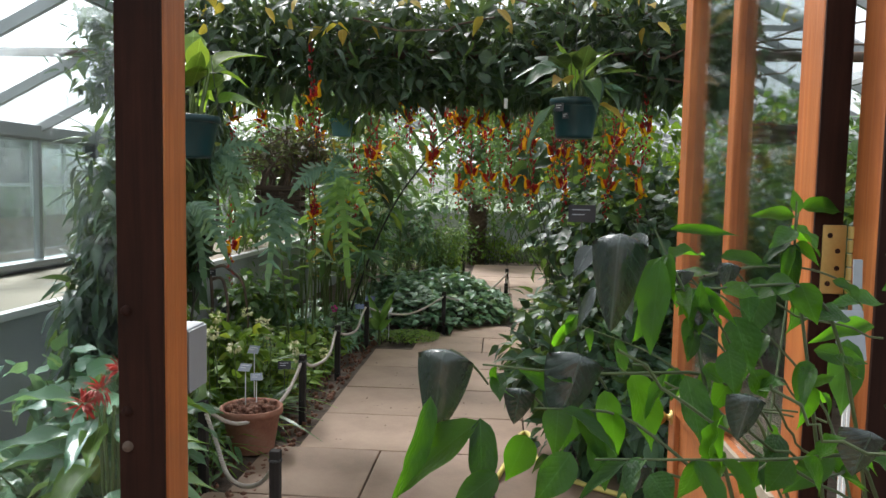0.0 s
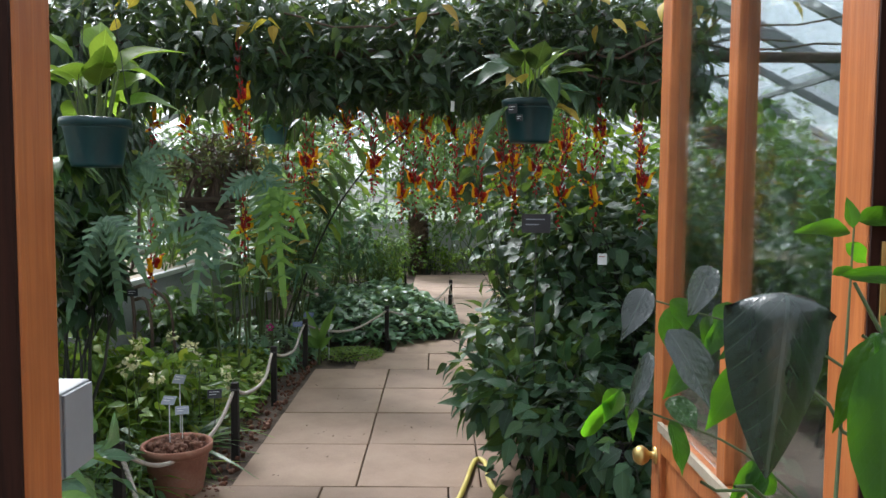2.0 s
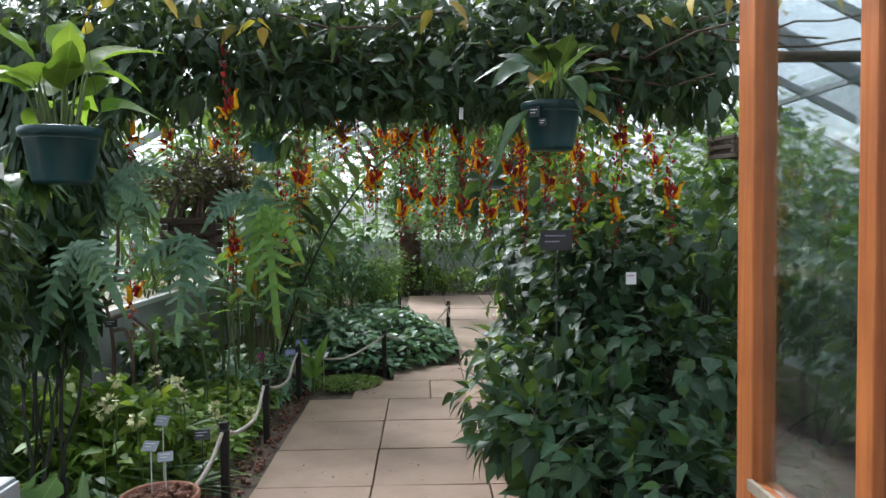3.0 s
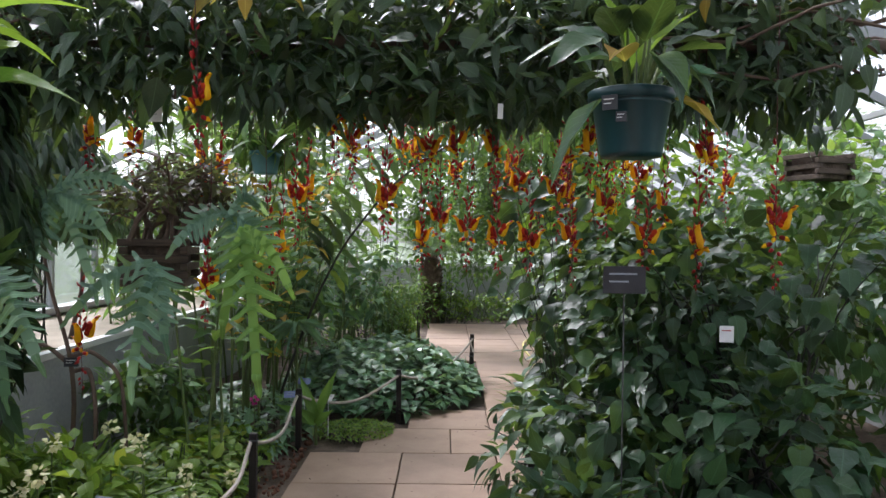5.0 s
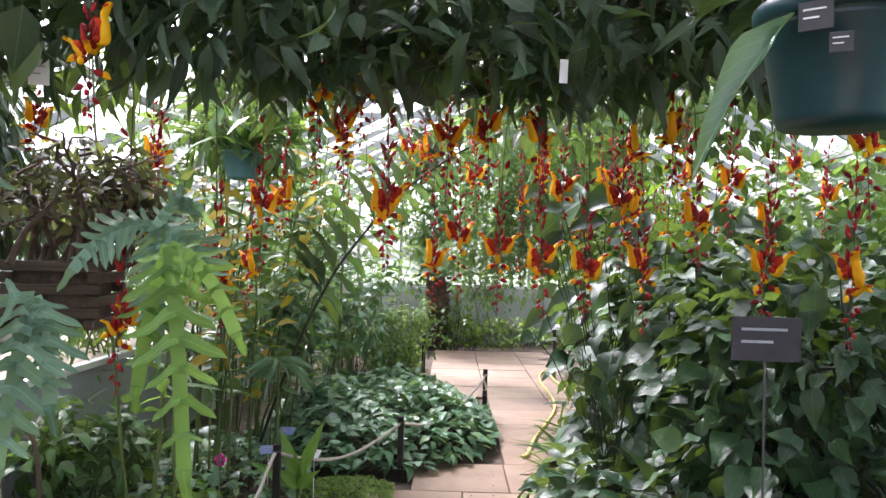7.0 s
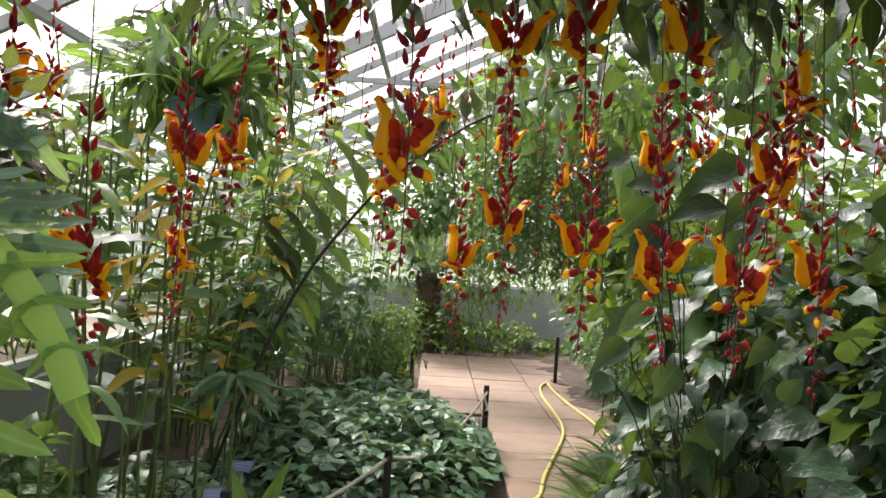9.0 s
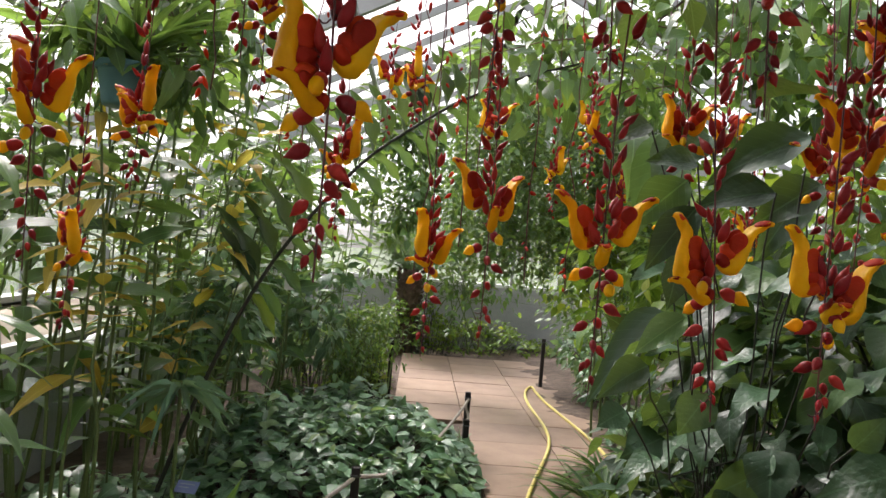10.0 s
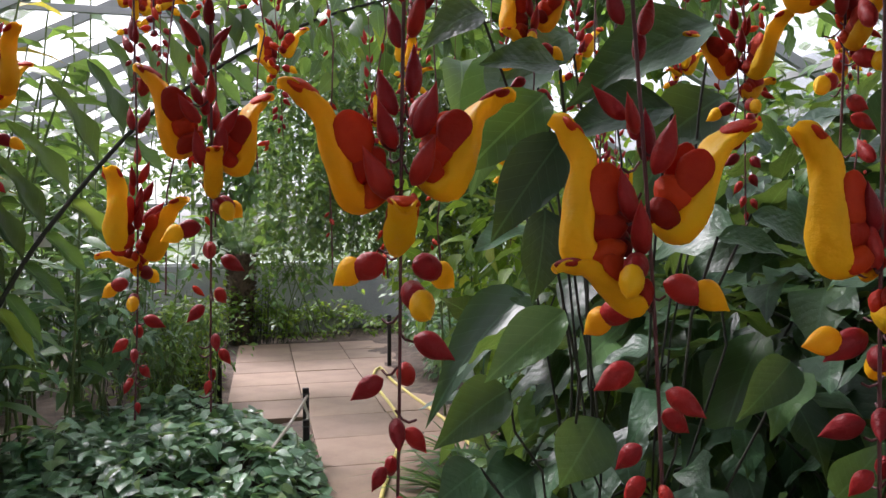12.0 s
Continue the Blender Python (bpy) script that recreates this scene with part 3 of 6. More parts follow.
part("door_knob", knob_bm, M_BRASS, door, "brass knob", True, pose(DX0 - 0.001, 2.345, 0.76, 0, -90, 0))
hinge = part("hinge", boxed(0.560, 0.600, 1.361, 1.365, 1.28, 1.40, 0.001), M_BRASS, door, "brass butt hinge")
pin = bmesh.new()
for k in range(5):
    bmesh.ops.create_cone(pin, cap_ends=True, segments=12, radius1=0.006, radius2=0.006, depth=0.021, matrix=pose(0.6065, 1.357, 1.292 + k * 0.024))
part("knuckle", pin, M_BRASS, hinge)
for z in (1.298, 1.325, 1.355, 1.382):
    bm = bmesh.new()
    bmesh.ops.create_cone(bm, cap_ends=True, segments=12, radius1=0.0045, radius2=0.0045, depth=0.002, matrix=pose(0.572 + 0.014 * (round(z * 1000) % 2), 1.3605, z, 90))
    part("screw", bm, M_WOOD_D, hinge)

# Thin strip that gives the hinge edge the posts' shaded colour.
part("edge", boxed(0.547, 0.595, 1.3655, 1.3695, 0.02, 2.12), M_WOOD_D, door, "dark hinge edge")
jb = thing("junction_box", -0.642, 1.452, 1.11, "pale grey plastic electrical box fixed behind the door post", "junction box")
part("body", boxed(-0.04, 0.046, -0.048, 0.048, -0.07, 0.06, 0.005), M_PLASTIC, jb)
part("lid", boxed(0.0465, 0.051, -0.044, 0.044, -0.066, 0.056, 0.002), M_PLASTIC, jb)


# ---- plants: builders ----
def shrub(name, label, category, x, y, lo, hi, rx, ry, count, size, tpls, leaf_mat, stem_mat=M_DARKSTEM, stems=9, seed=1, group="", hollow=0.45, droop=0.35, z0=0.0, kind="", root=None):
    """A bush: bent stems from the ground, branches, and leaves over an uneven crown."""
    g = rnd(seed)
    t = thing(name, x, y, z0, label, category, group, kind)
    lumps = unit(g.normal(0, 1, (9, 3))) * np.array([rx, ry, (hi - lo) / 2]) * 0.62
    lumps += [0, 0, (lo + hi) / 2]
    which = g.integers(0, 9, count)
    d = unit(g.normal(0, 1, (count, 3)))
    r = (hollow + (1 - hollow) * g.random(count)) * 0.55
    pos = lumps[which] + d * r[:, None] * np.array([rx, ry, (hi - lo) / 2])
    pos[:, 2] = np.clip(pos[:, 2], max(lo, 0.03), hi)
    way = d + [0, 0, -droop] + g.normal(0, 0.35, (count, 3))
    L = g.uniform(size * 0.55, size * 1.15, count)
    geo = Geo()
    leaves(geo, g, tpls, pos, way, L, up=d * 0.6 + [0, 0, 0.8], spin=0.4)
    geo.obj("foliage", leaf_mat, t, kind="stuff")
    for k in range(stems):
        st = Geo()
        a = g.normal(0, 0.12, 3) * [rx * 2, ry * 2, 0]
        if root is not None:
            a[2] = root
        b = lumps[k % 9] + g.normal(0, 0.05, 3)
        p = curve(a, b, -0.08, 8, 0.015, g)
        st.tube(p, np.linspace(0.011, 0.004, 8), 6)
        for q in range(4):
            e = b + unit(g.normal(0, 1, 3)) * np.array([rx, ry, (hi - lo) / 2]) * 0.5
            e[2] = np.clip(e[2], lo, hi)
            st.tube(curve(p[4 + q % 3], e, -0.03, 6, 0.01, g), np.linspace(0.005, 0.0018, 6), 5)
        st.obj("stem", stem_mat, t)
    return t


def canes(name, label, category, x, y, n, height, spread, size, tpls, leaf_mat, stem_mat, seed, group="", lean=0.12, z0=0.0, per=16, start=0.3, thick=0.009, old_mat=None):
    """Upright canes with leaves set alternately along them."""
    g = rnd(seed)
    t = thing(name, x, y, z0, label, category, group)
    lf, old = Geo(), Geo()
    for k in range(n):
        st = Geo()
        a = np.array([g.uniform(-spread, spread), g.uniform(-spread, spread), -0.02])
        h = height * g.uniform(0.7, 1.1)
        b = a + [g.normal(0, lean) * h, g.normal(0, lean) * h, h]
        p = curve(a, b, 0, 10, 0.008, g)
        p[:, 0] += np.linspace(0, 1, 10) ** 2 * g.normal(0, 0.06) * h
        st.tube(p, np.linspace(thick, thick * 0.45, 10), 6)
        st.obj("cane", stem_mat, t)
        s = np.linspace(start, 1, per)
        base = np.stack([np.interp(s, np.linspace(0, 1, 10), p[:, c]) for c in range(3)], 1)
        az = g.uniform(0, 6.28) + np.arange(per) * 3.14 + g.normal(0, 0.4, per)
        way = np.stack([np.cos(az), np.sin(az), g.normal(0.35, 0.25, per)], 1)
        target = old if (old_mat and g.random() < 0.3) else lf
        leaves(target, g, tpls, base, way, g.uniform(size * 0.7, size * 1.15, per), spin=0.25)
    if lf.n:
        lf.obj("foliage", leaf_mat, t, kind="stuff")
    if old.n:
        old.obj("yellowing_leaves", old_mat, t, "yellowing dry leaves", "stuff")
    return t


def tuft(name, label, category, x, y, n, size, tpls, mat, seed, group="", z0=0.0, up=0.8, r=0.05, kind=""):
    """A clump of leaves rising from one crown."""
    g = rnd(seed)
    t = thing(name, x, y, z0, label, category, group, kind)
    az = g.uniform(0, 6.28, n)
    base = np.stack([np.cos(az) * r * g.random(n), np.sin(az) * r * g.random(n), np.full(n, 0.0)], 1)
    way = np.stack([np.cos(az), np.sin(az), g.normal(up, 0.3, n)], 1)
    size_each = g.uniform(size * 0.6, size * 1.15, n)
    if n > 60:
        geo = Geo()
        leaves(geo, g, tpls, base, way, size_each, spin=0.2)
        geo.obj("foliage", mat, t, kind="stuff")
        return t
    for k in range(n):
        geo = Geo()
        leaves(geo, g, tpls, base[k:k + 1], way[k:k + 1], size_each[k:k + 1], spin=0.2)
        geo.obj("leaf", mat, t)
    return t


def carpet(name, label, category, x0, x1, y0, y1, height, count, size, tpls, mat, seed, lump=0.5, group=""):
    """Low ground cover over an uneven patch."""
    g = rnd(seed)
    cx, cy = (x0 + x1) / 2, (y0 + y1) / 2
    t = thing(name, cx, cy, 0, label, category, group)
    u = g.uniform(-1, 1, (count, 2))
    u = u[(u ** 2).sum(1) < 1.0 + 0.1 * g.random(len(u))]
    n = len(u)
    px, py = u[:, 0] * (x1 - x0) / 2, u[:, 1] * (y1 - y0) / 2
    edge = np.clip(1 - (u ** 2).sum(1), 0.03, 1) ** 0.5
    hills = np.array([noise.noise(Vector((a * 2.2 + cx, b * 2.2 + cy, seed))) for a, b in zip(px, py)])
    top = height * edge * (1 - lump / 2 + lump * hills)
    pz = np.maximum(0.02, top * g.uniform(0.55, 1.05, n))
    way = np.stack([g.normal(0, 1, n), g.normal(-0.3, 1, n), g.normal(-0.05, 0.22, n)], 1)
    geo = Geo()
    leaves(geo, g, tpls, np.stack([px, py, pz], 1), way, g.uniform(size * 0.6, size * 1.2, n), spin=0.24)
    geo.obj("foliage", mat, t, kind="stuff")
    st = Geo()
    for k in range(min(n, 160)):
        st.tube(curve((px[k] * 0.9, py[k] * 0.9, -0.02), (px[k], py[k], pz[k]), 0, 4, 0.005, g), [0.004, 0.003, 0.003, 0.002], 5)
    st.obj("undergrowth", M_DARKSTEM, t, kind="stuff")
    return t


# ---- the climber over the cross beam ----
vine = thing("climbing_vine", 0.3, 4.55, 0, "dense dark climbing vine trained over an overhead beam", "vine")
g = rnd(11)
wood = Geo()
for k in range(26):
    x = g.uniform(-2.6, 1.0)
    a = np.array([x, g.normal(0, 0.15), g.uniform(2.1, 2.5)])
    wood.tube(curve(a, a + [g.normal(0, 0.9), g.normal(0, 0.2), g.normal(0.05, 0.15)], 0.06, 9, 0.03, g), 0.006, 5)
wood.tube([(-3.6, 0, 2.24), (0, 0, 2.24), (3.7, 0, 2.24)], 0.03, 8)
for k in range(14):
    a = np.array([g.uniform(-2.4, 0.9), g.uniform(-1.5, -0.2), g.uniform(2.5, 2.9)])
    wood.tube(curve(a, a + [g.normal(0, 0.8), g.normal(0, 0.5), g.normal(0, 0.1)], 0.1, 9, 0.04, g), 0.0045, 5)
wood.obj("framework", M_TWIG, vine, "bare looping vine stems", "stuff")
n = 9500
pos = np.stack([g.uniform(-2.8, 1.1, n), g.normal(0, 0.17, n), 1.99 + 0.58 * g.random(n) ** 0.9], 1)
pos[:, 2] += 0.04 * np.sin(pos[:, 0] * 3.1) + 0.03 * np.sin(pos[:, 0] * 7.7)
way = np.stack([g.normal(0, 0.9, n), g.normal(-0.4, 0.5, n), g.normal(-0.28, 0.6, n)], 1)
geo = Geo()
leaves(geo, g, T_LANCE + T_LANCE + T_OVATE[1:], pos, way, g.uniform(0.05, 0.13, n), up=np.tile([0, -0.5, 0.9], (n, 1)), spin=0.5)
geo.obj("foliage", M_DEEP, vine, kind="stuff")
n = 330
pos = np.stack([g.uniform(-2.7, 1.1, n), g.normal(0, 0.17, n), g.uniform(1.98, 2.1, n)], 1)
pos = pos[np.array([noise.noise(Vector((a * 5.0, b * 5.0, 3.0))) for a, b, c in pos]) > -0.1]
n = len(pos)
way = np.stack([g.normal(0, 0.3, n), g.normal(-0.1, 0.25, n), np.full(n, -1.0)], 1)
geo = Geo()
leaves(geo, g, T_LANCE + T_OVATE[:1], pos, way, g.uniform(0.06, 0.17, n), up=np.tile([0, -1.0, 0], (n, 1)), spin=0.5)
geo.obj("hanging_leaves", M_DEEP, vine, "long leaves hanging below the beam", "stuff")
n = 700
pos = np.stack([g.uniform(-2.8, -1.0, n), g.normal(0.1, 0.2, n), g.uniform(1.93, 2.3, n)], 1)
way = np.stack([g.normal(0, 0.6, n), g.normal(-0.2, 0.5, n), g.normal(-0.7, 0.5, n)], 1)
geo = Geo()
leaves(geo, g, T_LANCE, pos, way, g.uniform(0.07, 0.14, n), spin=0.5)
geo.obj("trailing_foliage", M_DEEP, vine, "leaves trailing below the west end of the beam", "stuff")
n = 1900
pos = np.stack([g.uniform(-2.5, 1.0, n), g.uniform(-1.7, 0.5, n), g.uniform(2.42, 3.0, n)], 1)
keep = np.array([noise.noise(Vector(p) * 1.3) for p in pos]) > -0.12
pos = pos[keep]
n = len(pos)
way = np.stack([g.normal(0, 0.7, n), g.normal(-0.2, 0.6, n), g.normal(-0.4, 0.35, n)], 1)
geo = Geo()
leaves(geo, g, T_OVATE, pos, way, g.uniform(0.07, 0.14, n), spin=0.4)
geo.obj("upper_foliage", M_BUSH, vine, "looser sunlit leaves above the beam", "stuff")
n = 3000
pos = np.stack([g.uniform(-1.35, 1.2, n), g.uniform(0.15, 0.92, n), 2.03 + 0.5 * g.random(n) ** 0.8], 1)
pos[:, 2] += 0.05 * np.sin(pos[:, 0] * 4.3) + 0.04 * np.sin(pos[:, 0] * 9.1)
way = np.stack([g.normal(0, 0.7, n), g.normal(-0.2, 0.6, n), g.normal(-0.6, 0.4, n)], 1)
geo = Geo()
leaves(geo, g, T_LANCE + T_OVATE, pos, way, g.uniform(0.06, 0.14, n), spin=0.4)
geo.obj("rear_foliage", M_DEEP, vine, "dark leaves behind the beam", "stuff")
rods = Geo()
for x in (-1.3, -0.4, 0.5, 1.15):
    rods.tube([(x, 0.0, 2.26), (x + 0.02, 0.45, 2.28), (x, 0.95, 2.27)], 0.008, 6)
rods.tube([(-1.45, 0.9, 2.28), (0, 0.91, 2.29), (1.35, 0.9, 2.28)], 0.009, 6)
rods.obj("training_wires", M_TWIG, vine, "thin rods the vine is trained on", "stuff")
n = 46
pos = np.stack([g.uniform(-2.2, 1.4, n), g.uniform(-0.6, -0.1, n), g.uniform(2.3, 2.6, n)], 1)
geo = Geo()
leaves(geo, g, T_OVATE, pos, np.stack([g.normal(0, 0.5, n), g.normal(-0.4, 0.4, n), g.normal(-0.6, 0.3, n)], 1), g.uniform(0.08, 0.13, n), spin=0.4)
geo.obj("yellow_leaves", M_YELLOW, vine, "scattered yellow leaves", "stuff")

# dark climber column at the west end of the beam
for cx, cy, sd, rr, zlo, lab in ((-2.0, 4.35, 21, 0.20, 0.95, "dark leafy climber column under the beam"), (-2.55, 5.9, 22, 0.38, 1.5, "dark leafy climber column by the glazing")):
    g = rnd(sd)
    col = thing("climber_column", cx, cy, 0, lab, "climber", "climber columns")
    n = 2600
    z = g.uniform(zlo, 2.25, n)
    az = g.uniform(0, 6.28, n)
    r = rr * (0.5 + 0.6 * g.random(n)) * (1 + 0.25 * np.sin(z * 5))
    pos = np.stack([np.cos(az) * r, np.sin(az) * r, z], 1)
    geo = Geo()
    leaves(geo, g, T_LANCE, pos, np.stack([np.cos(az), np.sin(az), np.full(n, -1.1)], 1), g.uniform(0.09, 0.16, n), up=np.stack([np.cos(az), np.sin(az), np.full(n, 0.6)], 1), spin=0.35)
    geo.obj("foliage", M_DEEP, col, kind="stuff")
    for k in range(5):
        st = Geo()
        a = np.array([g.normal(0, 0.06), g.normal(0, 0.06), -0.02])
        st.tube(curve(a, a + [g.normal(0, 0.12), g.normal(0, 0.12), 2.2], 0, 10, 0.03, g), 0.006, 6)
        st.obj("stem", M_DARKSTEM, col)

# ---- bushes and beds ----
shrub("broadleaf_bush", "large bush with broad drooping dark green leaves", "bush", 1.15, 4.75, 0.25, 1.62, 0.72, 0.95, 1500, 0.12, T_BROAD, M_BUSH, stems=14, seed=31)
shrub("broadleaf_bush", "large bush with broad drooping dark green leaves", "bush", 1.25, 6.3, 0.2, 1.75, 1.0, 1.1, 2100, 0.125, T_BROAD, M_BUSH, stems=14, seed=32)
shrub("broadleaf_bush", "large bush with broad drooping dark green leaves", "bush", 2.3, 5.2, 0.2, 1.55, 0.9, 1.3, 1600, 0.13, T_BROAD, M_BUSH, stems=12, seed=33)
shrub("low_bush", "low dense bush of dark crinkled leaves beside the path", "bush", 0.55, 5.35, 0.0, 0.75, 0.5, 1.0, 1000, 0.13, T_OVATE, M_BUSH, stems=10, seed=34)
shrub("low_bush", "low dense bush of dark crinkled leaves beside the path", "bush", 0.95, 3.7, 0.0, 0.65, 0.5, 0.7, 700, 0.13, T_OVATE, M_BUSH, stems=10, seed=35)
shrub("sunlit_shrub", "tall shrub with bright yellow-green leaves", "shrub", 1.7, 8.2, 0.5, 2.4, 1.1, 1.2, 1700, 0.13, T_OVATE, M_LIME, M_STEM, 12, 36)
shrub("sunlit_shrub", "tall shrub with bright yellow-green leaves", "shrub", 2.8, 7.2, 0.3, 2.3, 0.9, 1.5, 1500, 0.13, T_OVATE, M_MID, M_STEM, 12, 37)
shrub("leafy_shrub", "mixed green shrub against the glazing", "shrub", 3.2, 10.2, 0.1, 2.0, 0.9, 2.0, 1600, 0.13, T_OVATE, M_MID, M_STEM, 12, 38)
carpet("ground_cover", "mound of pale-backed oval ground cover leaves", "ground cover", -1.75, 0.16, 7.65, 10.5, 0.54, 5200, 0.105, T_OVATE + T_ROUND, M_GROUND, 41)
carpet("ground_cover", "dark leafy ground cover in the bed", "ground cover", -2.4, -1.15, 6.3, 8.4, 0.3, 1300, 0.10, T_OVATE, M_GROUND, 42)
carpet("moss_patch", "bright green low mat at the path edge", "ground cover", -1.15, -0.55, 6.95, 7.6, 0.09, 2200, 0.034, T_LITE, M_LIME, 43)
carpet("ground_cover", "leafy bed plants along the low wall", "ground cover", -2.4, -1.3, 4.2, 6.6, 0.38, 2000, 0.10, T_OVATE, M_LIME, 44)
carpet("ground_cover", "low plants beside the entrance", "ground cover", -2.4, -1.3, 2.0, 4.6, 0.4, 1500, 0.11, T_LANCE, M_MID, 45)
canes("ginger_clump", "tall ginger canes with lance-shaped leaves", "ginger plant", -1.8, 8.5, 11, 2.8, 0.4, 0.27, T_ELLIPSE, M_MID, M_STEM, 51, "ginger clumps", 0.07, per=22, start=0.2, thick=0.010, old_mat=M_YELLOW)
canes("ginger_clump", "tall ginger canes with lance-shaped leaves", "ginger plant", -1.75, 7.3, 9, 2.8, 0.3, 0.25, T_ELLIPSE, M_MID, M_STEM, 52, "ginger clumps", 0.07, per=20, start=0.25, thick=0.010)
canes("ginger_clump", "tall ginger canes with lance-shaped leaves", "ginger plant", -1.35, 10.5, 14, 2.9, 0.45, 0.22, T_ELLIPSE, M_MID, M_STEM, 53, "ginger clumps", 0.12, per=22, start=0.2, thick=0.006)
canes("ginger_clump", "tall ginger canes with lance-shaped leaves", "ginger plant", -2.3, 10.0, 20, 2.5, 0.7, 0.26, T_LANCE, M_MID, M_STEM, 54, "ginger clumps", 0.1)
canes("ginger_clump", "tall ginger canes with lance-shaped leaves", "ginger plant", -2.0, 12.8, 20, 2.3, 0.8, 0.24, T_LANCE, M_MID, M_STEM, 55, "ginger clumps", 0.1)
carpet("bright_bush", "low bright green fine-leaved bush", "bush", -1.9, -0.55, 11.3, 13.6, 0.85, 2200, 0.07, T_OVATE, M_LIME, 56, 0.6)
carpet("bright_bush", "low bright green bed plants below the end windows", "bush", -2.2, 1.9, 14.75, 16.3, 0.62, 2600, 0.09, T_OVATE, M_LIME, 57, 0.6)
shrub("leafy_shrub", "mixed green shrub against the glazing", "shrub", 2.2, 13.5, 0.1, 2.3, 1.1, 1.4, 1800, 0.11, T_LITE, M_MID, M_STEM, 10, 58)

# ---- single leaves as parts ----
def blade(curl, fold, tip=0.38, wave=0.012, rows=10):
    geo = Geo()
    tp = template(1.0, rows, fold, curl, wave, tip)
    geo.many(tp["v"][None], tp)
    return geo.mesh("leaf")


BLADES = [blade(0.08, 0.18, 0.43, 0.03), blade(0.3, 0.22, 0.43, 0.03), blade(0.7, 0.25), blade(0.15, 0.3, 0.45, 0.06)]
SKINS = {}


def one_leaf(parent, base, tip, width, material, up=(0, -0.4, 1.0), kind=1, name="leaf"):
    """A leaf from base to tip, a part of its plant."""
    key = (kind, material.name)
    if key not in SKINS:
        SKINS[key] = BLADES[kind].copy()
        SKINS[key].materials.append(material)
    base, tip = Vector(base), Vector(tip)
    y = tip - base
    z = Vector(up)
    x = y.cross(z).normalized()
    z = x.cross(y).normalized()
    m = Matrix.Identity(4)
    for k, (c, s) in enumerate(((x, width), (y, 1.0), (z, y.length))):
        for r in range(3):
            m[r][k] = c[r] * s
    ob = link(name, SKINS[key], None, parent)
    ob.matrix_basis = Matrix.Translation(base) @ m
    return ob


# ---- plant leaning into the doorway from the entrance bay ----
near = thing("leaning_plant", 0.42, 0.72, 0, "sprawling plant with large glossy drooping leaves beside the doorway", "plant")


def local(p):
    return Vector(p) - Vector((0.42, 0.72, 0))


NEAR_STEMS = (
    ((0.42, 0.72, 0.0), (0.40, 0.70, 0.8), (0.29, 0.66, 1.38), (0.18, 0.65, 1.37), (0.13, 0.64, 1.37)),
    ((0.42, 0.72, 0.0), (0.36, 0.70, 0.9), (0.22, 0.66, 1.30), (0.07, 0.60, 1.305), (-0.01, 0.58, 1.315)),
    ((0.42, 0.72, 0.0), (0.40, 0.68, 0.9), (0.30, 0.61, 1.25), (0.21, 0.55, 1.26), (0.07, 0.52, 1.265)),
    ((0.42, 0.72, 0.0), (0.30, 0.70, 0.9), (0.17, 0.62, 1.29), (0.16, 0.64, 1.36), (0.13, 0.65, 1.42)),
    ((0.42, 0.72, 0.0), (0.36, 0.70, 0.8), (0.27, 0.66, 1.28), (0.26, 0.69, 1.40), (0.26, 0.69, 1.445)),
    ((0.42, 0.72, 0.0), (0.34, 0.68, 0.8), (0.18, 0.57, 1.22), (0.10, 0.59, 1.28), (0.03, 0.57, 1.285)),
    ((0.42, 0.72, 0.0), (0.45, 0.72, 0.8), (0.43, 0.68, 1.2), (0.40, 0.66, 1.36), (0.33, 0.62, 1.40)),
    ((0.42, 0.72, 0.0), (0.44, 0.80, 0.8), (0.40, 0.90, 1.2), (0.28, 0.94, 1.33), (0.13, 0.97, 1.37)),
    ((0.42, 0.72, 0.0), (0.44, 0.84, 0.7), (0.36, 0.94, 1.1), (0.22, 0.97, 1.24), (0.10, 0.98, 1.28)),
)
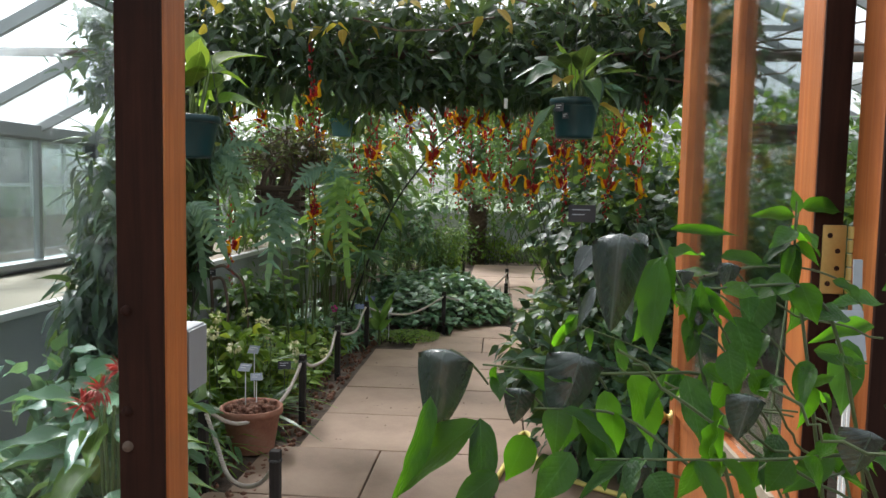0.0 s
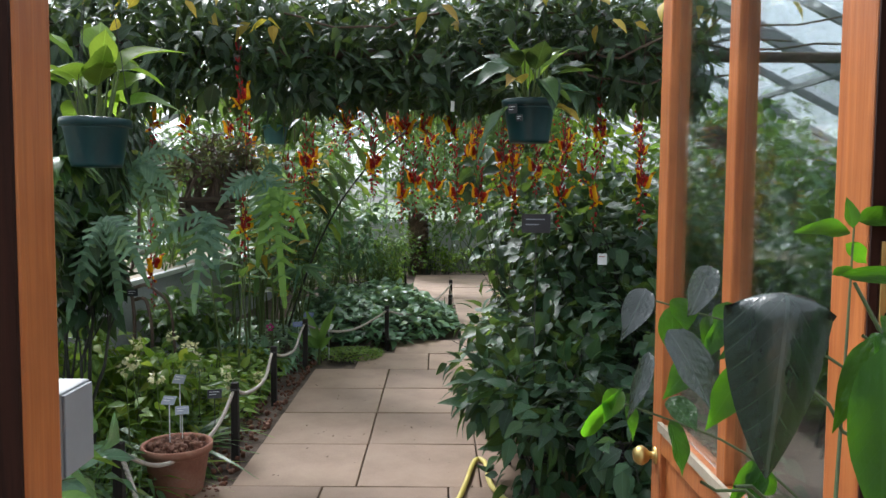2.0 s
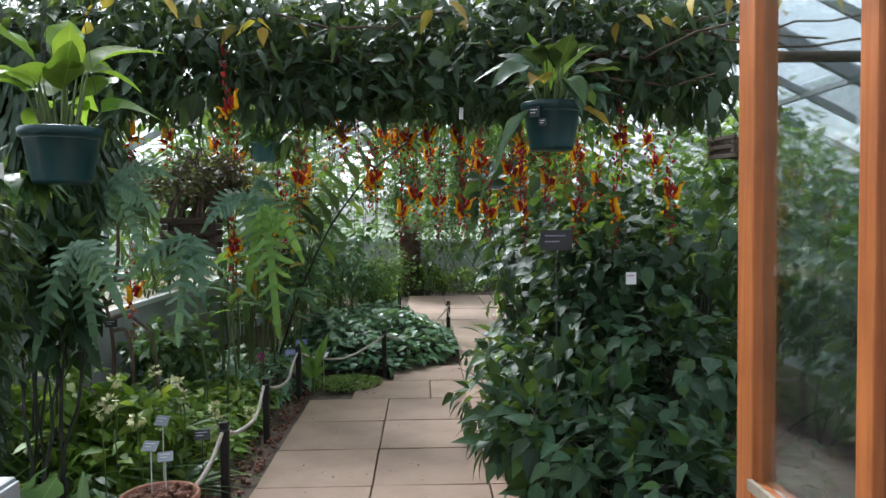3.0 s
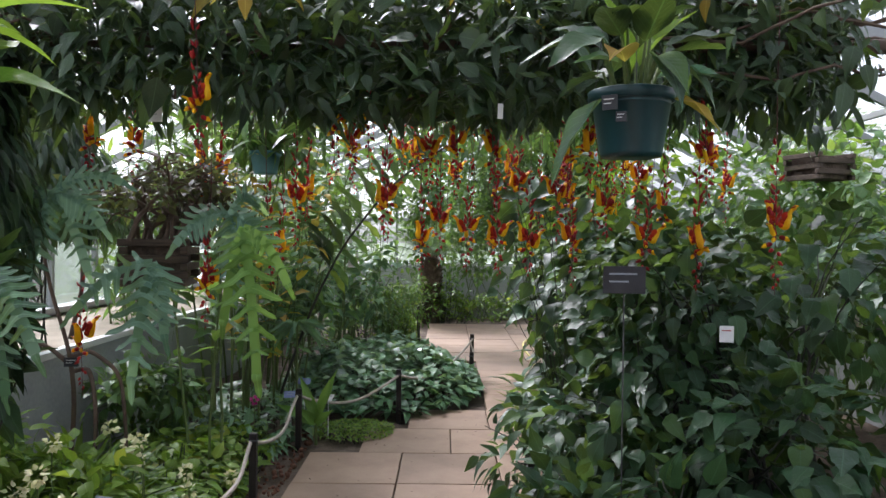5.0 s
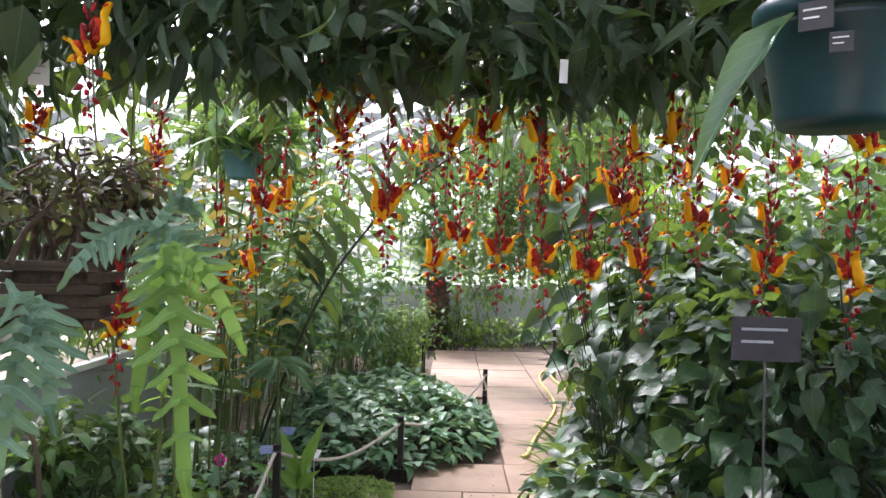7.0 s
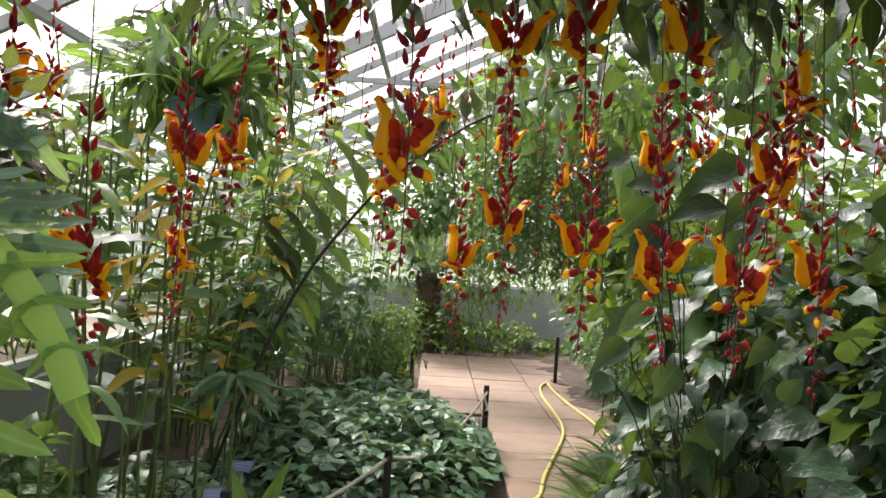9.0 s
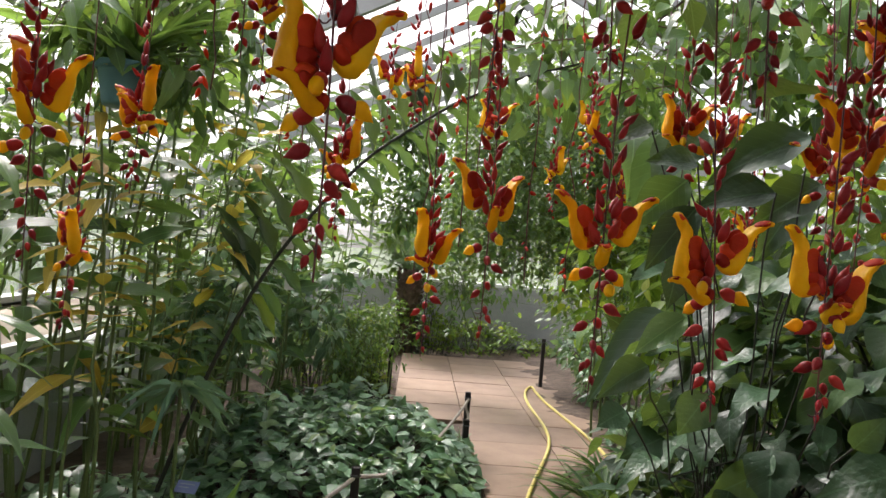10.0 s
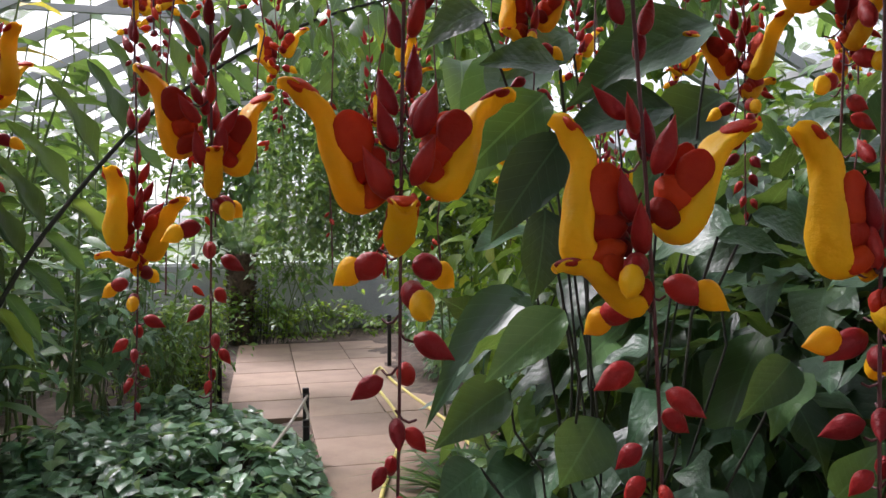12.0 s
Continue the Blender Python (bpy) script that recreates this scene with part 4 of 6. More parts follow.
OPEN_LEAVES = (
    ((0.132, 0.629, 1.396), (0.12, 0.604, 1.322), 0.031, 0), ((0.157, 0.713, 1.417), (0.215, 0.696, 1.417), 0.012, 1),
    ((0.198, 0.694, 1.394), (0.239, 0.677, 1.394), 0.018, 1), ((-0.048, 0.557, 1.295), (-0.064, 0.533, 1.218), 0.02, 1),
    ((-0.011, 0.569, 1.274), (-0.082, 0.542, 1.228), 0.034, 1), ((-0.011, 0.569, 1.276), (-0.007, 0.547, 1.219), 0.028, 0),
    ((0.003, 0.537, 1.245), (-0.028, 0.517, 1.226), 0.026, 1), ((0.061, 0.615, 1.288), (0.056, 0.593, 1.242), 0.034, 0),
    ((0.09, 0.627, 1.286), (0.098, 0.606, 1.246), 0.025, 1), ((0.115, 0.64, 1.299), (0.132, 0.617, 1.239), 0.041, 0),
    ((0.155, 0.623, 1.302), (0.166, 0.601, 1.251), 0.034, 0), ((0.241, 0.716, 1.375), (0.227, 0.689, 1.319), 0.039, 0),
    ((0.212, 0.691, 1.341), (0.222, 0.667, 1.296), 0.039, 1), ((0.363, 0.923, 1.341), (0.344, 0.891, 1.295), 0.033, 1),
    ((0.057, 0.615, 1.288), (0.024, 0.595, 1.306), 0.018, 1), ((0.001, 0.592, 1.306), (0.004, 0.573, 1.289), 0.016, 0),
    ((0.024, 0.561, 1.267), (0.013, 0.54, 1.24), 0.03, 1), ((0.057, 0.552, 1.258), (0.032, 0.531, 1.227), 0.031, 1),
    ((0.08, 0.575, 1.269), (0.083, 0.554, 1.229), 0.026, 0), ((0.115, 0.555, 1.243), (0.128, 0.538, 1.229), 0.029, 1),
    ((0.189, 0.627, 1.323), (0.189, 0.607, 1.296), 0.028, 1), ((0.225, 0.605, 1.261), (0.21, 0.584, 1.241), 0.025, 0),
    ((0.265, 0.607, 1.249), (0.228, 0.584, 1.224), 0.027, 1), ((0.283, 0.629, 1.251), (0.298, 0.61, 1.235), 0.028, 0),
    ((0.438, 0.974, 1.272), (0.42, 0.937, 1.185), 0.049, 0), ((0.444, 0.926, 1.299), (0.37, 0.893, 1.293), 0.027, 1),
    ((0.375, 0.918, 1.268), (0.429, 0.895, 1.261), 0.029, 1), ((0.429, 0.877, 1.33), (0.367, 0.848, 1.345), 0.029, 1),
)
REAR_LEAVES = (
    ((0.111, 0.911, 1.386), (0.089, 0.883, 1.356), 0.023, 1), ((0.128, 0.909, 1.354), (0.16, 0.878, 1.305), 0.033, 1),
    ((0.179, 0.962, 1.4), (0.155, 0.929, 1.364), 0.024, 1), ((0.114, 0.908, 1.337), (0.094, 0.879, 1.293), 0.014, 1),
    ((0.102, 0.956, 1.295), (0.084, 0.925, 1.276), 0.019, 0), ((0.153, 0.96, 1.373), (0.15, 0.929, 1.35), 0.024, 0),
    ((0.201, 0.979, 1.367), (0.196, 0.945, 1.325), 0.036, 0), ((0.072, 0.953, 1.254), (0.093, 0.926, 1.297), 0.013, 1),
    ((0.182, 0.977, 1.324), (0.138, 0.944, 1.291), 0.027, 0),
    ((0.201, 0.936, 1.32), (0.165, 0.905, 1.28), 0.029, 1), ((0.13, 0.906, 1.301), (0.143, 0.877, 1.284), 0.023, 0),
)
SPRIG_LEAVES = (
    ((0.509, 1.343, 1.419), (0.501, 1.345, 1.461), 0.025, 0), ((0.505, 1.342, 1.413), (0.435, 1.337, 1.424), 0.033, 1),
    ((0.514, 1.344, 1.429), (0.598, 1.351, 1.437), 0.043, 1), ((0.498, 1.34, 1.398), (0.537, 1.341, 1.37), 0.029, 1),
    ((0.425, 1.232, 1.366), (0.469, 1.236, 1.375), 0.021, 1),
)
DROOPING = (
    ((-0.036, 0.571, 1.326), 0.042, 0.071, -8), ((0.061, 0.583, 1.324), 0.044, 0.059, 6),
    ((0.11, 0.659, 1.412), 0.046, 0.085, -14), ((0.186, 0.565, 1.302), 0.028, 0.035, 0),
    ((0.168, 0.629, 1.359), 0.019, 0.018, 10), ((0.021, 0.612, 1.288), 0.025, 0.030, -5),
    ((0.272, 0.57, 1.277), 0.040, 0.035, 12), ((0.214, 0.715, 1.386), 0.020, 0.025, 0),
    ((0.11, 0.575, 1.244), 0.023, 0.028, 0), ((0.166, 0.691, 1.381), 0.020, 0.015, -20),
)
for pts in NEAR_STEMS:
    geo = Geo()
    ctrl = [local(p) for p in pts]
    t = np.linspace(0, len(ctrl) - 1, 26)
    smooth_pts = np.stack([np.interp(t, np.arange(len(ctrl)), [c[k] for c in ctrl]) for k in range(3)], 1)
    for _ in range(3):
        smooth_pts[1:-1] = (smooth_pts[:-2] + 2 * smooth_pts[1:-1] + smooth_pts[2:]) / 4
    geo.tube(smooth_pts, np.linspace(0.0026, 0.0008, 26), 7)
    geo.obj("stem", M_NEARSTEM, near)
g = rnd(60)
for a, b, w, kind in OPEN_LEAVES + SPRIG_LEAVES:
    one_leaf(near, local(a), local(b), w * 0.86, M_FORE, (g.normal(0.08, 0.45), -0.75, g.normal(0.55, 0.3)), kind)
for k, (a, b, w, kind) in enumerate(REAR_LEAVES):
    one_leaf(near, local(a), local(b), w, M_FORE_DARK if k in (0, 1, 2, 3) else M_FORE, (0.08, -0.85, 0.6), kind)


def drooping_blade(n=20):
    """A leaf that leaves its stalk almost level, folds sharply over at its widest and hangs with the tip down."""
    geo, y, z, v, uv, f = Geo(), 0.0, 0.0, [], [], []
    for k in range(n + 1):
        t = k / n
        w = 0.5 * (math.sin(math.pi / 2 * t / 0.3) ** 0.6 if t < 0.3 else max(0.0, 1 - ((t - 0.3) / 0.7) ** 1.9) ** 0.85)
        hang = min(1.0, max(0.0, t - 0.2) / 0.15)
        for c in (-1, -0.75, -0.5, -0.25, 0, 0.25, 0.5, 0.75, 1):
            side = 0.34 * w * c * c + 0.03 * w * c * math.sin(11 * t)
            v.append((c * w, y - side * hang, z - 0.6 * side * (1 - hang) - 0.10 * w * c * c * hang * (1 - t)))
            uv.append((0.5 + c * w, t))
        a = math.radians(12 - 108 * min(1.0, max(0.0, t - 0.20) / 0.15))
        y, z = y + math.cos(a) / n, z + math.sin(a) / n
    for k in range(n):
        for c in range(8):
            f.append((k * 9 + c, k * 9 + c + 1, k * 9 + c + 10, k * 9 + c + 9))
    geo.add(v, f, np.array(uv))
    return skinned(geo, "leaf", M_FORE_DARK)


def skinned(geo, name, material):
    me = geo.mesh(name)
    me.materials.append(material)
    return me


ME_DROOP = drooping_blade()
for (x, y, z), w, fall, turn in DROOPING:
    size = fall / 0.70
    ob = link("leaf", ME_DROOP, None, near, label="dark leaf hanging tip down")
    ob.matrix_basis = Matrix.Translation(local((x, y + 0.22 * size, z - 0.03 * size))) @ pose(0, 0, 0, 0, -12 - turn * 0.6, 180 + turn) @ Matrix.Diagonal((w * 1.05, size, size, 1))
    geo = Geo()
    geo.tube(curve(local((x, y + 0.22 * size, z - 0.03 * size)), local((x + 0.03, y + 0.22 * size + 0.02, z - 0.035)), -0.004, 6), 0.0011, 5)
    geo.obj("leaf_stalk", M_NEARSTEM, near)
geo = Geo()
geo.tube(curve(local((0.42, 1.20, 1.0)), local((0.51, 1.343, 1.42)), 0.03, 12), np.linspace(0.003, 0.0014, 12), 6)
geo.obj("stem", M_NEARSTEM, near)
geo = Geo()
geo.tube(curve(local((0.20, 0.75, 1.37)), local((0.536, 1.188, 1.313)), -0.02, 14), 0.0016, 6)
geo.obj("stem", M_NEARSTEM, near)
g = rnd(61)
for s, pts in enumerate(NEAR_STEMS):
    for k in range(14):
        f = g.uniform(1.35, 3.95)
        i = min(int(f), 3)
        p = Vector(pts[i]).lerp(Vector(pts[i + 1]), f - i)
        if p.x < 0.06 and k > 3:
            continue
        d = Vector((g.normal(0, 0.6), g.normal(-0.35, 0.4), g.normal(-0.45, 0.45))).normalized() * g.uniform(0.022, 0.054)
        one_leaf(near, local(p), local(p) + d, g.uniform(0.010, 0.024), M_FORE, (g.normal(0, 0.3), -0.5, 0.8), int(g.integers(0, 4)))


def plant_label(x, y, z, w, h, face, material, label, tilt=-20.0, turn=0.0, stalk=0.0, bars=2, name="plant_label"):
    """A small engraved plate, on a stalk if it has one."""
    t = thing(name, x, y, z, label, "label", "", "", turn)
    plate = part("plate", boxed(-w / 2, w / 2, -0.0015, 0.0015, -h / 2, h / 2, 0.001), material, t, m=pose(0, 0, 0, tilt))
    for k in range(bars):
        part("writing", boxed(-w * 0.36, w * (0.30 - 0.2 * (k % 2)), -0.0026, -0.0017, h * (0.22 - 0.28 * k) - h * 0.03, h * (0.22 - 0.28 * k) + h * 0.03), face, plate)
    if stalk:
        part("stalk", beam((0, 0.004, -stalk), (0, 0.004, 0), 0.0045, 0.003), M_WHITE if material != M_BLACK else M_WIRE, t)
    return t


plant_label(0.527, 1.164, 1.243, 0.045, 0.075, M_BLUE_TAG, M_LABEL, "pale plastic plant tag with a blue mark among leaves", -12, 8, 1.23, 1)
plant_label(0.545, 1.19, 1.31, 0.014, 0.09, M_LABEL, M_LABEL, "narrow white plastic plant tag", -5, 4, 1.3, 0)

# ---- rope barrier ----
POSTS = [(-0.85, 2.84, 0.42), (-1.363, 3.40, 0.44), (-1.18, 4.51, 0.42), (-1.206, 5.64, 0.40), (-1.195, 6.85, 0.40), (-0.545, 7.69, 0.40), (0.11, 9.55, 0.46), (-0.52, 11.3, 0.60)]
RIGHT_POSTS = [(0.74, 3.55, 0.40), (0.42, 4.35, 0.36), (0.27, 5.35, 0.36), (1.18, 12.74, 0.55)]


def stake(x, y, h):
    t = thing("barrier_post", x, y, 0, "short dark timber stake holding the path rope", "post", "rope barrier posts")
    bm = bmesh.new()
    box(bm, -0.02, 0.02, -0.02, 0.02, -0.1, h, 0.004)
    part("stake", bm, M_STAKE, t)
    part("staple", lathe([(0.022, h - 0.045), (0.028, h - 0.042), (0.028, h - 0.036), (0.022, h - 0.033)], 10), M_WIRE, t)
    return t


for p in POSTS + RIGHT_POSTS:
    stake(*p)
stake(0.10, 9.36, 0.30)


def rope(a, b, sag, seed):
    t = tagged(new("barrier_rope"), "pale twisted rope slung between the stakes", "rope", "barrier ropes")
    g = rnd(seed)
    n = 60
    s = np.linspace(0, 1, n)
    c = np.stack([a[0] + (b[0] - a[0]) * s, a[1] + (b[1] - a[1]) * s, a[2] + (b[2] - a[2]) * s - sag * 4 * s * (1 - s)], 1)
    c[:, 0] += 0.012 * np.sin(s * 9 + seed)
    length = np.linalg.norm(np.diff(c, axis=0), axis=1).sum()
    for k in range(3):
        geo = Geo()
        m = int(max(60, length * 170))
        q = np.linspace(0, 1, m)
        p = np.stack([np.interp(q, s, c[:, i]) for i in range(3)], 1)
        ang = q * length * 115 + k * 2.094
        d = np.array([b[0] - a[0], b[1] - a[1], 0.0])
        side = np.array([d[1], -d[0], 0]) / np.linalg.norm(d)
        p += 0.0052 * (np.cos(ang)[:, None] * side + np.sin(ang)[:, None] * np.array([0, 0, 1.0]))
        geo.tube(p, 0.0062, 6)
        geo.obj("strand", M_ROPE, t)


tops = [(x, y, h - 0.04) for x, y, h in POSTS]
for k, sag in enumerate((0.22, 0.2, 0.12, 0.12, 0.13, 0.17)):
    rope(tops[k], tops[k + 1], sag, k)
rope((0.74, 3.55, 0.36), (0.42, 4.35, 0.32), 0.08, 8)
rope((0.42, 4.35, 0.32), (0.27, 5.35, 0.32), 0.12, 9)
rope((0.11, 9.55, 0.42), (0.10, 9.36, 0.26), 0.05, 10)
rope((-0.52, 11.3, 0.56), (-0.55, 11.9, 0.2), 0.03, 11)

# ---- pots ----
def pot(name, label, category, x, y, z, r, h, material, group=""):
    t = thing(name, x, y, z, label, category, group)
    part("body", lathe([(0.0, 0.0), (r * 0.70, 0.0), (r * 0.74, 0.012), (r * 0.93, h * 0.86), (r * 0.95, h * 0.87)], 36), material, t, "", True)
    part("rim", lathe([(r * 0.95, h * 0.85), (r * 1.02, h * 0.86), (r * 1.03, h), (r * 0.99, h + 0.004), (r * 0.93, h - 0.002), (r * 0.92, h * 0.8)], 36), material, t, "", True)
    bm = bmesh.new()
    bmesh.ops.create_circle(bm, cap_ends=True, segments=36, radius=r * 0.925, matrix=pose(0, 0, h * 0.88))
    bmesh.ops.subdivide_edges(bm, edges=bm.edges, cuts=1)
    part("compost", bm, M_BARK, t, "brown bark compost")
    return t


def hang(t, r, z, up):
    """Three wires from a pot's rim to a hook."""
    for k in range(3):
        a = k * 2.094 + 0.4
        geo = Geo()
        geo.tube([(math.cos(a) * r, math.sin(a) * r, z), (math.cos(a) * r * 0.5, math.sin(a) * r * 0.5, z + up * 0.5), (0, 0, z + up)], 0.0014, 5)
        geo.obj("hanger_wire", M_WIRE, t)


tp = pot("terracotta_pot", "weathered terracotta pot filled with bark chips by the path", "plant pot", -1.33, 4.0, 0.0, 0.165, 0.24, M_TERRA)
g = rnd(71)
chips = Geo()
for k in range(220):
    c = np.array([g.normal(0, 0.06), g.normal(0, 0.06), 0.215 + g.random() * 0.03])
    if np.hypot(c[0], c[1]) > 0.14:
        continue
    q = Euler(g.uniform(0, 6.28, 3)).to_matrix()
    s = g.uniform(0.006, 0.016, 3)
    cube = np.array([[i, j, k2] for i in (-1, 1) for j in (-1, 1) for k2 in (-1, 1)], float) * s
    chips.add(cube @ np.array(q).T + c, [(0, 1, 3, 2), (4, 6, 7, 5), (0, 4, 5, 1), (2, 3, 7, 6), (0, 2, 6, 4), (1, 5, 7, 3)])
chips.obj("bark_mulch", M_BARK, tp, "coarse red-brown bark chips", "stuff")
plant_label(-1.36, 3.98, 0.46, 0.07, 0.05, M_WHITE, M_LABEL, "grey plant label on a white stake in the terracotta pot", -45, -10, 0.24)
plant_label(-1.31, 4.02, 0.40, 0.065, 0.05, M_WHITE, M_LABEL, "grey plant label on a white stake in the terracotta pot", -50, 20, 0.18)
plant_label(-1.40, 4.25, 0.50, 0.07, 0.05, M_WHITE, M_LABEL, "grey plant label among the bed plants", -35, -15, 0.5)
plant_label(-1.32, 4.6, 0.33, 0.08, 0.055, M_WHITE, M_BLACK, "black engraved plant label on a stake", -40, 15, 0.34)

hp1 = pot("hanging_pot", "dark green plastic hanging pot with a leafy plant", "plant pot", -1.335, 3.20, 1.562, 0.125, 0.175, M_POT, "hanging pots")
hang(hp1, 0.12, 0.175, 1.0)
hp2 = pot("hanging_pot", "dark green plastic hanging pot with a leafy plant", "plant pot", 0.345, 3.68, 1.70, 0.118, 0.18, M_POT, "hanging pots")
hang(hp2, 0.114, 0.18, 0.9)
hp3 = pot("hanging_pot", "small faded blue hanging pot holding a grassy plant", "plant pot", -1.43, 6.8, 1.90, 0.11, 0.15, M_POT_B, "hanging pots")
hang(hp3, 0.106, 0.15, 0.9)
plant_label(0.262, 3.575, 1.835, 0.045, 0.04, M_WHITE, M_BLACK, "black plant label hung on the pot rim", 4, -35)
plant_label(0.29, 3.56, 1.795, 0.03, 0.028, M_WHITE, M_BLACK, "small black plant label hung on the pot", 4, -25)
plant_label(-1.50, 3.10, 1.60, 0.055, 0.05, M_MAROON, M_WHITE, "white picture card hung beside the pot", 5, 25)


def pot_plant(name, label, x, y, z, count, length, width, material, seed, old=0, spread=0.75, rise=0.3, group="hanging pot plants"):
    """Stout stalks from the pot, each ending in one broad arching leaf."""
    g = rnd(seed)
    t = thing(name, x, y, z, label, "plant", group)
    for k in range(count):
        a = g.uniform(0, 6.28)
        out = spread * (0.25 + 0.75 * k / count)
        root = Vector((math.cos(a) * 0.04, math.sin(a) * 0.04, 0))
        top = root + Vector((math.cos(a) * out * length * 0.45, math.sin(a) * out * length * 0.45, length * g.uniform(0.45, 0.85) * (1.15 - 0.7 * k / count)))
        geo = Geo()
        geo.tube(curve(root, top, 0.012, 7), np.linspace(0.007, 0.0035, 7), 7)
        geo.obj("leaf_stalk", M_STEM, t)
        drop = rise + g.uniform(-0.5, 0.6) - 0.8 * k / count
        tip = top + Vector((math.cos(a), math.sin(a), drop)).normalized() * length * g.uniform(0.55, 0.85)
        one_leaf(t, top, tip, width * g.uniform(0.75, 1.1), M_YELLOW if k in range(count - old, count) else material, (g.normal(0, 0.2), g.normal(-0.2, 0.2), 1), int(g.integers(0, 3)))
    return t


pot_plant("hanging_pot_plant", "upright plant with broad lime-green oval leaves in hanging pot", -1.345, 3.22, 1.72, 22, 0.29, 0.125, M_LIME, 72, 0, 0.7, 1.1)
pot_plant("hanging_pot_plant", "plant with broad dark arching leaves in the hanging pot", 0.345, 3.68, 1.855, 20, 0.25, 0.105, M_BUSH, 73, 1, 0.95, 0.6)
lp = thing("hanging_pot_leaf_cluster", 0.345, 3.68, 1.855, "long pale drooping leaves over the pot rim", "leaves")
for b, tt, w, mt in (((-0.09, -0.06, 0.0), (-0.27, -0.09, -0.2), 0.05, M_GROUND), ((0.1, -0.06, 0.0), (0.24, -0.1, -0.06), 0.05, M_YELLOW), ((-0.02, -0.03, 0.05), (-0.05, -0.12, 0.28), 0.06, M_LIME), ((0.06, -0.04, 0.06), (0.24, -0.12, 0.09), 0.06, M_GROUND), ((-0.05, -0.05, 0.1), (-0.17, -0.12, 0.12), 0.05, M_GROUND), ((0.02, 0, 0.1), (0.12, -0.06, 0.27), 0.06, M_LIME)):
    one_leaf(lp, b, tt, w, mt, (0, -0.5, 1), 1)
tuft("hanging_pot_plant", "grassy bromeliad with narrow arching leaves in blue pot", "plant", -1.43, 6.8, 60, 0.42, T_STRAP, M_MID, 74, "hanging pot plants", 2.03, 1.6)
tuft("hanging_pot_plant", "small broad-leaved plant trailing under hanging pot", "plant", -1.55, 3.3, 26, 0.16, T_OVATE, M_MID, 75, "", 1.6, -0.4)


# ---- slatted baskets and their ferns ----
def basket(x, y, z, size, layers, turn, label):
    t = thing("slatted_basket", x, y, z, label, "basket", "slatted baskets", "", turn)
    g = rnd(int(x * 100) % 997)
    lh = 0.034
    for k in range(layers):
        for s in (-1, 1):
            o = s * (size / 2 - 0.02) + g.normal(0, 0.003)
            if k % 2:
                part("slat", boxed(-size / 2, size / 2, o - 0.014, o + 0.014, k * lh, k * lh + 0.031, 0.004), M_SLAT, t)
            else:
                part("slat", boxed(o - 0.014, o + 0.014, -size / 2, size / 2, k * lh, k * lh + 0.031, 0.004), M_SLAT, t)
    part("moss_fill", boxed(-size / 2 + 0.035, size / 2 - 0.035, -size / 2 + 0.035, size / 2 - 0.035, 0.005, layers * lh - 0.02, 0.01), M_SOIL, t, "dark fibrous moss")
    top = layers * lh
    for i in (-1, 1):
        for j in (-1, 1):
            geo = Geo()
            geo.tube([(i * (size / 2 - 0.02), j * (size / 2 - 0.02), 0.0), (i * (size / 2 - 0.02), j * (size / 2 - 0.02), top), (0, 0, top + 0.75)], 0.0016, 5)
            geo.obj("hanger_wire", M_WIRE, t)
    return t


basket(-1.42, 4.85, 1.25, 0.29, 6, 8, "dark hanging basket of stacked wooden slats")
basket(2.2, 6.4, 1.86, 0.30, 5, 20, "reddish hanging basket of stacked wooden slats")
shrub("basket_plant", "twiggy plant with small purplish leaves in the slatted basket", "plant", -1.42, 4.85, 0.02, 0.36, 0.42, 0.34, 900, 0.05, T_OVATE, M_PURPLE, M_TWIG, 22, 81, hollow=0.2, droop=0.0, z0=1.44)


def frond(geo, g, root, tip, sag, lobes, lobe_len, width):
    """A deeply lobed fern frond: a winged midrib with a row of tapering lobes on each side."""
    p = curve(root, tip, sag, lobes + 2)
    d = np.gradient(p, axis=0)
    d = unit(d)
    side = unit(np.cross(d, np.tile([0.15, -0.75, 0.5], (len(p), 1))))
    s = np.linspace(0, 1, len(p))
    prof = np.sin(np.pi * np.clip(s * 0.86 + 0.12, 0, 1)) ** 0.7
    for sg in (-1, 1):
        way = side * sg + d * 0.5
        leaves(geo, g, T_LOBE, p[1:], way[1:], lobe_len * prof[1:] * g.uniform(0.85, 1.1, len(p) - 1), up=np.tile([0.1, -0.8, 0.6], (len(p) - 1, 1)), spin=0.12)
    leaves(geo, g, T_LOBE, p[-1:], d[-1:], [lobe_len * 0.8], up=np.array([[0, -0.8, 0.5]]), spin=0.05)
    q = np.concatenate([p - side * width, p + side * width])
    n = len(p)
    geo.add(q, [(k, k + 1, n + k + 1, n + k) for k in range(n - 1)])


def lobe(curl):
    """A fern lobe: broad where it leaves the midrib, rounded at the tip, a little wavy."""
    v, uv, f, n = [], [], [], 6
    for k in range(n):
        t = k / n
        w = 0.155 * (1.15 - 0.35 * math.sin(math.pi * t)) * (1 - t ** 3.2) ** 0.6 * (1 + 0.10 * math.sin(13 * t))
        z = -curl * t * t + 0.05 * math.sin(8 * t)
        v += [(-w, t, z + 0.12 * w), (0, t, z), (w, t, z + 0.12 * w)]
        uv += [(0.5 - w, t), (0.5, t), (0.5 + w, t)]
    v.append((0, 1, -curl))
    uv.append((0.5, 1))
    for k in range(n - 1):
        a, b = 3 * k, 3 * k + 3
        f += [(a, a + 1, b + 1, b), (a + 1, a + 2, b + 2, b + 1)]
    a = 3 * n - 3
    f += [(a, a + 1, 3 * n), (a + 1, a + 2, 3 * n)]
    return {"v": np.array(v, float), "uv": np.array(uv, float), "f": f}


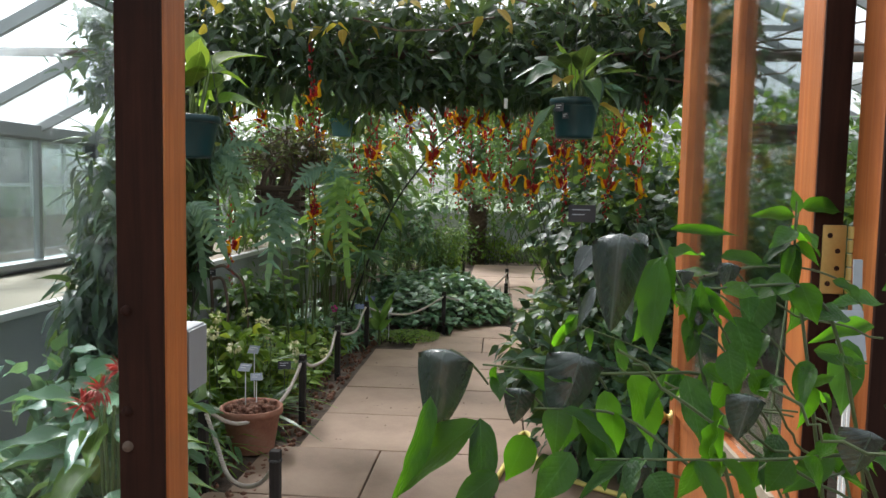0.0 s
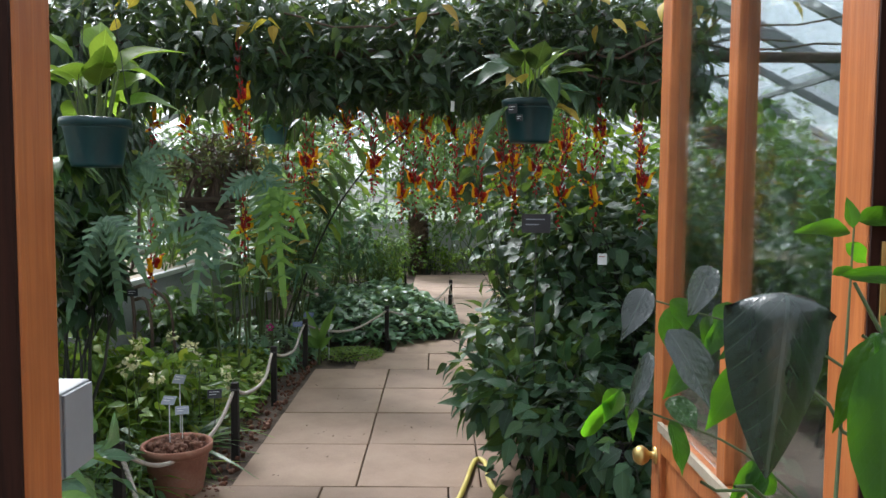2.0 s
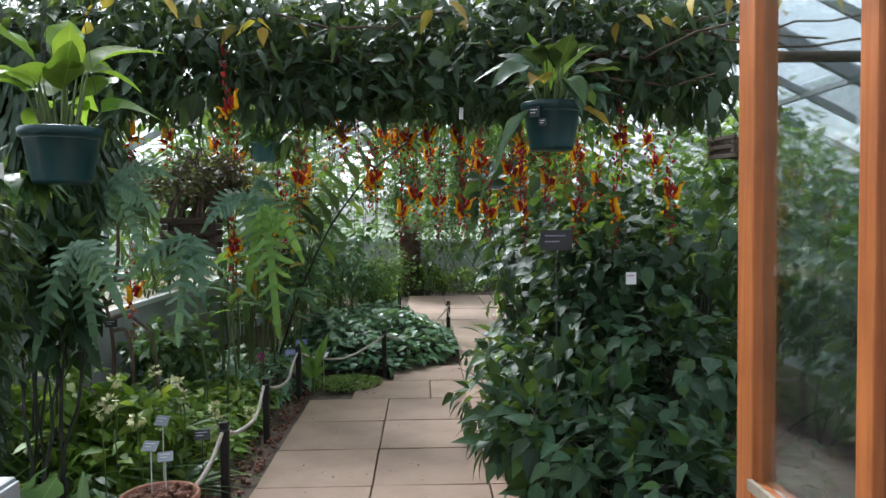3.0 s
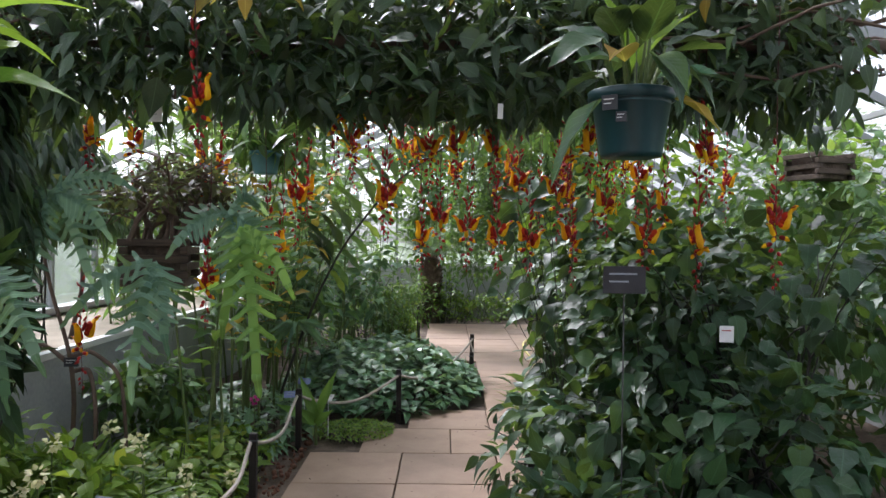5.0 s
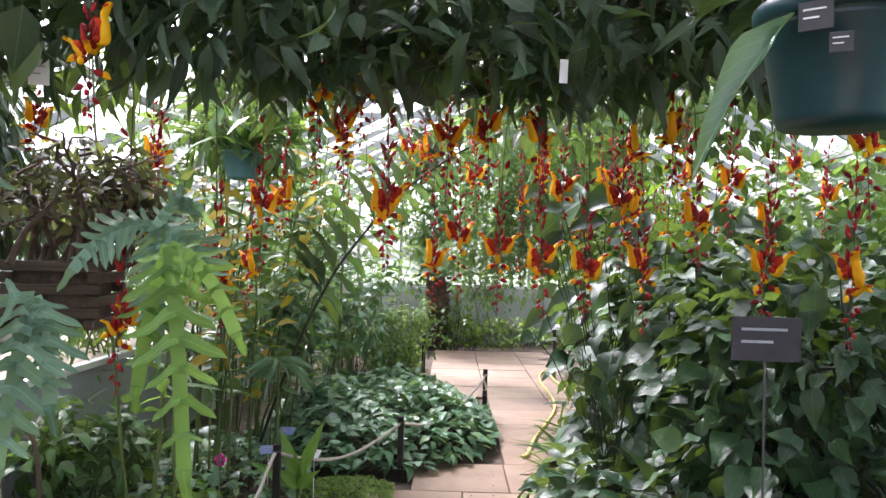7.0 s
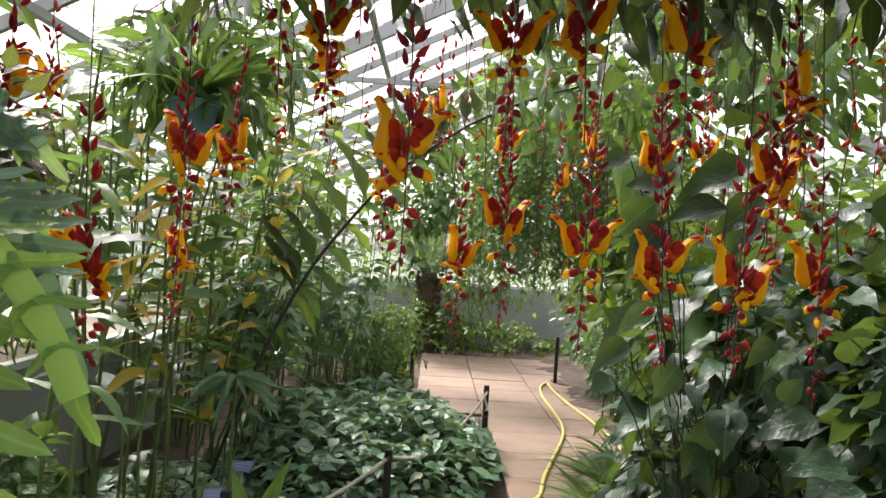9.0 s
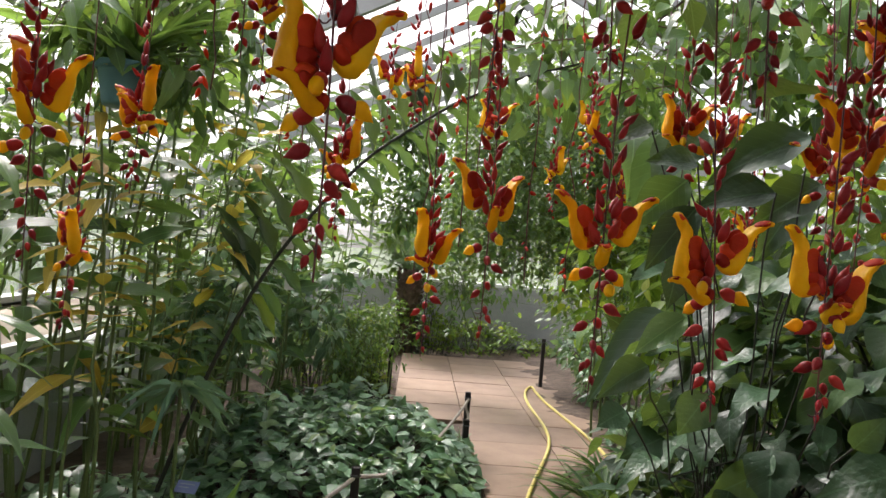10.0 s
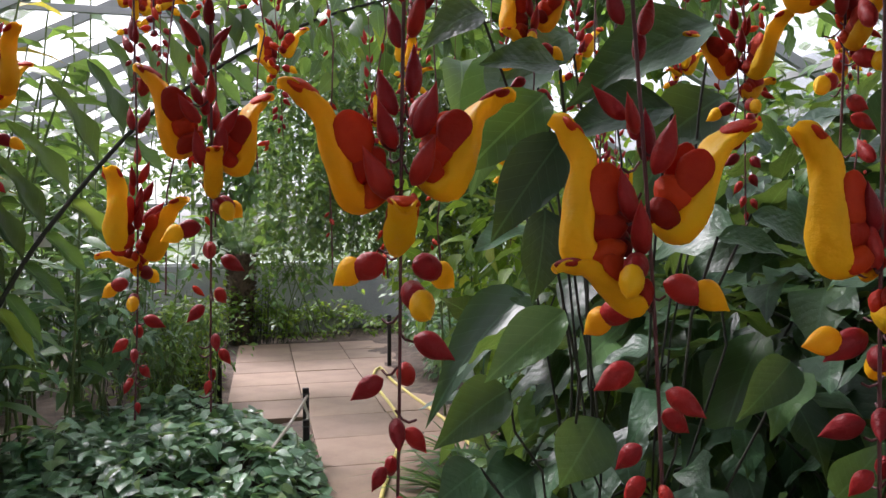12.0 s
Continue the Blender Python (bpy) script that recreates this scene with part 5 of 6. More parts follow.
T_LOBE = [lobe(0.1), lobe(0.3)]


def fern(label, x, y, z, spec, material, seed, group="basket ferns"):
    g = rnd(seed)
    t = thing("basket_fern", x, y, z, label, "fern", group)
    for tip, lobes, ll in spec:
        geo = Geo()
        frond(geo, g, (0, 0, 0), tip, -0.05, lobes, ll, 0.018)
        geo.obj("frond", material, t)
    return t


fern("long lime-tipped lobed fern frond hanging from above", -0.95, 4.45, 1.50, (((0.06, -0.02, -0.56), 7, 0.125), ((-0.08, 0.02, -0.36), 6, 0.105), ((0.16, 0.05, -0.22), 5, 0.09)), M_FERN_Y, 82)
fern("blue-green lobed fern fronds hanging below the basket", -1.32, 4.5, 1.36, (((-0.06, -0.04, -0.44), 7, 0.15), ((0.05, 0.0, -0.28), 6, 0.12), ((-0.3, -0.03, -0.2), 6, 0.1)), M_BLUE, 83)
fern("pale blue-green fern fronds beside the dark column", -1.72, 4.5, 1.62, (((-0.25, -0.06, -0.32), 8, 0.1), ((0.22, -0.04, -0.12), 8, 0.09), ((-0.05, -0.1, -0.42), 9, 0.1), ((0.12, 0.06, -0.30), 8, 0.1), ((-0.3, 0.02, -0.05), 7, 0.09), ((0.28, 0.0, 0.05), 7, 0.08)), M_BLUE, 84)
fern("pale blue-green fern fronds beside the basket", -1.05, 4.62, 1.55, (((-0.2, -0.06, -0.12), 8, 0.09), ((0.2, -0.04, -0.2), 8, 0.1), ((0.05, -0.1, -0.3), 9, 0.1), ((0.1, 0.06, 0.05), 7, 0.08)), M_BLUE, 85)
fern("dark fern fronds hanging under the pot", -1.62, 3.9, 1.35, (((0.2, -0.06, -0.25), 9, 0.1), ((-0.15, -0.04, -0.42), 9, 0.1), ((0.05, 0.04, -0.4), 9, 0.09)), M_GROUND, 86)


# ---- flower racemes ----
def resample(rows, n):
    """Points along a row of control values, rounded off."""
    rows = np.array(rows, float)
    t = np.linspace(0, len(rows) - 1, n)
    out = np.stack([np.interp(t, np.arange(len(rows)), rows[:, k]) for k in range(rows.shape[1])], 1)
    for _ in range(4):
        out[1:-1] = (out[:-2] + 2 * out[1:-1] + out[2:]) / 4
    return out


def hood():
    """The gaping yellow flower: a flattened tube that bends upwards and flares into a pointed lip."""
    rows = resample([(0.016, -0.016, 0.006, 0.006), (0.026, -0.022, 0.0105, 0.0085), (0.036, -0.018, 0.0135, 0.0105), (0.0415, -0.006, 0.0145, 0.0110), (0.0430, 0.010, 0.0140, 0.0098), (0.0440, 0.026, 0.0125, 0.0085), (0.0470, 0.040, 0.0120, 0.0072), (0.0540, 0.051, 0.0130, 0.0056), (0.0620, 0.058, 0.0115, 0.0036), (0.0700, 0.061, 0.0055, 0.0014)], 32)
    geo, sides = Geo(), 18
    d = unit(np.gradient(rows[:, :2], axis=0))
    v = []
    for k, (r, z, wide, deep) in enumerate(rows):
        nrm = np.array([-d[k][1], d[k][0]])
        for s in range(sides):
            a = 2 * math.pi * s / sides
            y = math.cos(a) * wide * (1 + 0.05 * math.sin(k * 0.9 + s))
            lift = 0.36 * y * y / max(wide, 0.004) + 0.0014 * math.sin(k * 0.7) * math.sin(3 * a) + 0.0014 * math.cos(2 * a + k * 0.2) * (k > 6)
            q = nrm * (math.sin(a) * deep + lift)
            v.append((r + q[0], y, z + q[1]))
    f = [(k * sides + s, k * sides + (s + 1) % sides, (k + 1) * sides + (s + 1) % sides, (k + 1) * sides + s) for k in range(len(rows) - 1) for s in range(sides)]
    geo.add(v, f)
    return geo


def throat():
    """Velvety maroon lobes: two broad petals at the mouth, a patch inside the lip, and the cup at the base."""
    geo, n, m = Geo(), 12, 16
    for (cx, cy, cz), (tx, ty, tz), lean, turn in (
            ((0.0285, 0.0090, 0.0220), (0.0125, 0.0040, 0.0175), 10, 12), ((0.0290, -0.0090, 0.0180), (0.0125, 0.0040, 0.0165), 4, -12),
            ((0.0250, 0.0, 0.0020), (0.0150, 0.0110, 0.0120), 26, 0), ((0.0555, 0.0, 0.0570), (0.0044, 0.0136, 0.0120), 54, 0),
            ((0.0210, 0.0040, -0.0150), (0.0130, 0.0085, 0.0085), 38, 8), ((0.0185, -0.0050, -0.0120), (0.0120, 0.0080, 0.0085), 34, -14)):
        q = np.array((Euler((0, math.radians(lean), math.radians(turn)))).to_matrix())
        v = []
        for k in range(n):
            th = math.pi * (k + 0.02) / (n - 0.96)
            for s in range(m):
                a = 2 * math.pi * s / m
                bulge = 1 + 0.09 * math.sin(3 * a + k) * math.sin(th)
                y, z = math.sin(a) * math.sin(th) * ty * bulge, math.cos(th) * tz
                v.append((math.cos(a) * math.sin(th) * tx * bulge, y, z))
        f = [(k * m + s, (k + 1) * m + s, (k + 1) * m + (s + 1) % m, k * m + (s + 1) % m) for k in range(n - 1) for s in range(m)]
        geo.add(np.array(v) @ q.T + [cx, cy, cz], f)
    return geo


def bud(length, r, bend=0.0):
    """A pointed bract or bud along +x."""
    geo, sides, n = Geo(), 12, 12
    v = []
    for k in range(n):
        t = k / (n - 1)
        w = r * math.sin(math.pi * min(0.99, max(0.02, t ** 0.75))) ** (0.75 if t < 0.4 else 1.1)
        for s in range(sides):
            a = 2 * math.pi * s / sides
            v.append((t * length, math.cos(a) * w * 0.8, math.sin(a) * w + bend * t * t))
    f = [(k * sides + s, k * sides + (s + 1) % sides, (k + 1) * sides + (s + 1) % sides, (k + 1) * sides + s) for k in range(n - 1) for s in range(sides)]
    geo.add(v, f)
    return geo


ME_HOOD, ME_THROAT = skinned(hood(), "blossom", M_GOLD), skinned(throat(), "throat", M_MAROON)
ME_BRACT = skinned(bud(0.036, 0.0074, 0.006), "bract", M_RED)
ME_BUD = skinned(bud(0.033, 0.0092, -0.005), "bud", M_RED)
ME_TIP = skinned(bud(0.025, 0.0088, -0.004), "bud_tip", M_GOLD)
ME_DRY = skinned(bud(0.034, 0.0068, 0.004), "bract", M_MAROON)
ME_SPIKE = skinned(bud(0.036, 0.0068, 0.007), "spent_bract", M_RED)


def raceme(seed, blossoms, up=0.75, tail=0.22, turns=()):
    """A hanging flower spike: spent bracts above, open flowers, then half-open and closed buds to the tip."""
    g = rnd(seed)
    t = thing("flower_raceme", 0, 0, -20, "hanging raceme of yellow and maroon flowers with red buds", "flower", "hanging flower racemes")
    geo = Geo()
    geo.tube(np.stack([0.004 * np.sin(np.linspace(0, 7, 24) + seed), 0.004 * np.cos(np.linspace(0, 5, 24)), np.linspace(up, -tail, 24)], 1), np.linspace(0.0017, 0.0011, 24), 6)
    for k in range(14):
        z = g.uniform(-tail, 0.05)
        a = g.uniform(0, 6.28)
        geo.tube(curve((0, 0, z), (math.cos(a) * 0.014, math.sin(a) * 0.014, z - 0.004), 0.004, 4), 0.0009, 5)
    geo.obj("stem", M_REDSTEM, t)

    def put(name, me, r, az, z, pitch, scale=1.0, parent=None):
        ob = link(name, me, None, parent or t)
        ob.matrix_basis = pose(0, 0, z, 0, 0, az) @ pose(r, 0, 0, g.normal(0, 8), -pitch, 0) @ Matrix.Scale(scale, 4)
        return ob

    a0 = g.uniform(0, 360)
    for k in range(blossoms):
        az = turns[k] if turns else a0 + k * 360 / max(blossoms, 1) + g.normal(0, 12)
        z = g.normal(0, 0.012) - (0.022 if k > 1 else 0)
        s = g.uniform(0.88, 1.05) if k < 2 else g.uniform(0.5, 0.68)
        b = put("blossom", ME_HOOD, 0, az, z, g.normal(0, 8) - (42 if k > 1 else 0), s)
        link("throat", ME_THROAT, None, b)
        for turn in (-48, 44):
            put("bract", ME_BRACT, 0.008, az + turn + g.normal(0, 8), z + g.uniform(0.002, 0.016), g.uniform(35, 70), g.uniform(0.85, 1.05))
    for k in range(15):
        put("spent_bract", ME_SPIKE, 0.006, g.uniform(0, 360), 0.034 + 0.24 * g.random() ** 1.7, g.uniform(25, 75), g.uniform(0.7, 1.05))
    for k in range(3):
        az = a0 + 45 + k * 120 + g.normal(0, 15)
        z = -0.052 - 0.024 * (k // 2) + g.normal(0, 0.006)
        put("bud_tip", ME_TIP, 0.026, az, z - 0.003, -18 + g.normal(0, 6))
        put("bud", ME_BUD, 0.010, az, z, -6 + g.normal(0, 8), 0.95)
    for k in range(8):
        f = k / 7
        put("bud", ME_BUD, 0.010 * (1 - f * 0.6), a0 + k * 97 + g.normal(0, 15), -0.10 - f * (tail - 0.125) + g.normal(0, 0.005), -15 - 45 * f, 0.85 - 0.4 * f)
    return t


NEAR_ROW = [(-0.074, 5.04, 1.518), (0.06, 5.0, 1.505), (-0.305, 5.57, 1.48), (-0.205, 5.36, 1.57), (0.20, 4.97, 1.48), (0.46, 5.48, 1.70), (0.21, 5.59, 1.79), (-0.94, 4.84, 1.44), (-0.88, 5.10, 1.66), (-0.91, 5.57, 1.73), (-0.25, 4.94, 1.87), (-0.13, 4.90, 1.91), (0.03, 4.82, 1.87), (0.36, 5.19, 1.70)]
MID_ROW = [(0.41, 5.23, 1.90), (-0.68, 5.59, 1.96), (-1.58, 5.92, 1.95), (-1.05, 4.2, 1.96), (0.42, 5.12, 1.48), (0.53, 4.90, 1.64), (0.65, 4.66, 1.48), (0.81, 4.51, 1.48), (0.83, 4.48, 1.82), (0.99, 4.22, 1.54), (-1.23, 5.09, 1.79), (-1.27, 4.99, 1.59), (-0.42, 4.71, 1.66)]
BACK_ROW = [(-1.14, 4.61, 1.30), (-1.72, 4.76, 1.04), (-1.74, 4.87, 1.92), (-1.58, 4.95, 1.90), (-0.63, 5.21, 1.97), (-0.50, 4.71, 2.01), (-0.66, 4.90, 1.99), (0.45, 4.89, 1.91), (0.76, 5.24, 1.78), (-1.07, 5.67, 1.45), (-0.52, 5.75, 1.69), (0.88, 5.22, 1.63)]
KINDS = [raceme(101, 3, turns=(176, 14, 264)), raceme(102, 3, turns=(172, 12, 198)), raceme(103, 4, turns=(252, 340, 185, 90)), raceme(104, 3, 0.75, 0.26, (165, 40, 290)), raceme(105, 4, 0.75, 0.19, (186, 18, 272, 95))]
g = rnd(94)
spots = NEAR_ROW + MID_ROW + BACK_ROW
for k in range(16):
    spots.append((g.uniform(0.35, 1.6), g.uniform(5.7, 7.4), g.uniform(1.5, 2.15)) if k < 10 else (g.uniform(-0.7, 0.4), g.uniform(6.2, 7.2), g.uniform(1.8, 2.1)))
for k, (x, y, z) in enumerate(spots):
    m = pose(x, y, z, g.normal(0, 2), g.normal(0, 2), g.uniform(0, 360) if k > 4 else -8)
    src = KINDS[k % 5]
    if k < 5:
        src.matrix_basis = m
    else:
        copy_thing(src, m)

# trailing stems of the climber that carry no flowers
g = rnd(95)
for k in range(16):
    t = thing("trailing_vine", g.uniform(-1.2, 1.0), g.uniform(5.25, 6.4), 0, "bare trailing climber stem with dry brown bracts", "vine", "trailing vines")
    geo = Geo()
    lo = g.uniform(1.25, 1.9)
    geo.tube(curve((0, 0, 2.5), (g.normal(0, 0.03), g.normal(0, 0.03), lo), 0, 12, 0.008, g), 0.0018, 5)
    geo.obj("stem", M_REDSTEM, t)
    for z in g.uniform(lo, 2.2, 13):
        ob = link("bract", ME_DRY, None, t)
        ob.matrix_basis = pose(0, 0, z, 0, 0, g.uniform(0, 360)) @ pose(0.003, 0, 0, g.normal(0, 10), g.uniform(20, 75), 0) @ Matrix.Scale(g.uniform(0.5, 0.95), 4)

# ---- far end: trailing curtain, cycad, hose ----
g = rnd(96)
curtain = thing("trailing_curtain", 0.62, 9.7, 0, "curtain of fine trailing vines with tiny leaves", "vine")
st, lf = Geo(), Geo()
for k in range(250):
    x, y = g.uniform(-0.75, 0.85), g.normal(0, 0.45)
    lo = (0.8 if k % 20 == 0 else 1.05) + abs(noise.noise(Vector((x * 3, y * 3, 4)))) + g.random() * 0.45
    p = curve((x, y, 3.0), (x + g.normal(0, 0.08), y + g.normal(0, 0.08), lo), 0, 14, 0.012, g)
    st.tube(p, 0.0013, 4)
    n = 100
    s = g.random(n) ** 0.75
    b = np.stack([np.interp(s, np.linspace(0, 1, 14), p[:, c]) for c in range(3)], 1)
    leaves(lf, g, T_LITE, b, np.stack([g.normal(0, 1, n), g.normal(0, 1, n), g.normal(-0.5, 0.4, n)], 1), g.uniform(0.035, 0.075, n))
st.obj("trailing_growth", M_STEM, curtain, kind="stuff")
lf.obj("foliage", M_MID, curtain, kind="stuff")

cycad = thing("cycad", -0.43, 15.0, -0.07, "cycad with a stout shaggy brown trunk and arching fronds", "cycad")
prof = [(0.17, -0.05)] + [(0.15 + 0.02 * (k % 2), 0.07 * k) for k in range(1, 17)] + [(0.10, 1.22), (0.0, 1.26)]
part("trunk", lathe(prof, 22), M_TRUNK, cycad, "", True)
scales = Geo()
n = 520
az, z = g.uniform(0, 6.28, n), g.uniform(0.3, 1.22, n)
leaves(scales, g, T_LITE, np.stack([np.cos(az) * 0.15, np.sin(az) * 0.15, z], 1), np.stack([np.cos(az), np.sin(az), np.full(n, 0.9)], 1), 0.075)
scales.obj("old_growth", M_TRUNK, cycad, "old shaggy leaf bases", "stuff")
fr = Geo()
p = np.stack([np.zeros(16), np.linspace(0, 0.85, 16), 0.75 * np.linspace(0, 1, 16) - 0.42 * np.linspace(0, 1, 16) ** 2.4], 1)
fr.tube(p, np.linspace(0.008, 0.003, 16), 5)
s = np.linspace(0.12, 1, 44)
b = np.stack([np.interp(s, np.linspace(0, 1, 16), p[:, c]) for c in range(3)], 1)
for sg in (-1, 1):
    leaves(fr, g, [template(0.09, 4, 0.3, 0.2)], b, np.stack([np.full(44, 1.0 * sg), np.full(44, 0.55), np.full(44, 0.12)], 1), 0.26 * np.sin(np.pi * np.clip(s * 0.9 + 0.08, 0, 1)) ** 0.6, spin=0.08)
ME_FROND = skinned(fr, "frond", M_MID)
for k in range(22):
    ob = link("frond", ME_FROND, None, cycad)
    ob.matrix_basis = pose(0, 0, 1.2, 0, 0, k * 137.5) @ pose(0, 0.05, 0, 28 - 42 * k / 22 + g.normal(0, 5), 0, 0)

hose = thing("garden_hose", 0.9, 10, 0, "yellow garden hose lying in a loop on the path", "hose")
ctrl = np.array([(0.33, 8.2), (0.42, 8.55), (0.62, 9.1), (0.80, 9.9), (0.86, 10.7), (0.90, 11.6), (0.96, 12.4), (1.02, 12.62), (1.08, 12.45), (1.10, 11.6), (1.12, 10.8), (1.22, 10.0), (1.26, 9.3), (1.15, 8.6)]) - [0.9, 10]
for _ in range(4):
    ctrl = np.concatenate([ctrl[:1], np.stack([ctrl[:-1] * 0.75 + ctrl[1:] * 0.25, ctrl[:-1] * 0.25 + ctrl[1:] * 0.75], 1).reshape(-1, 2), ctrl[-1:]])
ctrl[:, 0] += 0.03 * np.sin(np.arange(len(ctrl)) * 0.12)
geo = Geo()
geo.tube(np.concatenate([ctrl, np.full((len(ctrl), 1), 0.014)], 1), 0.0135, 10)
geo.obj("tube", M_HOSE, hose)

hose2 = thing("garden_hose", 0.15, 4.2, 0, "yellow garden hose bent in a loop under the bush", "hose")
ctrl = np.array([(0.02, 3.70), (0.10, 4.08), (0.15, 4.40), (0.19, 4.46), (0.225, 4.36), (0.21, 4.05), (0.33, 3.75), (0.7, 3.5)]) - [0.15, 4.2]
for _ in range(4):
    ctrl = np.concatenate([ctrl[:1], np.stack([ctrl[:-1] * 0.75 + ctrl[1:] * 0.25, ctrl[:-1] * 0.25 + ctrl[1:] * 0.75], 1).reshape(-1, 2), ctrl[-1:]])
geo = Geo()
geo.tube(np.concatenate([ctrl, np.full((len(ctrl), 1), 0.014)], 1), 0.0135, 10)
geo.obj("tube", M_HOSE, hose2)

# long arching ginger cane
arch = thing("leaning_ginger_cane", -1.6, 7.73, 0, "long arching ginger cane with wavy dark leaves in a row", "ginger plant")
ctrl = np.array([(0.0, 0.15, -0.02), (0.2, 0.05, 0.55), (0.39, 0.0, 1.02), (0.595, 0.0, 1.416), (0.96, 0.0, 1.885), (1.22, 0.0, 2.082), (1.40, 0.0, 2.208), (1.72, 0.0, 2.363), (2.0, 0.0, 2.45)])
t = np.linspace(0, 8, 60)
p = np.stack([np.interp(t, np.arange(9), ctrl[:, c]) for c in range(3)], 1)
for _ in range(6):
    p[1:-1] = (p[:-2] + 2 * p[1:-1] + p[2:]) / 4
geo = Geo()
geo.tube(p, np.linspace(0.012, 0.006, 60), 7)
geo.obj("cane", M_DARKSTEM, arch)
g = rnd(301)
for k in range(22):
    f = k / 21
    base = Vector(p[18 + int(f * 40)])
    d = Vector((-0.42 + 0.34 * f + g.normal(0, 0.05), -0.15, 0.9)).normalized() * (0.40 - 0.2 * f) * g.uniform(0.9, 1.08)
    one_leaf(arch, base, base + d, 0.080 - 0.02 * f, M_DEEP, (0.6, -0.75, 0.3), 3)
    d = Vector((0.55 + g.normal(0, 0.1), -0.1, -0.5)).normalized() * (0.26 - 0.12 * f)
    one_leaf(arch, base, base + d, 0.06, M_MID, (0.3, -0.8, 0.5), 3)

# ---- bed details ----
g = rnd(97)
for k, (x, y) in enumerate(((-1.75, 4.15), (-1.95, 4.7), (-1.62, 4.9), (-2.1, 4.2), (-1.8, 5.3), (-1.5, 4.55), (-1.78, 3.75), (-1.9, 3.5), (-1.68, 4.05))):
    tuft("strap_leaf_plant", "clump of arching strap leaves in the bed", "plant", x, y, 90, 0.35, T_STRAP, M_MID if k % 2 else M_LIME, 110 + k, "strap leaf clumps", 0.0, 1.1, 0.08)
for k, (x, y, z) in enumerate(((-1.68, 4.95, 0.60), (-1.55, 4.85, 0.55), (-1.47, 4.75, 0.50), (-1.76, 4.6, 0.62), (-1.42, 5.2, 0.32), (-1.26, 5.4, 0.24), (-1.36, 5.05, 0.28), (-1.60, 5.1, 0.50), (-1.60, 4.05, 0.60), (-1.5, 4.2, 0.52), (-1.66, 4.3, 0.58))):
    t = thing("cream_flower", x, y, 0, "cream flower head on a thin green stalk", "flower", "cream flowers")
    geo = Geo()
    geo.tube(curve((0.02, 0.02, -0.02), (0, 0, z), 0, 6, 0.006, g), 0.003, 5)
    geo.obj("stalk", M_STEM, t)
    geo = Geo()
    n = 26
    d = unit(g.normal(0, 1, (n, 3)))
    leaves(geo, g, T_ROUND, np.array([0, 0, z]) + d * 0.022, d, 0.026)
    geo.obj("petals", M_CREAM, t, kind="stuff")
pk = thing("pink_flower", -1.445, 6.6, 0, "single magenta flower head on a stalk", "flower")
geo = Geo()
geo.tube(curve((0, 0, -0.02), (0, 0, 0.36), 0, 5), 0.003, 5)
geo.obj("stalk", M_STEM, pk)
geo = Geo()
d = unit(g.normal(0, 1, (40, 3)))
leaves(geo, g, T_ROUND, np.array([0, 0, 0.37]) + d * 0.015, d, 0.022)
geo.obj("petals", M_PINK, pk, kind="stuff")

sap = thing("young_banana_plant", -1.09, 6.95, 0, "young plant with a few upright pale green leaves", "plant")
for b, tt, w in (((0, 0, 0.15), (-0.10, -0.03, 0.47), 0.075), ((0, 0, 0.15), (0.13, -0.02, 0.52), 0.07), ((0, 0, 0.12), (-0.24, -0.08, 0.30), 0.08), ((0, 0, 0.12), (0.10, -0.12, 0.25), 0.07), ((0, 0, 0.13), (-0.08, -0.14, 0.27), 0.07)):
    one_leaf(sap, b, tt, w, M_FERN_Y, (0.1, -0.8, 0.5), 1)
geo = Geo()
geo.tube([(0, 0, -0.02), (0, 0, 0.08), (0, 0, 0.17)], 0.012, 7)
geo.obj("stem", M_STEM, sap)

twist = thing("bare_twisted_plant", -2.2, 5.65, 0, "bare twisted pale woody stems beside the low wall", "plant")
for pts in (((-0.03, 0, -0.02), (0.02, 0, 0.55), (0.0, -0.03, 0.85), (-0.13, 0.0, 1.2), (-0.2, 0.0, 1.6)), ((0.0, 0, 0.75), (-0.15, 0.02, 0.86), (-0.4, 0, 0.92)), ((0.0, 0, 0.72), (0.1, 0, 0.75), (0.16, -0.05, 0.5), (0.14, -0.06, 0.1), (0.14, -0.06, -0.02)), ((0.0, 0, 0.8), (0.1, 0, 0.84), (0.26, 0.04, 0.7), (0.3, 0.04, -0.02)), ((0.0, -0.02, 0.9), (0.06, 0, 1.2), (0.05, 0.02, 1.7))):
    c = np.array(pts)
    t = np.linspace(0, len(c) - 1, 24)
    p = np.stack([np.interp(t, np.arange(len(c)), c[:, k]) for k in range(3)], 1)
    for _ in range(4):
        p[1:-1] = (p[:-2] + 2 * p[1:-1] + p[2:]) / 4
    geo = Geo()
    geo.tube(p, np.linspace(0.014, 0.009, 24), 7)
    geo.obj("stem", M_TWIG, twist)
plant_label(-2.18, 5.6, 0.78, 0.075, 0.05, M_WHITE, M_BLACK, "black plant label tied to a bare stem", 5, 10, 0, 2)
plant_label(0.445, 4.16, 1.33, 0.145, 0.095, M_LABEL, M_BLACK, "black engraved name plate held among the bush leaves", 2, -4, 1.32, 2, "name_plate")
plant_label(0.76, 4.05, 1.16, 0.045, 0.055, M_MAROON, M_WHITE, "white picture card hung in the bush", 4, -12, 0, 1)
plant_label(-1.28, 7.0, 0.33, 0.10, 0.06, M_LABEL, M_BLUE_TAG, "pale blue plant label in the ground cover", -50, 15, 0.35)
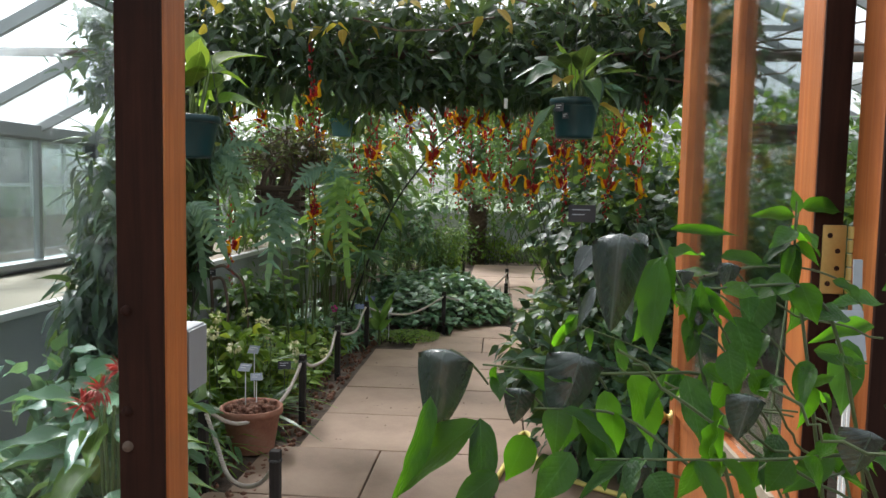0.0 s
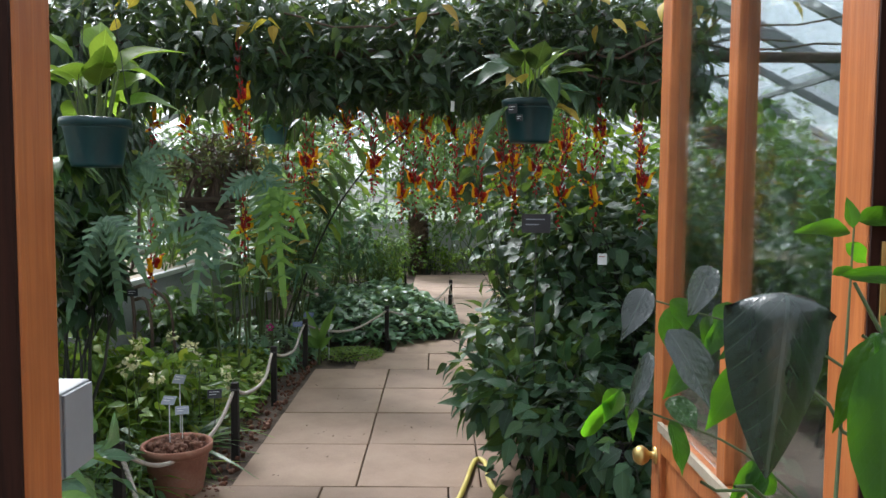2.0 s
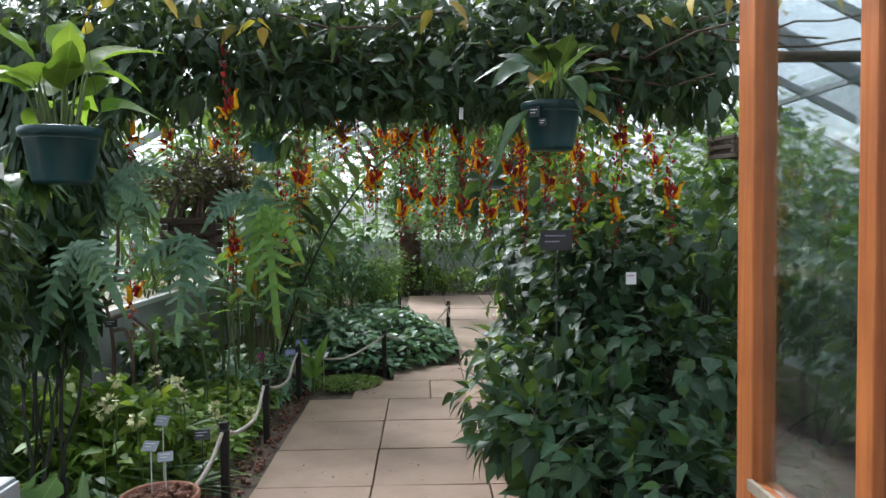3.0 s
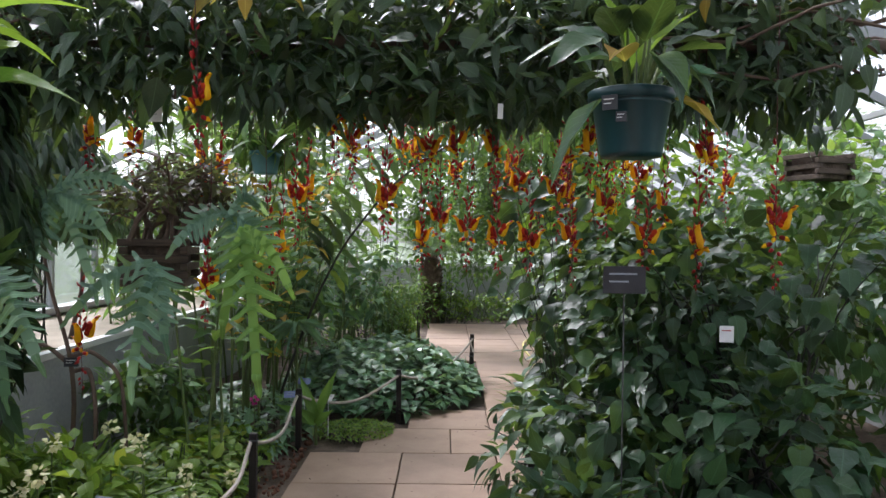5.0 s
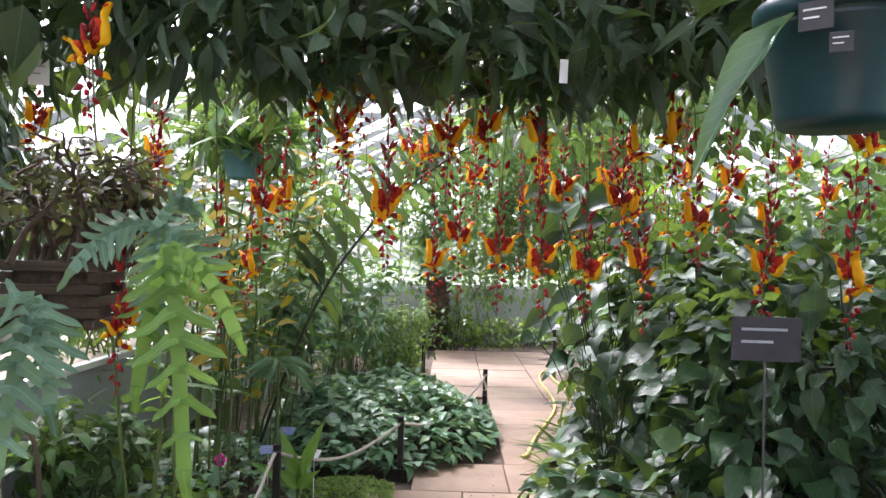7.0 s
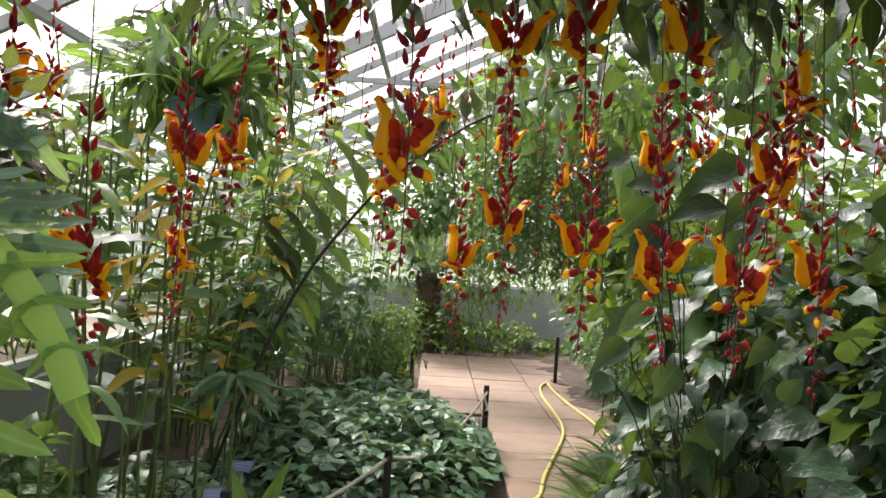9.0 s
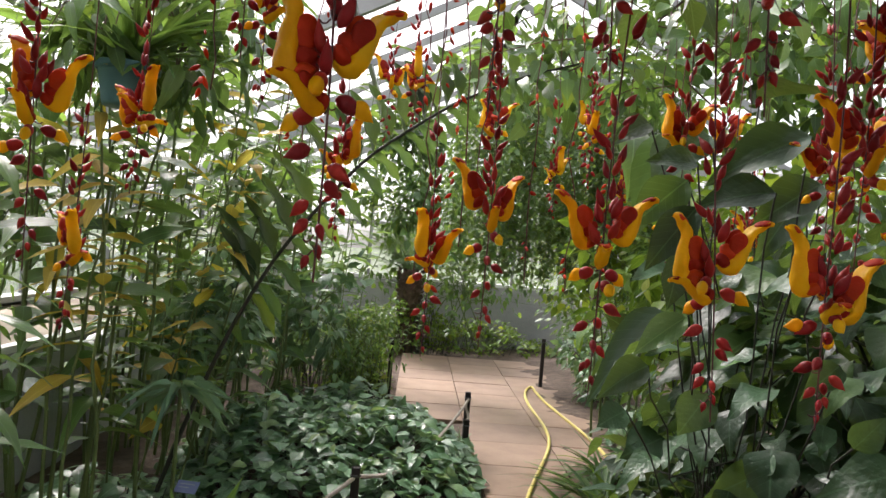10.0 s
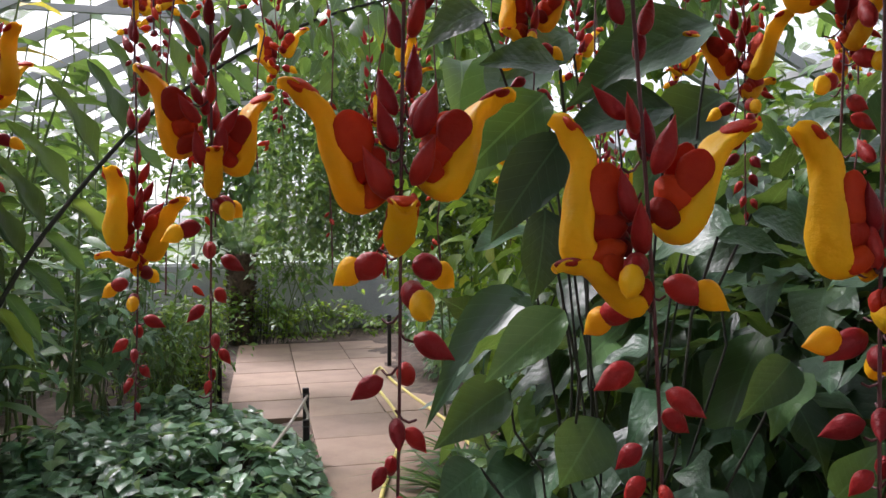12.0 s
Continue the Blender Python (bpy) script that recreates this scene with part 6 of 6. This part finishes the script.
plant_label(-1.25, 7.35, 0.36, 0.10, 0.06, M_LABEL, M_BLUE_TAG, "pale blue plant label in the ground cover", -50, -10, 0.38)
plant_label(-1.02, 7.05, 0.30, 0.08, 0.06, M_LABEL, M_WHITE, "white plant label behind the young plant", -50, -20, 0.3)
plant_label(-0.98, 7.8, 1.45, 0.06, 0.06, M_LABEL, M_WHITE, "white paper tag hanging on a ginger cane", 5, 10, 0, 1)
plant_label(-0.95, 7.8, 1.25, 0.06, 0.06, M_LABEL, M_WHITE, "white paper tag hanging on a ginger cane", 5, 10, 0, 1)
plant_label(-1.28, 4.42, 1.93, 0.05, 0.065, M_LABEL, M_WHITE, "white picture card hung under the beam", 5, 10, 0, 2)
plant_label(0.02, 4.3, 1.93, 0.02, 0.055, M_LABEL, M_WHITE, "narrow white tag hung under the beam", 5, 10, 0, 0)

# rosette of radiating leaves above the ground cover
ros = thing("radiating_palm", -1.30, 7.31, 0, "slender stem bearing a star of narrow grey-green leaves", "palm")
geo = Geo()
geo.tube([(0, 0, -0.02), (0, 0, 0.4), (0, 0, 0.82)], 0.008, 7)
geo.obj("stem", M_STEM, ros)
for k in range(19):
    a = k * 2.399
    one_leaf(ros, (0, 0, 0.80), (math.cos(a) * 0.27, math.sin(a) * 0.27, 0.80 + g.uniform(-0.16, 0.08)), 0.030, M_BLUE, (0, -0.4, 1), 1)

for k, (x, y) in enumerate(((0.9, 8.6), (1.0, 8.2), (0.75, 7.9), (0.62, 7.4), (1.1, 9.2))):
    tuft("striped_grass_plant", "clump of narrow arching pale-striped leaves", "plant", x, y, 70, 0.42, T_STRAP, M_LIME if k % 2 else M_MID, 130 + k, "striped leaf clumps", 0.0, 0.9, 0.06)

rf = thing("red_flowered_plant", -1.25, 2.30, 0, "broad-leaved plant with scarlet flower clusters", "plant")
for k in range(34):
    a, h = g.uniform(0, 6.28), g.uniform(0.25, 0.78)
    root = Vector((math.cos(a) * 0.08, math.sin(a) * 0.08, h))
    one_leaf(rf, root, root + Vector((math.cos(a) * 0.28, math.sin(a) * 0.28, g.uniform(-0.12, 0.1))), g.uniform(0.06, 0.11), M_GROUND if k % 3 else M_LIME, (0, -0.3, 1), int(g.integers(0, 3)))
for k in range(6):
    geo = Geo()
    geo.tube(curve((0.02, 0, -0.02), (g.normal(0, 0.06), g.normal(0, 0.06), 0.75), 0, 6, 0.01, g), 0.006, 6)
    geo.obj("stem", M_STEM, rf)
for c in ((0.02, -0.05, 0.80), (0.07, -0.02, 0.86), (-0.02, -0.08, 0.76)):
    geo = Geo()
    d = unit(g.normal(0, 1, (36, 3)) + [0, 0, 0.5])
    leaves(geo, g, T_LANCE, np.array(c) + d * 0.01, d, 0.048)
    geo.obj("flower", M_SCARLET, rf, kind="stuff")
shrub("feathery_shrub", "feathery shrub of narrow blue-green leaves by the glazing", "shrub", -1.74, 3.30, 0.35, 1.66, 0.17, 0.30, 1700, 0.14, T_LANCE, M_DEEP, M_STEM, 12, 140, droop=0.9)
shrub("yellow_green_plant", "small yellow-green leafy plant near the partition", "plant", -1.25, 1.95, 0.0, 0.5, 0.35, 0.25, 260, 0.1, T_BROAD, M_LIME, M_STEM, 7, 141)

# ---- background planting ----
canes("ginger_clump", "dense ginger canes with broad lance leaves", "ginger plant", -1.75, 9.3, 10, 2.9, 0.5, 0.27, T_ELLIPSE, M_MID, M_STEM, 151, "ginger clumps", 0.08, per=22, start=0.15, thick=0.010)
canes("ginger_clump", "dense ginger canes with broad lance leaves", "ginger plant", -1.6, 7.95, 6, 2.6, 0.3, 0.22, T_ELLIPSE, M_MID, M_STEM, 152, "ginger clumps", 0.1, per=22, start=0.25, thick=0.006, old_mat=M_YELLOW)
canes("ginger_clump", "ginger canes with yellowing dry leaves", "ginger plant", -1.62, 6.9, 3, 2.1, 0.15, 0.26, T_LANCE, M_YELLOW, M_STEM, 154, "ginger clumps", 0.05, per=13, start=0.55, thick=0.009)
shrub("tall_shrub", "tall leafy shrub filling the space under the roof", "shrub", -2.3, 11.8, 0.4, 2.8, 0.9, 1.4, 1500, 0.14, T_OVATE, M_MID, M_STEM, 14, 161)
shrub("tall_shrub", "tall leafy shrub filling the space under the roof", "shrub", 1.6, 10.6, 0.6, 3.0, 0.8, 1.2, 2200, 0.12, T_OVATE, M_LIME, M_STEM, 12, 162)
shrub("tall_shrub", "tall leafy shrub filling the space under the roof", "shrub", 2.9, 8.6, 0.6, 2.9, 1.0, 1.6, 2400, 0.13, T_OVATE, M_MID, M_STEM, 12, 163)
shrub("tall_shrub", "tall leafy shrub filling the space under the roof", "shrub", -0.2, 15.2, 0.5, 3.0, 2.2, 0.5, 1200, 0.12, T_OVATE, M_MID, M_STEM, 12, 164, hollow=0.2)
shrub("hanging_shrub", "leafy climber hanging under the roof ridge", "climber", 0.8, 7.6, 2.1, 3.0, 1.3, 1.0, 1500, 0.12, T_OVATE, M_MID, M_TWIG, 10, 165, root=3.1)
shrub("low_bush", "low dense bush of dark leaves at the path edge", "bush", 0.75, 6.6, 0.0, 0.9, 0.4, 0.9, 800, 0.14, T_OVATE, M_BUSH, stems=10, seed=166)
shrub("low_bush", "low leafy bush beside the far path", "bush", 1.65, 11.9, 0.0, 0.8, 0.45, 1.0, 900, 0.1, T_OVATE, M_GROUND, stems=10, seed=167)

big = thing("large_leaved_climber", 0.42, 5.85, 0, "climber with very large smooth green leaves on thin stems", "climber")
for k in range(13):
    base = Vector((g.uniform(-0.2, 0.5), g.uniform(-0.15, 0.5), g.uniform(1.25, 2.0)))
    d = Vector((g.normal(-0.35, 0.5), g.normal(-0.35, 0.3), g.normal(-0.5, 0.35))).normalized() * g.uniform(0.2, 0.31)
    one_leaf(big, base, base + d, d.length * g.uniform(0.4, 0.56), M_BUSH if k % 3 else M_MID, (g.normal(0, 0.3), -0.5, 0.8), int(g.integers(0, 3)))
    geo = Geo()
    geo.tube(curve((0.4, 0.35, -0.02), base, -0.1, 12, 0.03, g), 0.0024, 6)
    geo.obj("stem", M_DARKSTEM, big)
LARGE_LEAVES = (
    ((0.196, 5.461, 1.682), (0.102, 5.446, 1.7), 0.068, 1), ((0.19, 5.493, 1.656), (0.079, 5.477, 1.558), 0.092, 0),
    ((0.194, 5.439, 1.6), (0.098, 5.421, 1.484), 0.074, 1), ((0.152, 5.395, 1.509), (0.136, 5.361, 1.411), 0.058, 1),
    ((0.173, 5.387, 1.395), (0.076, 5.373, 1.332), 0.058, 1), ((0.142, 5.494, 1.286), (0.047, 5.476, 1.246), 0.071, 2),
    ((0.369, 5.394, 1.476), (0.429, 5.342, 1.47), 0.044, 1), ((0.093, 5.452, 1.203), (0.039, 5.427, 1.182), 0.06, 1),
    ((0.471, 5.473, 1.505), (0.529, 5.417, 1.475), 0.06, 1), ((0.452, 5.37, 1.329), (0.39, 5.346, 1.284), 0.054, 2),
    ((0.429, 5.269, 1.203), (0.455, 5.231, 1.26), 0.054, 1), ((0.273, 5.513, 1.237), (0.213, 5.484, 1.162), 0.082, 1),
    ((0.126, 5.562, 1.773), (0.055, 5.538, 1.755), 0.067, 2),
    ((0.451, 5.536, 1.771), (0.244, 5.54, 1.693), 0.109, 1),
    ((0.371, 5.501, 1.646), (0.218, 5.496, 1.633), 0.089, 1),
    ((0.281, 5.628, 1.769), (0.171, 5.608, 1.718), 0.098, 1),
    ((0.525, 5.619, 1.687), (0.377, 5.605, 1.605), 0.103, 1),
)
for k, (a, b, w, kind) in enumerate(LARGE_LEAVES):
    a, b = Vector(a) - Vector((0.42, 5.85, 0)), Vector(b) - Vector((0.42, 5.85, 0))
    one_leaf(big, a, b, w, M_MID if k in (1, 4) else M_BUSH, (0.1, -0.75, 0.65), kind)
    geo = Geo()
    geo.tube(curve((0.1, 0.1, 0.3), a, -0.1, 10, 0.01, g), 0.002, 6)
    geo.obj("stem", M_DARKSTEM, big)
carpet("bright_bush", "low bright green fine-leaved bush", "bush", -1.10, -0.52, 11.0, 11.75, 0.72, 800, 0.07, T_OVATE, M_LIME, 171, 0.4)
shrub("fine_shrub", "airy fine-leaved shrub behind the ground cover", "shrub", -0.75, 10.6, 0.2, 1.1, 0.5, 0.5, 1100, 0.07, T_LITE, M_MID, M_STEM, 10, 172, hollow=0.1)
carpet("ground_cover", "broad-leaved low plants under the bush", "ground cover", 1.35, 2.7, 8.7, 11.3, 0.4, 900, 0.13, T_OVATE, M_GROUND, 173)
carpet("ground_cover", "mixed low bed plants beside the rope", "ground cover", -2.1, -1.28, 5.4, 7.1, 0.28, 1100, 0.09, T_OVATE, M_LIME, 174)
for k, (x, y, z) in enumerate(((-2.0, 4.45, 0.48), (-2.1, 5.0, 0.5), (-1.85, 5.05, 0.42), (-2.15, 5.5, 0.5))):
    tuft("strap_leaf_plant", "tall clump of arching yellow-green strap leaves", "plant", x, y, 120, z, T_STRAP, M_LIME if k % 2 else M_MID, 310 + k, "strap leaf clumps", 0.05, 1.5, 0.1)
shrub("leafy_shrub", "yellow-green leafy shrub in front of the low bench", "shrub", -2.05, 4.75, 0.1, 0.72, 0.3, 0.5, 620, 0.1, T_OVATE, M_LIME, M_STEM, 9, 321, hollow=0.2)
shrub("leafy_shrub", "mixed green shrub in front of the low bench", "shrub", -2.1, 6.4, 0.1, 0.7, 0.3, 0.6, 620, 0.1, T_OVATE, M_MID, M_STEM, 9, 322, hollow=0.2)
shrub("trailing_climber", "dark climber with broad leaves under the hanging pot", "climber", -1.85, 4.05, 0.75, 1.5, 0.22, 0.3, 420, 0.12, T_OVATE, M_BUSH, M_DARKSTEM, 4, 323, hollow=0.2)
shrub("leafy_shrub", "broad-leaved shrub beside the partition glass", "shrub", -1.62, 2.75, 0.0, 0.8, 0.42, 0.4, 560, 0.13, T_BROAD, M_GROUND, M_STEM, 8, 331, hollow=0.2)
shrub("broadleaf_bush", "upright dark bush with drooping leaves among the racemes", "bush", 1.0, 5.75, 0.9, 1.65, 0.55, 0.5, 300, 0.13, T_BROAD, M_BUSH, stems=6, seed=333, root=-0.02)
shrub("leafy_shrub", "yellow-green broad-leaved plant with cream flowers among it", "shrub", -1.78, 4.55, 0.05, 0.66, 0.3, 0.42, 620, 0.1, T_OVATE, M_LIME, M_STEM, 8, 341, hollow=0.2)
carpet("bright_bush", "low bright green plants round the cycad's foot", "bush", -1.3, 0.3, 14.66, 15.0, 0.85, 900, 0.09, T_OVATE, M_LIME, 343, 0.4)
litter = thing("leaf_litter", -0.3, 6.0, 0, "scattered dry brown leaf fragments on the slabs", "leaf litter", kind="stuff")
geo, n = Geo(), 150
pos = np.stack([g.uniform(-0.8, 0.7, n), g.uniform(-2.0, 2.0, n), np.full(n, 0.006)], 1)
leaves(geo, g, T_LITE, pos, np.stack([g.normal(0, 1, n), g.normal(0, 1, n), g.normal(0.1, 0.1, n)], 1), g.uniform(0.008, 0.026, n), spin=0.2)
geo.obj("fragments", M_TRUNK, litter, kind="stuff")
clods, n = Geo(), 420
side = -1.13 - g.random(n) ** 2 * 0.3
for x, y, s in zip(side, g.uniform(3.2, 7.4, n), g.uniform(0.004, 0.014, n)):
    cube = np.array([[i, j, k] for i in (-1, 1) for j in (-1, 1) for k in (-1, 1)], float) * s * g.uniform(0.6, 1.2, 3)
    q = np.array(Euler(g.uniform(0, 6.28, 3)).to_matrix())
    clods.add(cube @ q.T + [x, y, -0.005], [(0, 1, 3, 2), (4, 6, 7, 5), (0, 4, 5, 1), (2, 3, 7, 6), (0, 2, 6, 4), (1, 5, 7, 3)])
crumbs = tagged(new("soil_crumbs"), "loose soil crumbs along the bed edge", "soil", kind="stuff")
clods.obj("crumbs", M_BARK, crumbs, kind="stuff")
shrub("low_bush", "low dense bush of dark crinkled leaves beside the path", "bush", 0.55, 4.25, 0.0, 0.70, 0.45, 0.72, 850, 0.13, T_OVATE, M_BUSH, stems=10, seed=181)
g = rnd(182)
for s in range(14):
    geo = Geo()
    a = Vector((g.uniform(-0.15, 0.05), g.uniform(-0.2, 0.2), g.uniform(1.15, 1.3)))
    geo.tube(curve(a, a + Vector((-g.uniform(0.08, 0.2), g.normal(-0.05, 0.05), g.uniform(0.02, 0.14))), 0.01, 12, 0.003, g), 0.0013, 5)
    geo.obj("stem", M_NEARSTEM, near)
canes("ginger_clump", "tall ginger canes with lance-shaped leaves", "ginger plant", -1.7, 6.0, 3, 2.4, 0.2, 0.26, T_LANCE, M_MID, M_STEM, 191, "ginger clumps", 0.07, per=18, start=0.45)

shrub("leafy_shrub", "leafy shrub of oval leaves among the canes", "shrub", -1.2, 9.9, 0.45, 1.5, 0.5, 0.35, 520, 0.12, T_OVATE, M_GROUND, M_STEM, 9, 201, hollow=0.2)
shrub("hanging_shrub", "leafy climber hanging under the roof ridge", "climber", -0.55, 12.7, 1.5, 3.1, 0.7, 0.6, 1500, 0.12, T_OVATE, M_MID, M_STEM, 10, 203, hollow=0.1, root=3.2)
shrub("hanging_shrub", "leafy climber hanging under the roof ridge", "climber", 0.75, 13.3, 1.35, 3.2, 0.9, 0.5, 2200, 0.11, T_OVATE, M_MID, M_STEM, 10, 204, hollow=0.1, root=3.2)
shrub("leafy_shrub", "leafy shrub of oval leaves among the canes", "shrub", -1.6, 8.6, 0.4, 1.35, 0.4, 0.3, 460, 0.11, T_OVATE, M_GROUND, M_STEM, 8, 205, hollow=0.2)
shrub("bright_bush", "low bright green fine-leaved bush", "bush", -0.88, 11.6, 0.0, 0.86, 0.34, 0.22, 1000, 0.065, T_OVATE, M_LIME, M_STEM, 8, 206, hollow=0.2)
shrub("tall_shrub", "tall leafy shrub against the glazing", "shrub", -2.55, 7.6, 0.6, 2.5, 0.4, 1.3, 1500, 0.13, T_LANCE + T_OVATE[:1], M_MID, M_STEM, 10, 207, hollow=0.1)
shrub("hanging_shrub", "leafy climber hanging under the roof slope", "climber", -2.0, 8.0, 2.1, 2.9, 0.8, 0.8, 400, 0.12, T_LANCE, M_MID, M_TWIG, 10, 176, root=2.6)
shrub("hanging_shrub", "leafy climber hanging under the roof slope", "climber", -1.4, 6.9, 1.95, 2.6, 0.5, 0.4, 420, 0.16, T_ELLIPSE + T_LANCE, M_MID, M_TWIG, 8, 211, hollow=0.2, root=2.75)

# ---- paving ----
pavement = tagged(new("pavement"), "stepped path of square buff stone slabs", "pavement", kind="structure")


def slab_mesh(w, d):
    bm = boxed(-w / 2, w / 2, -d / 2, d / 2, -0.05, 0.0, 0.006)
    me = bpy.data.meshes.new("slab")
    bmesh.ops.recalc_face_normals(bm, faces=bm.faces)
    bm.to_mesh(me)
    bm.free()
    me.materials.append(M_SLAB)
    return me


g = rnd(5)
SLAB = slab_mesh(0.626, 0.652)
rows = [(4.07 - 0.66 * k, -1.26 + (0.0 if k % 2 else -0.1), 4) for k in range(11, 0, -1)]
rows += [(4.07, -1.09, 4), (4.73, -1.09, 4), (5.39, -1.09, 4), (6.05, -1.09, 4), (6.71, -0.76, 3), (7.37, -0.457, 3), (8.03, 0.19, 3), (8.69, 0.19, 3), (9.35, 0.19, 3), (10.01, 0.19, 3), (10.67, -0.46, 4), (11.33, -0.46, 4), (11.99, -0.46, 4), (12.65, -0.46, 4), (13.31, -0.46, 4), (13.97, -0.46, 4)]
for y, x0, n in rows:
    for k in range(n):
        ob = link("slab", SLAB, None, pavement)
        ob.matrix_basis = pose(x0 + 0.634 * (k + 0.5), y + 0.33, g.normal(0, 0.0015), g.normal(0, 0.15), g.normal(0, 0.15), g.normal(0, 0.25))
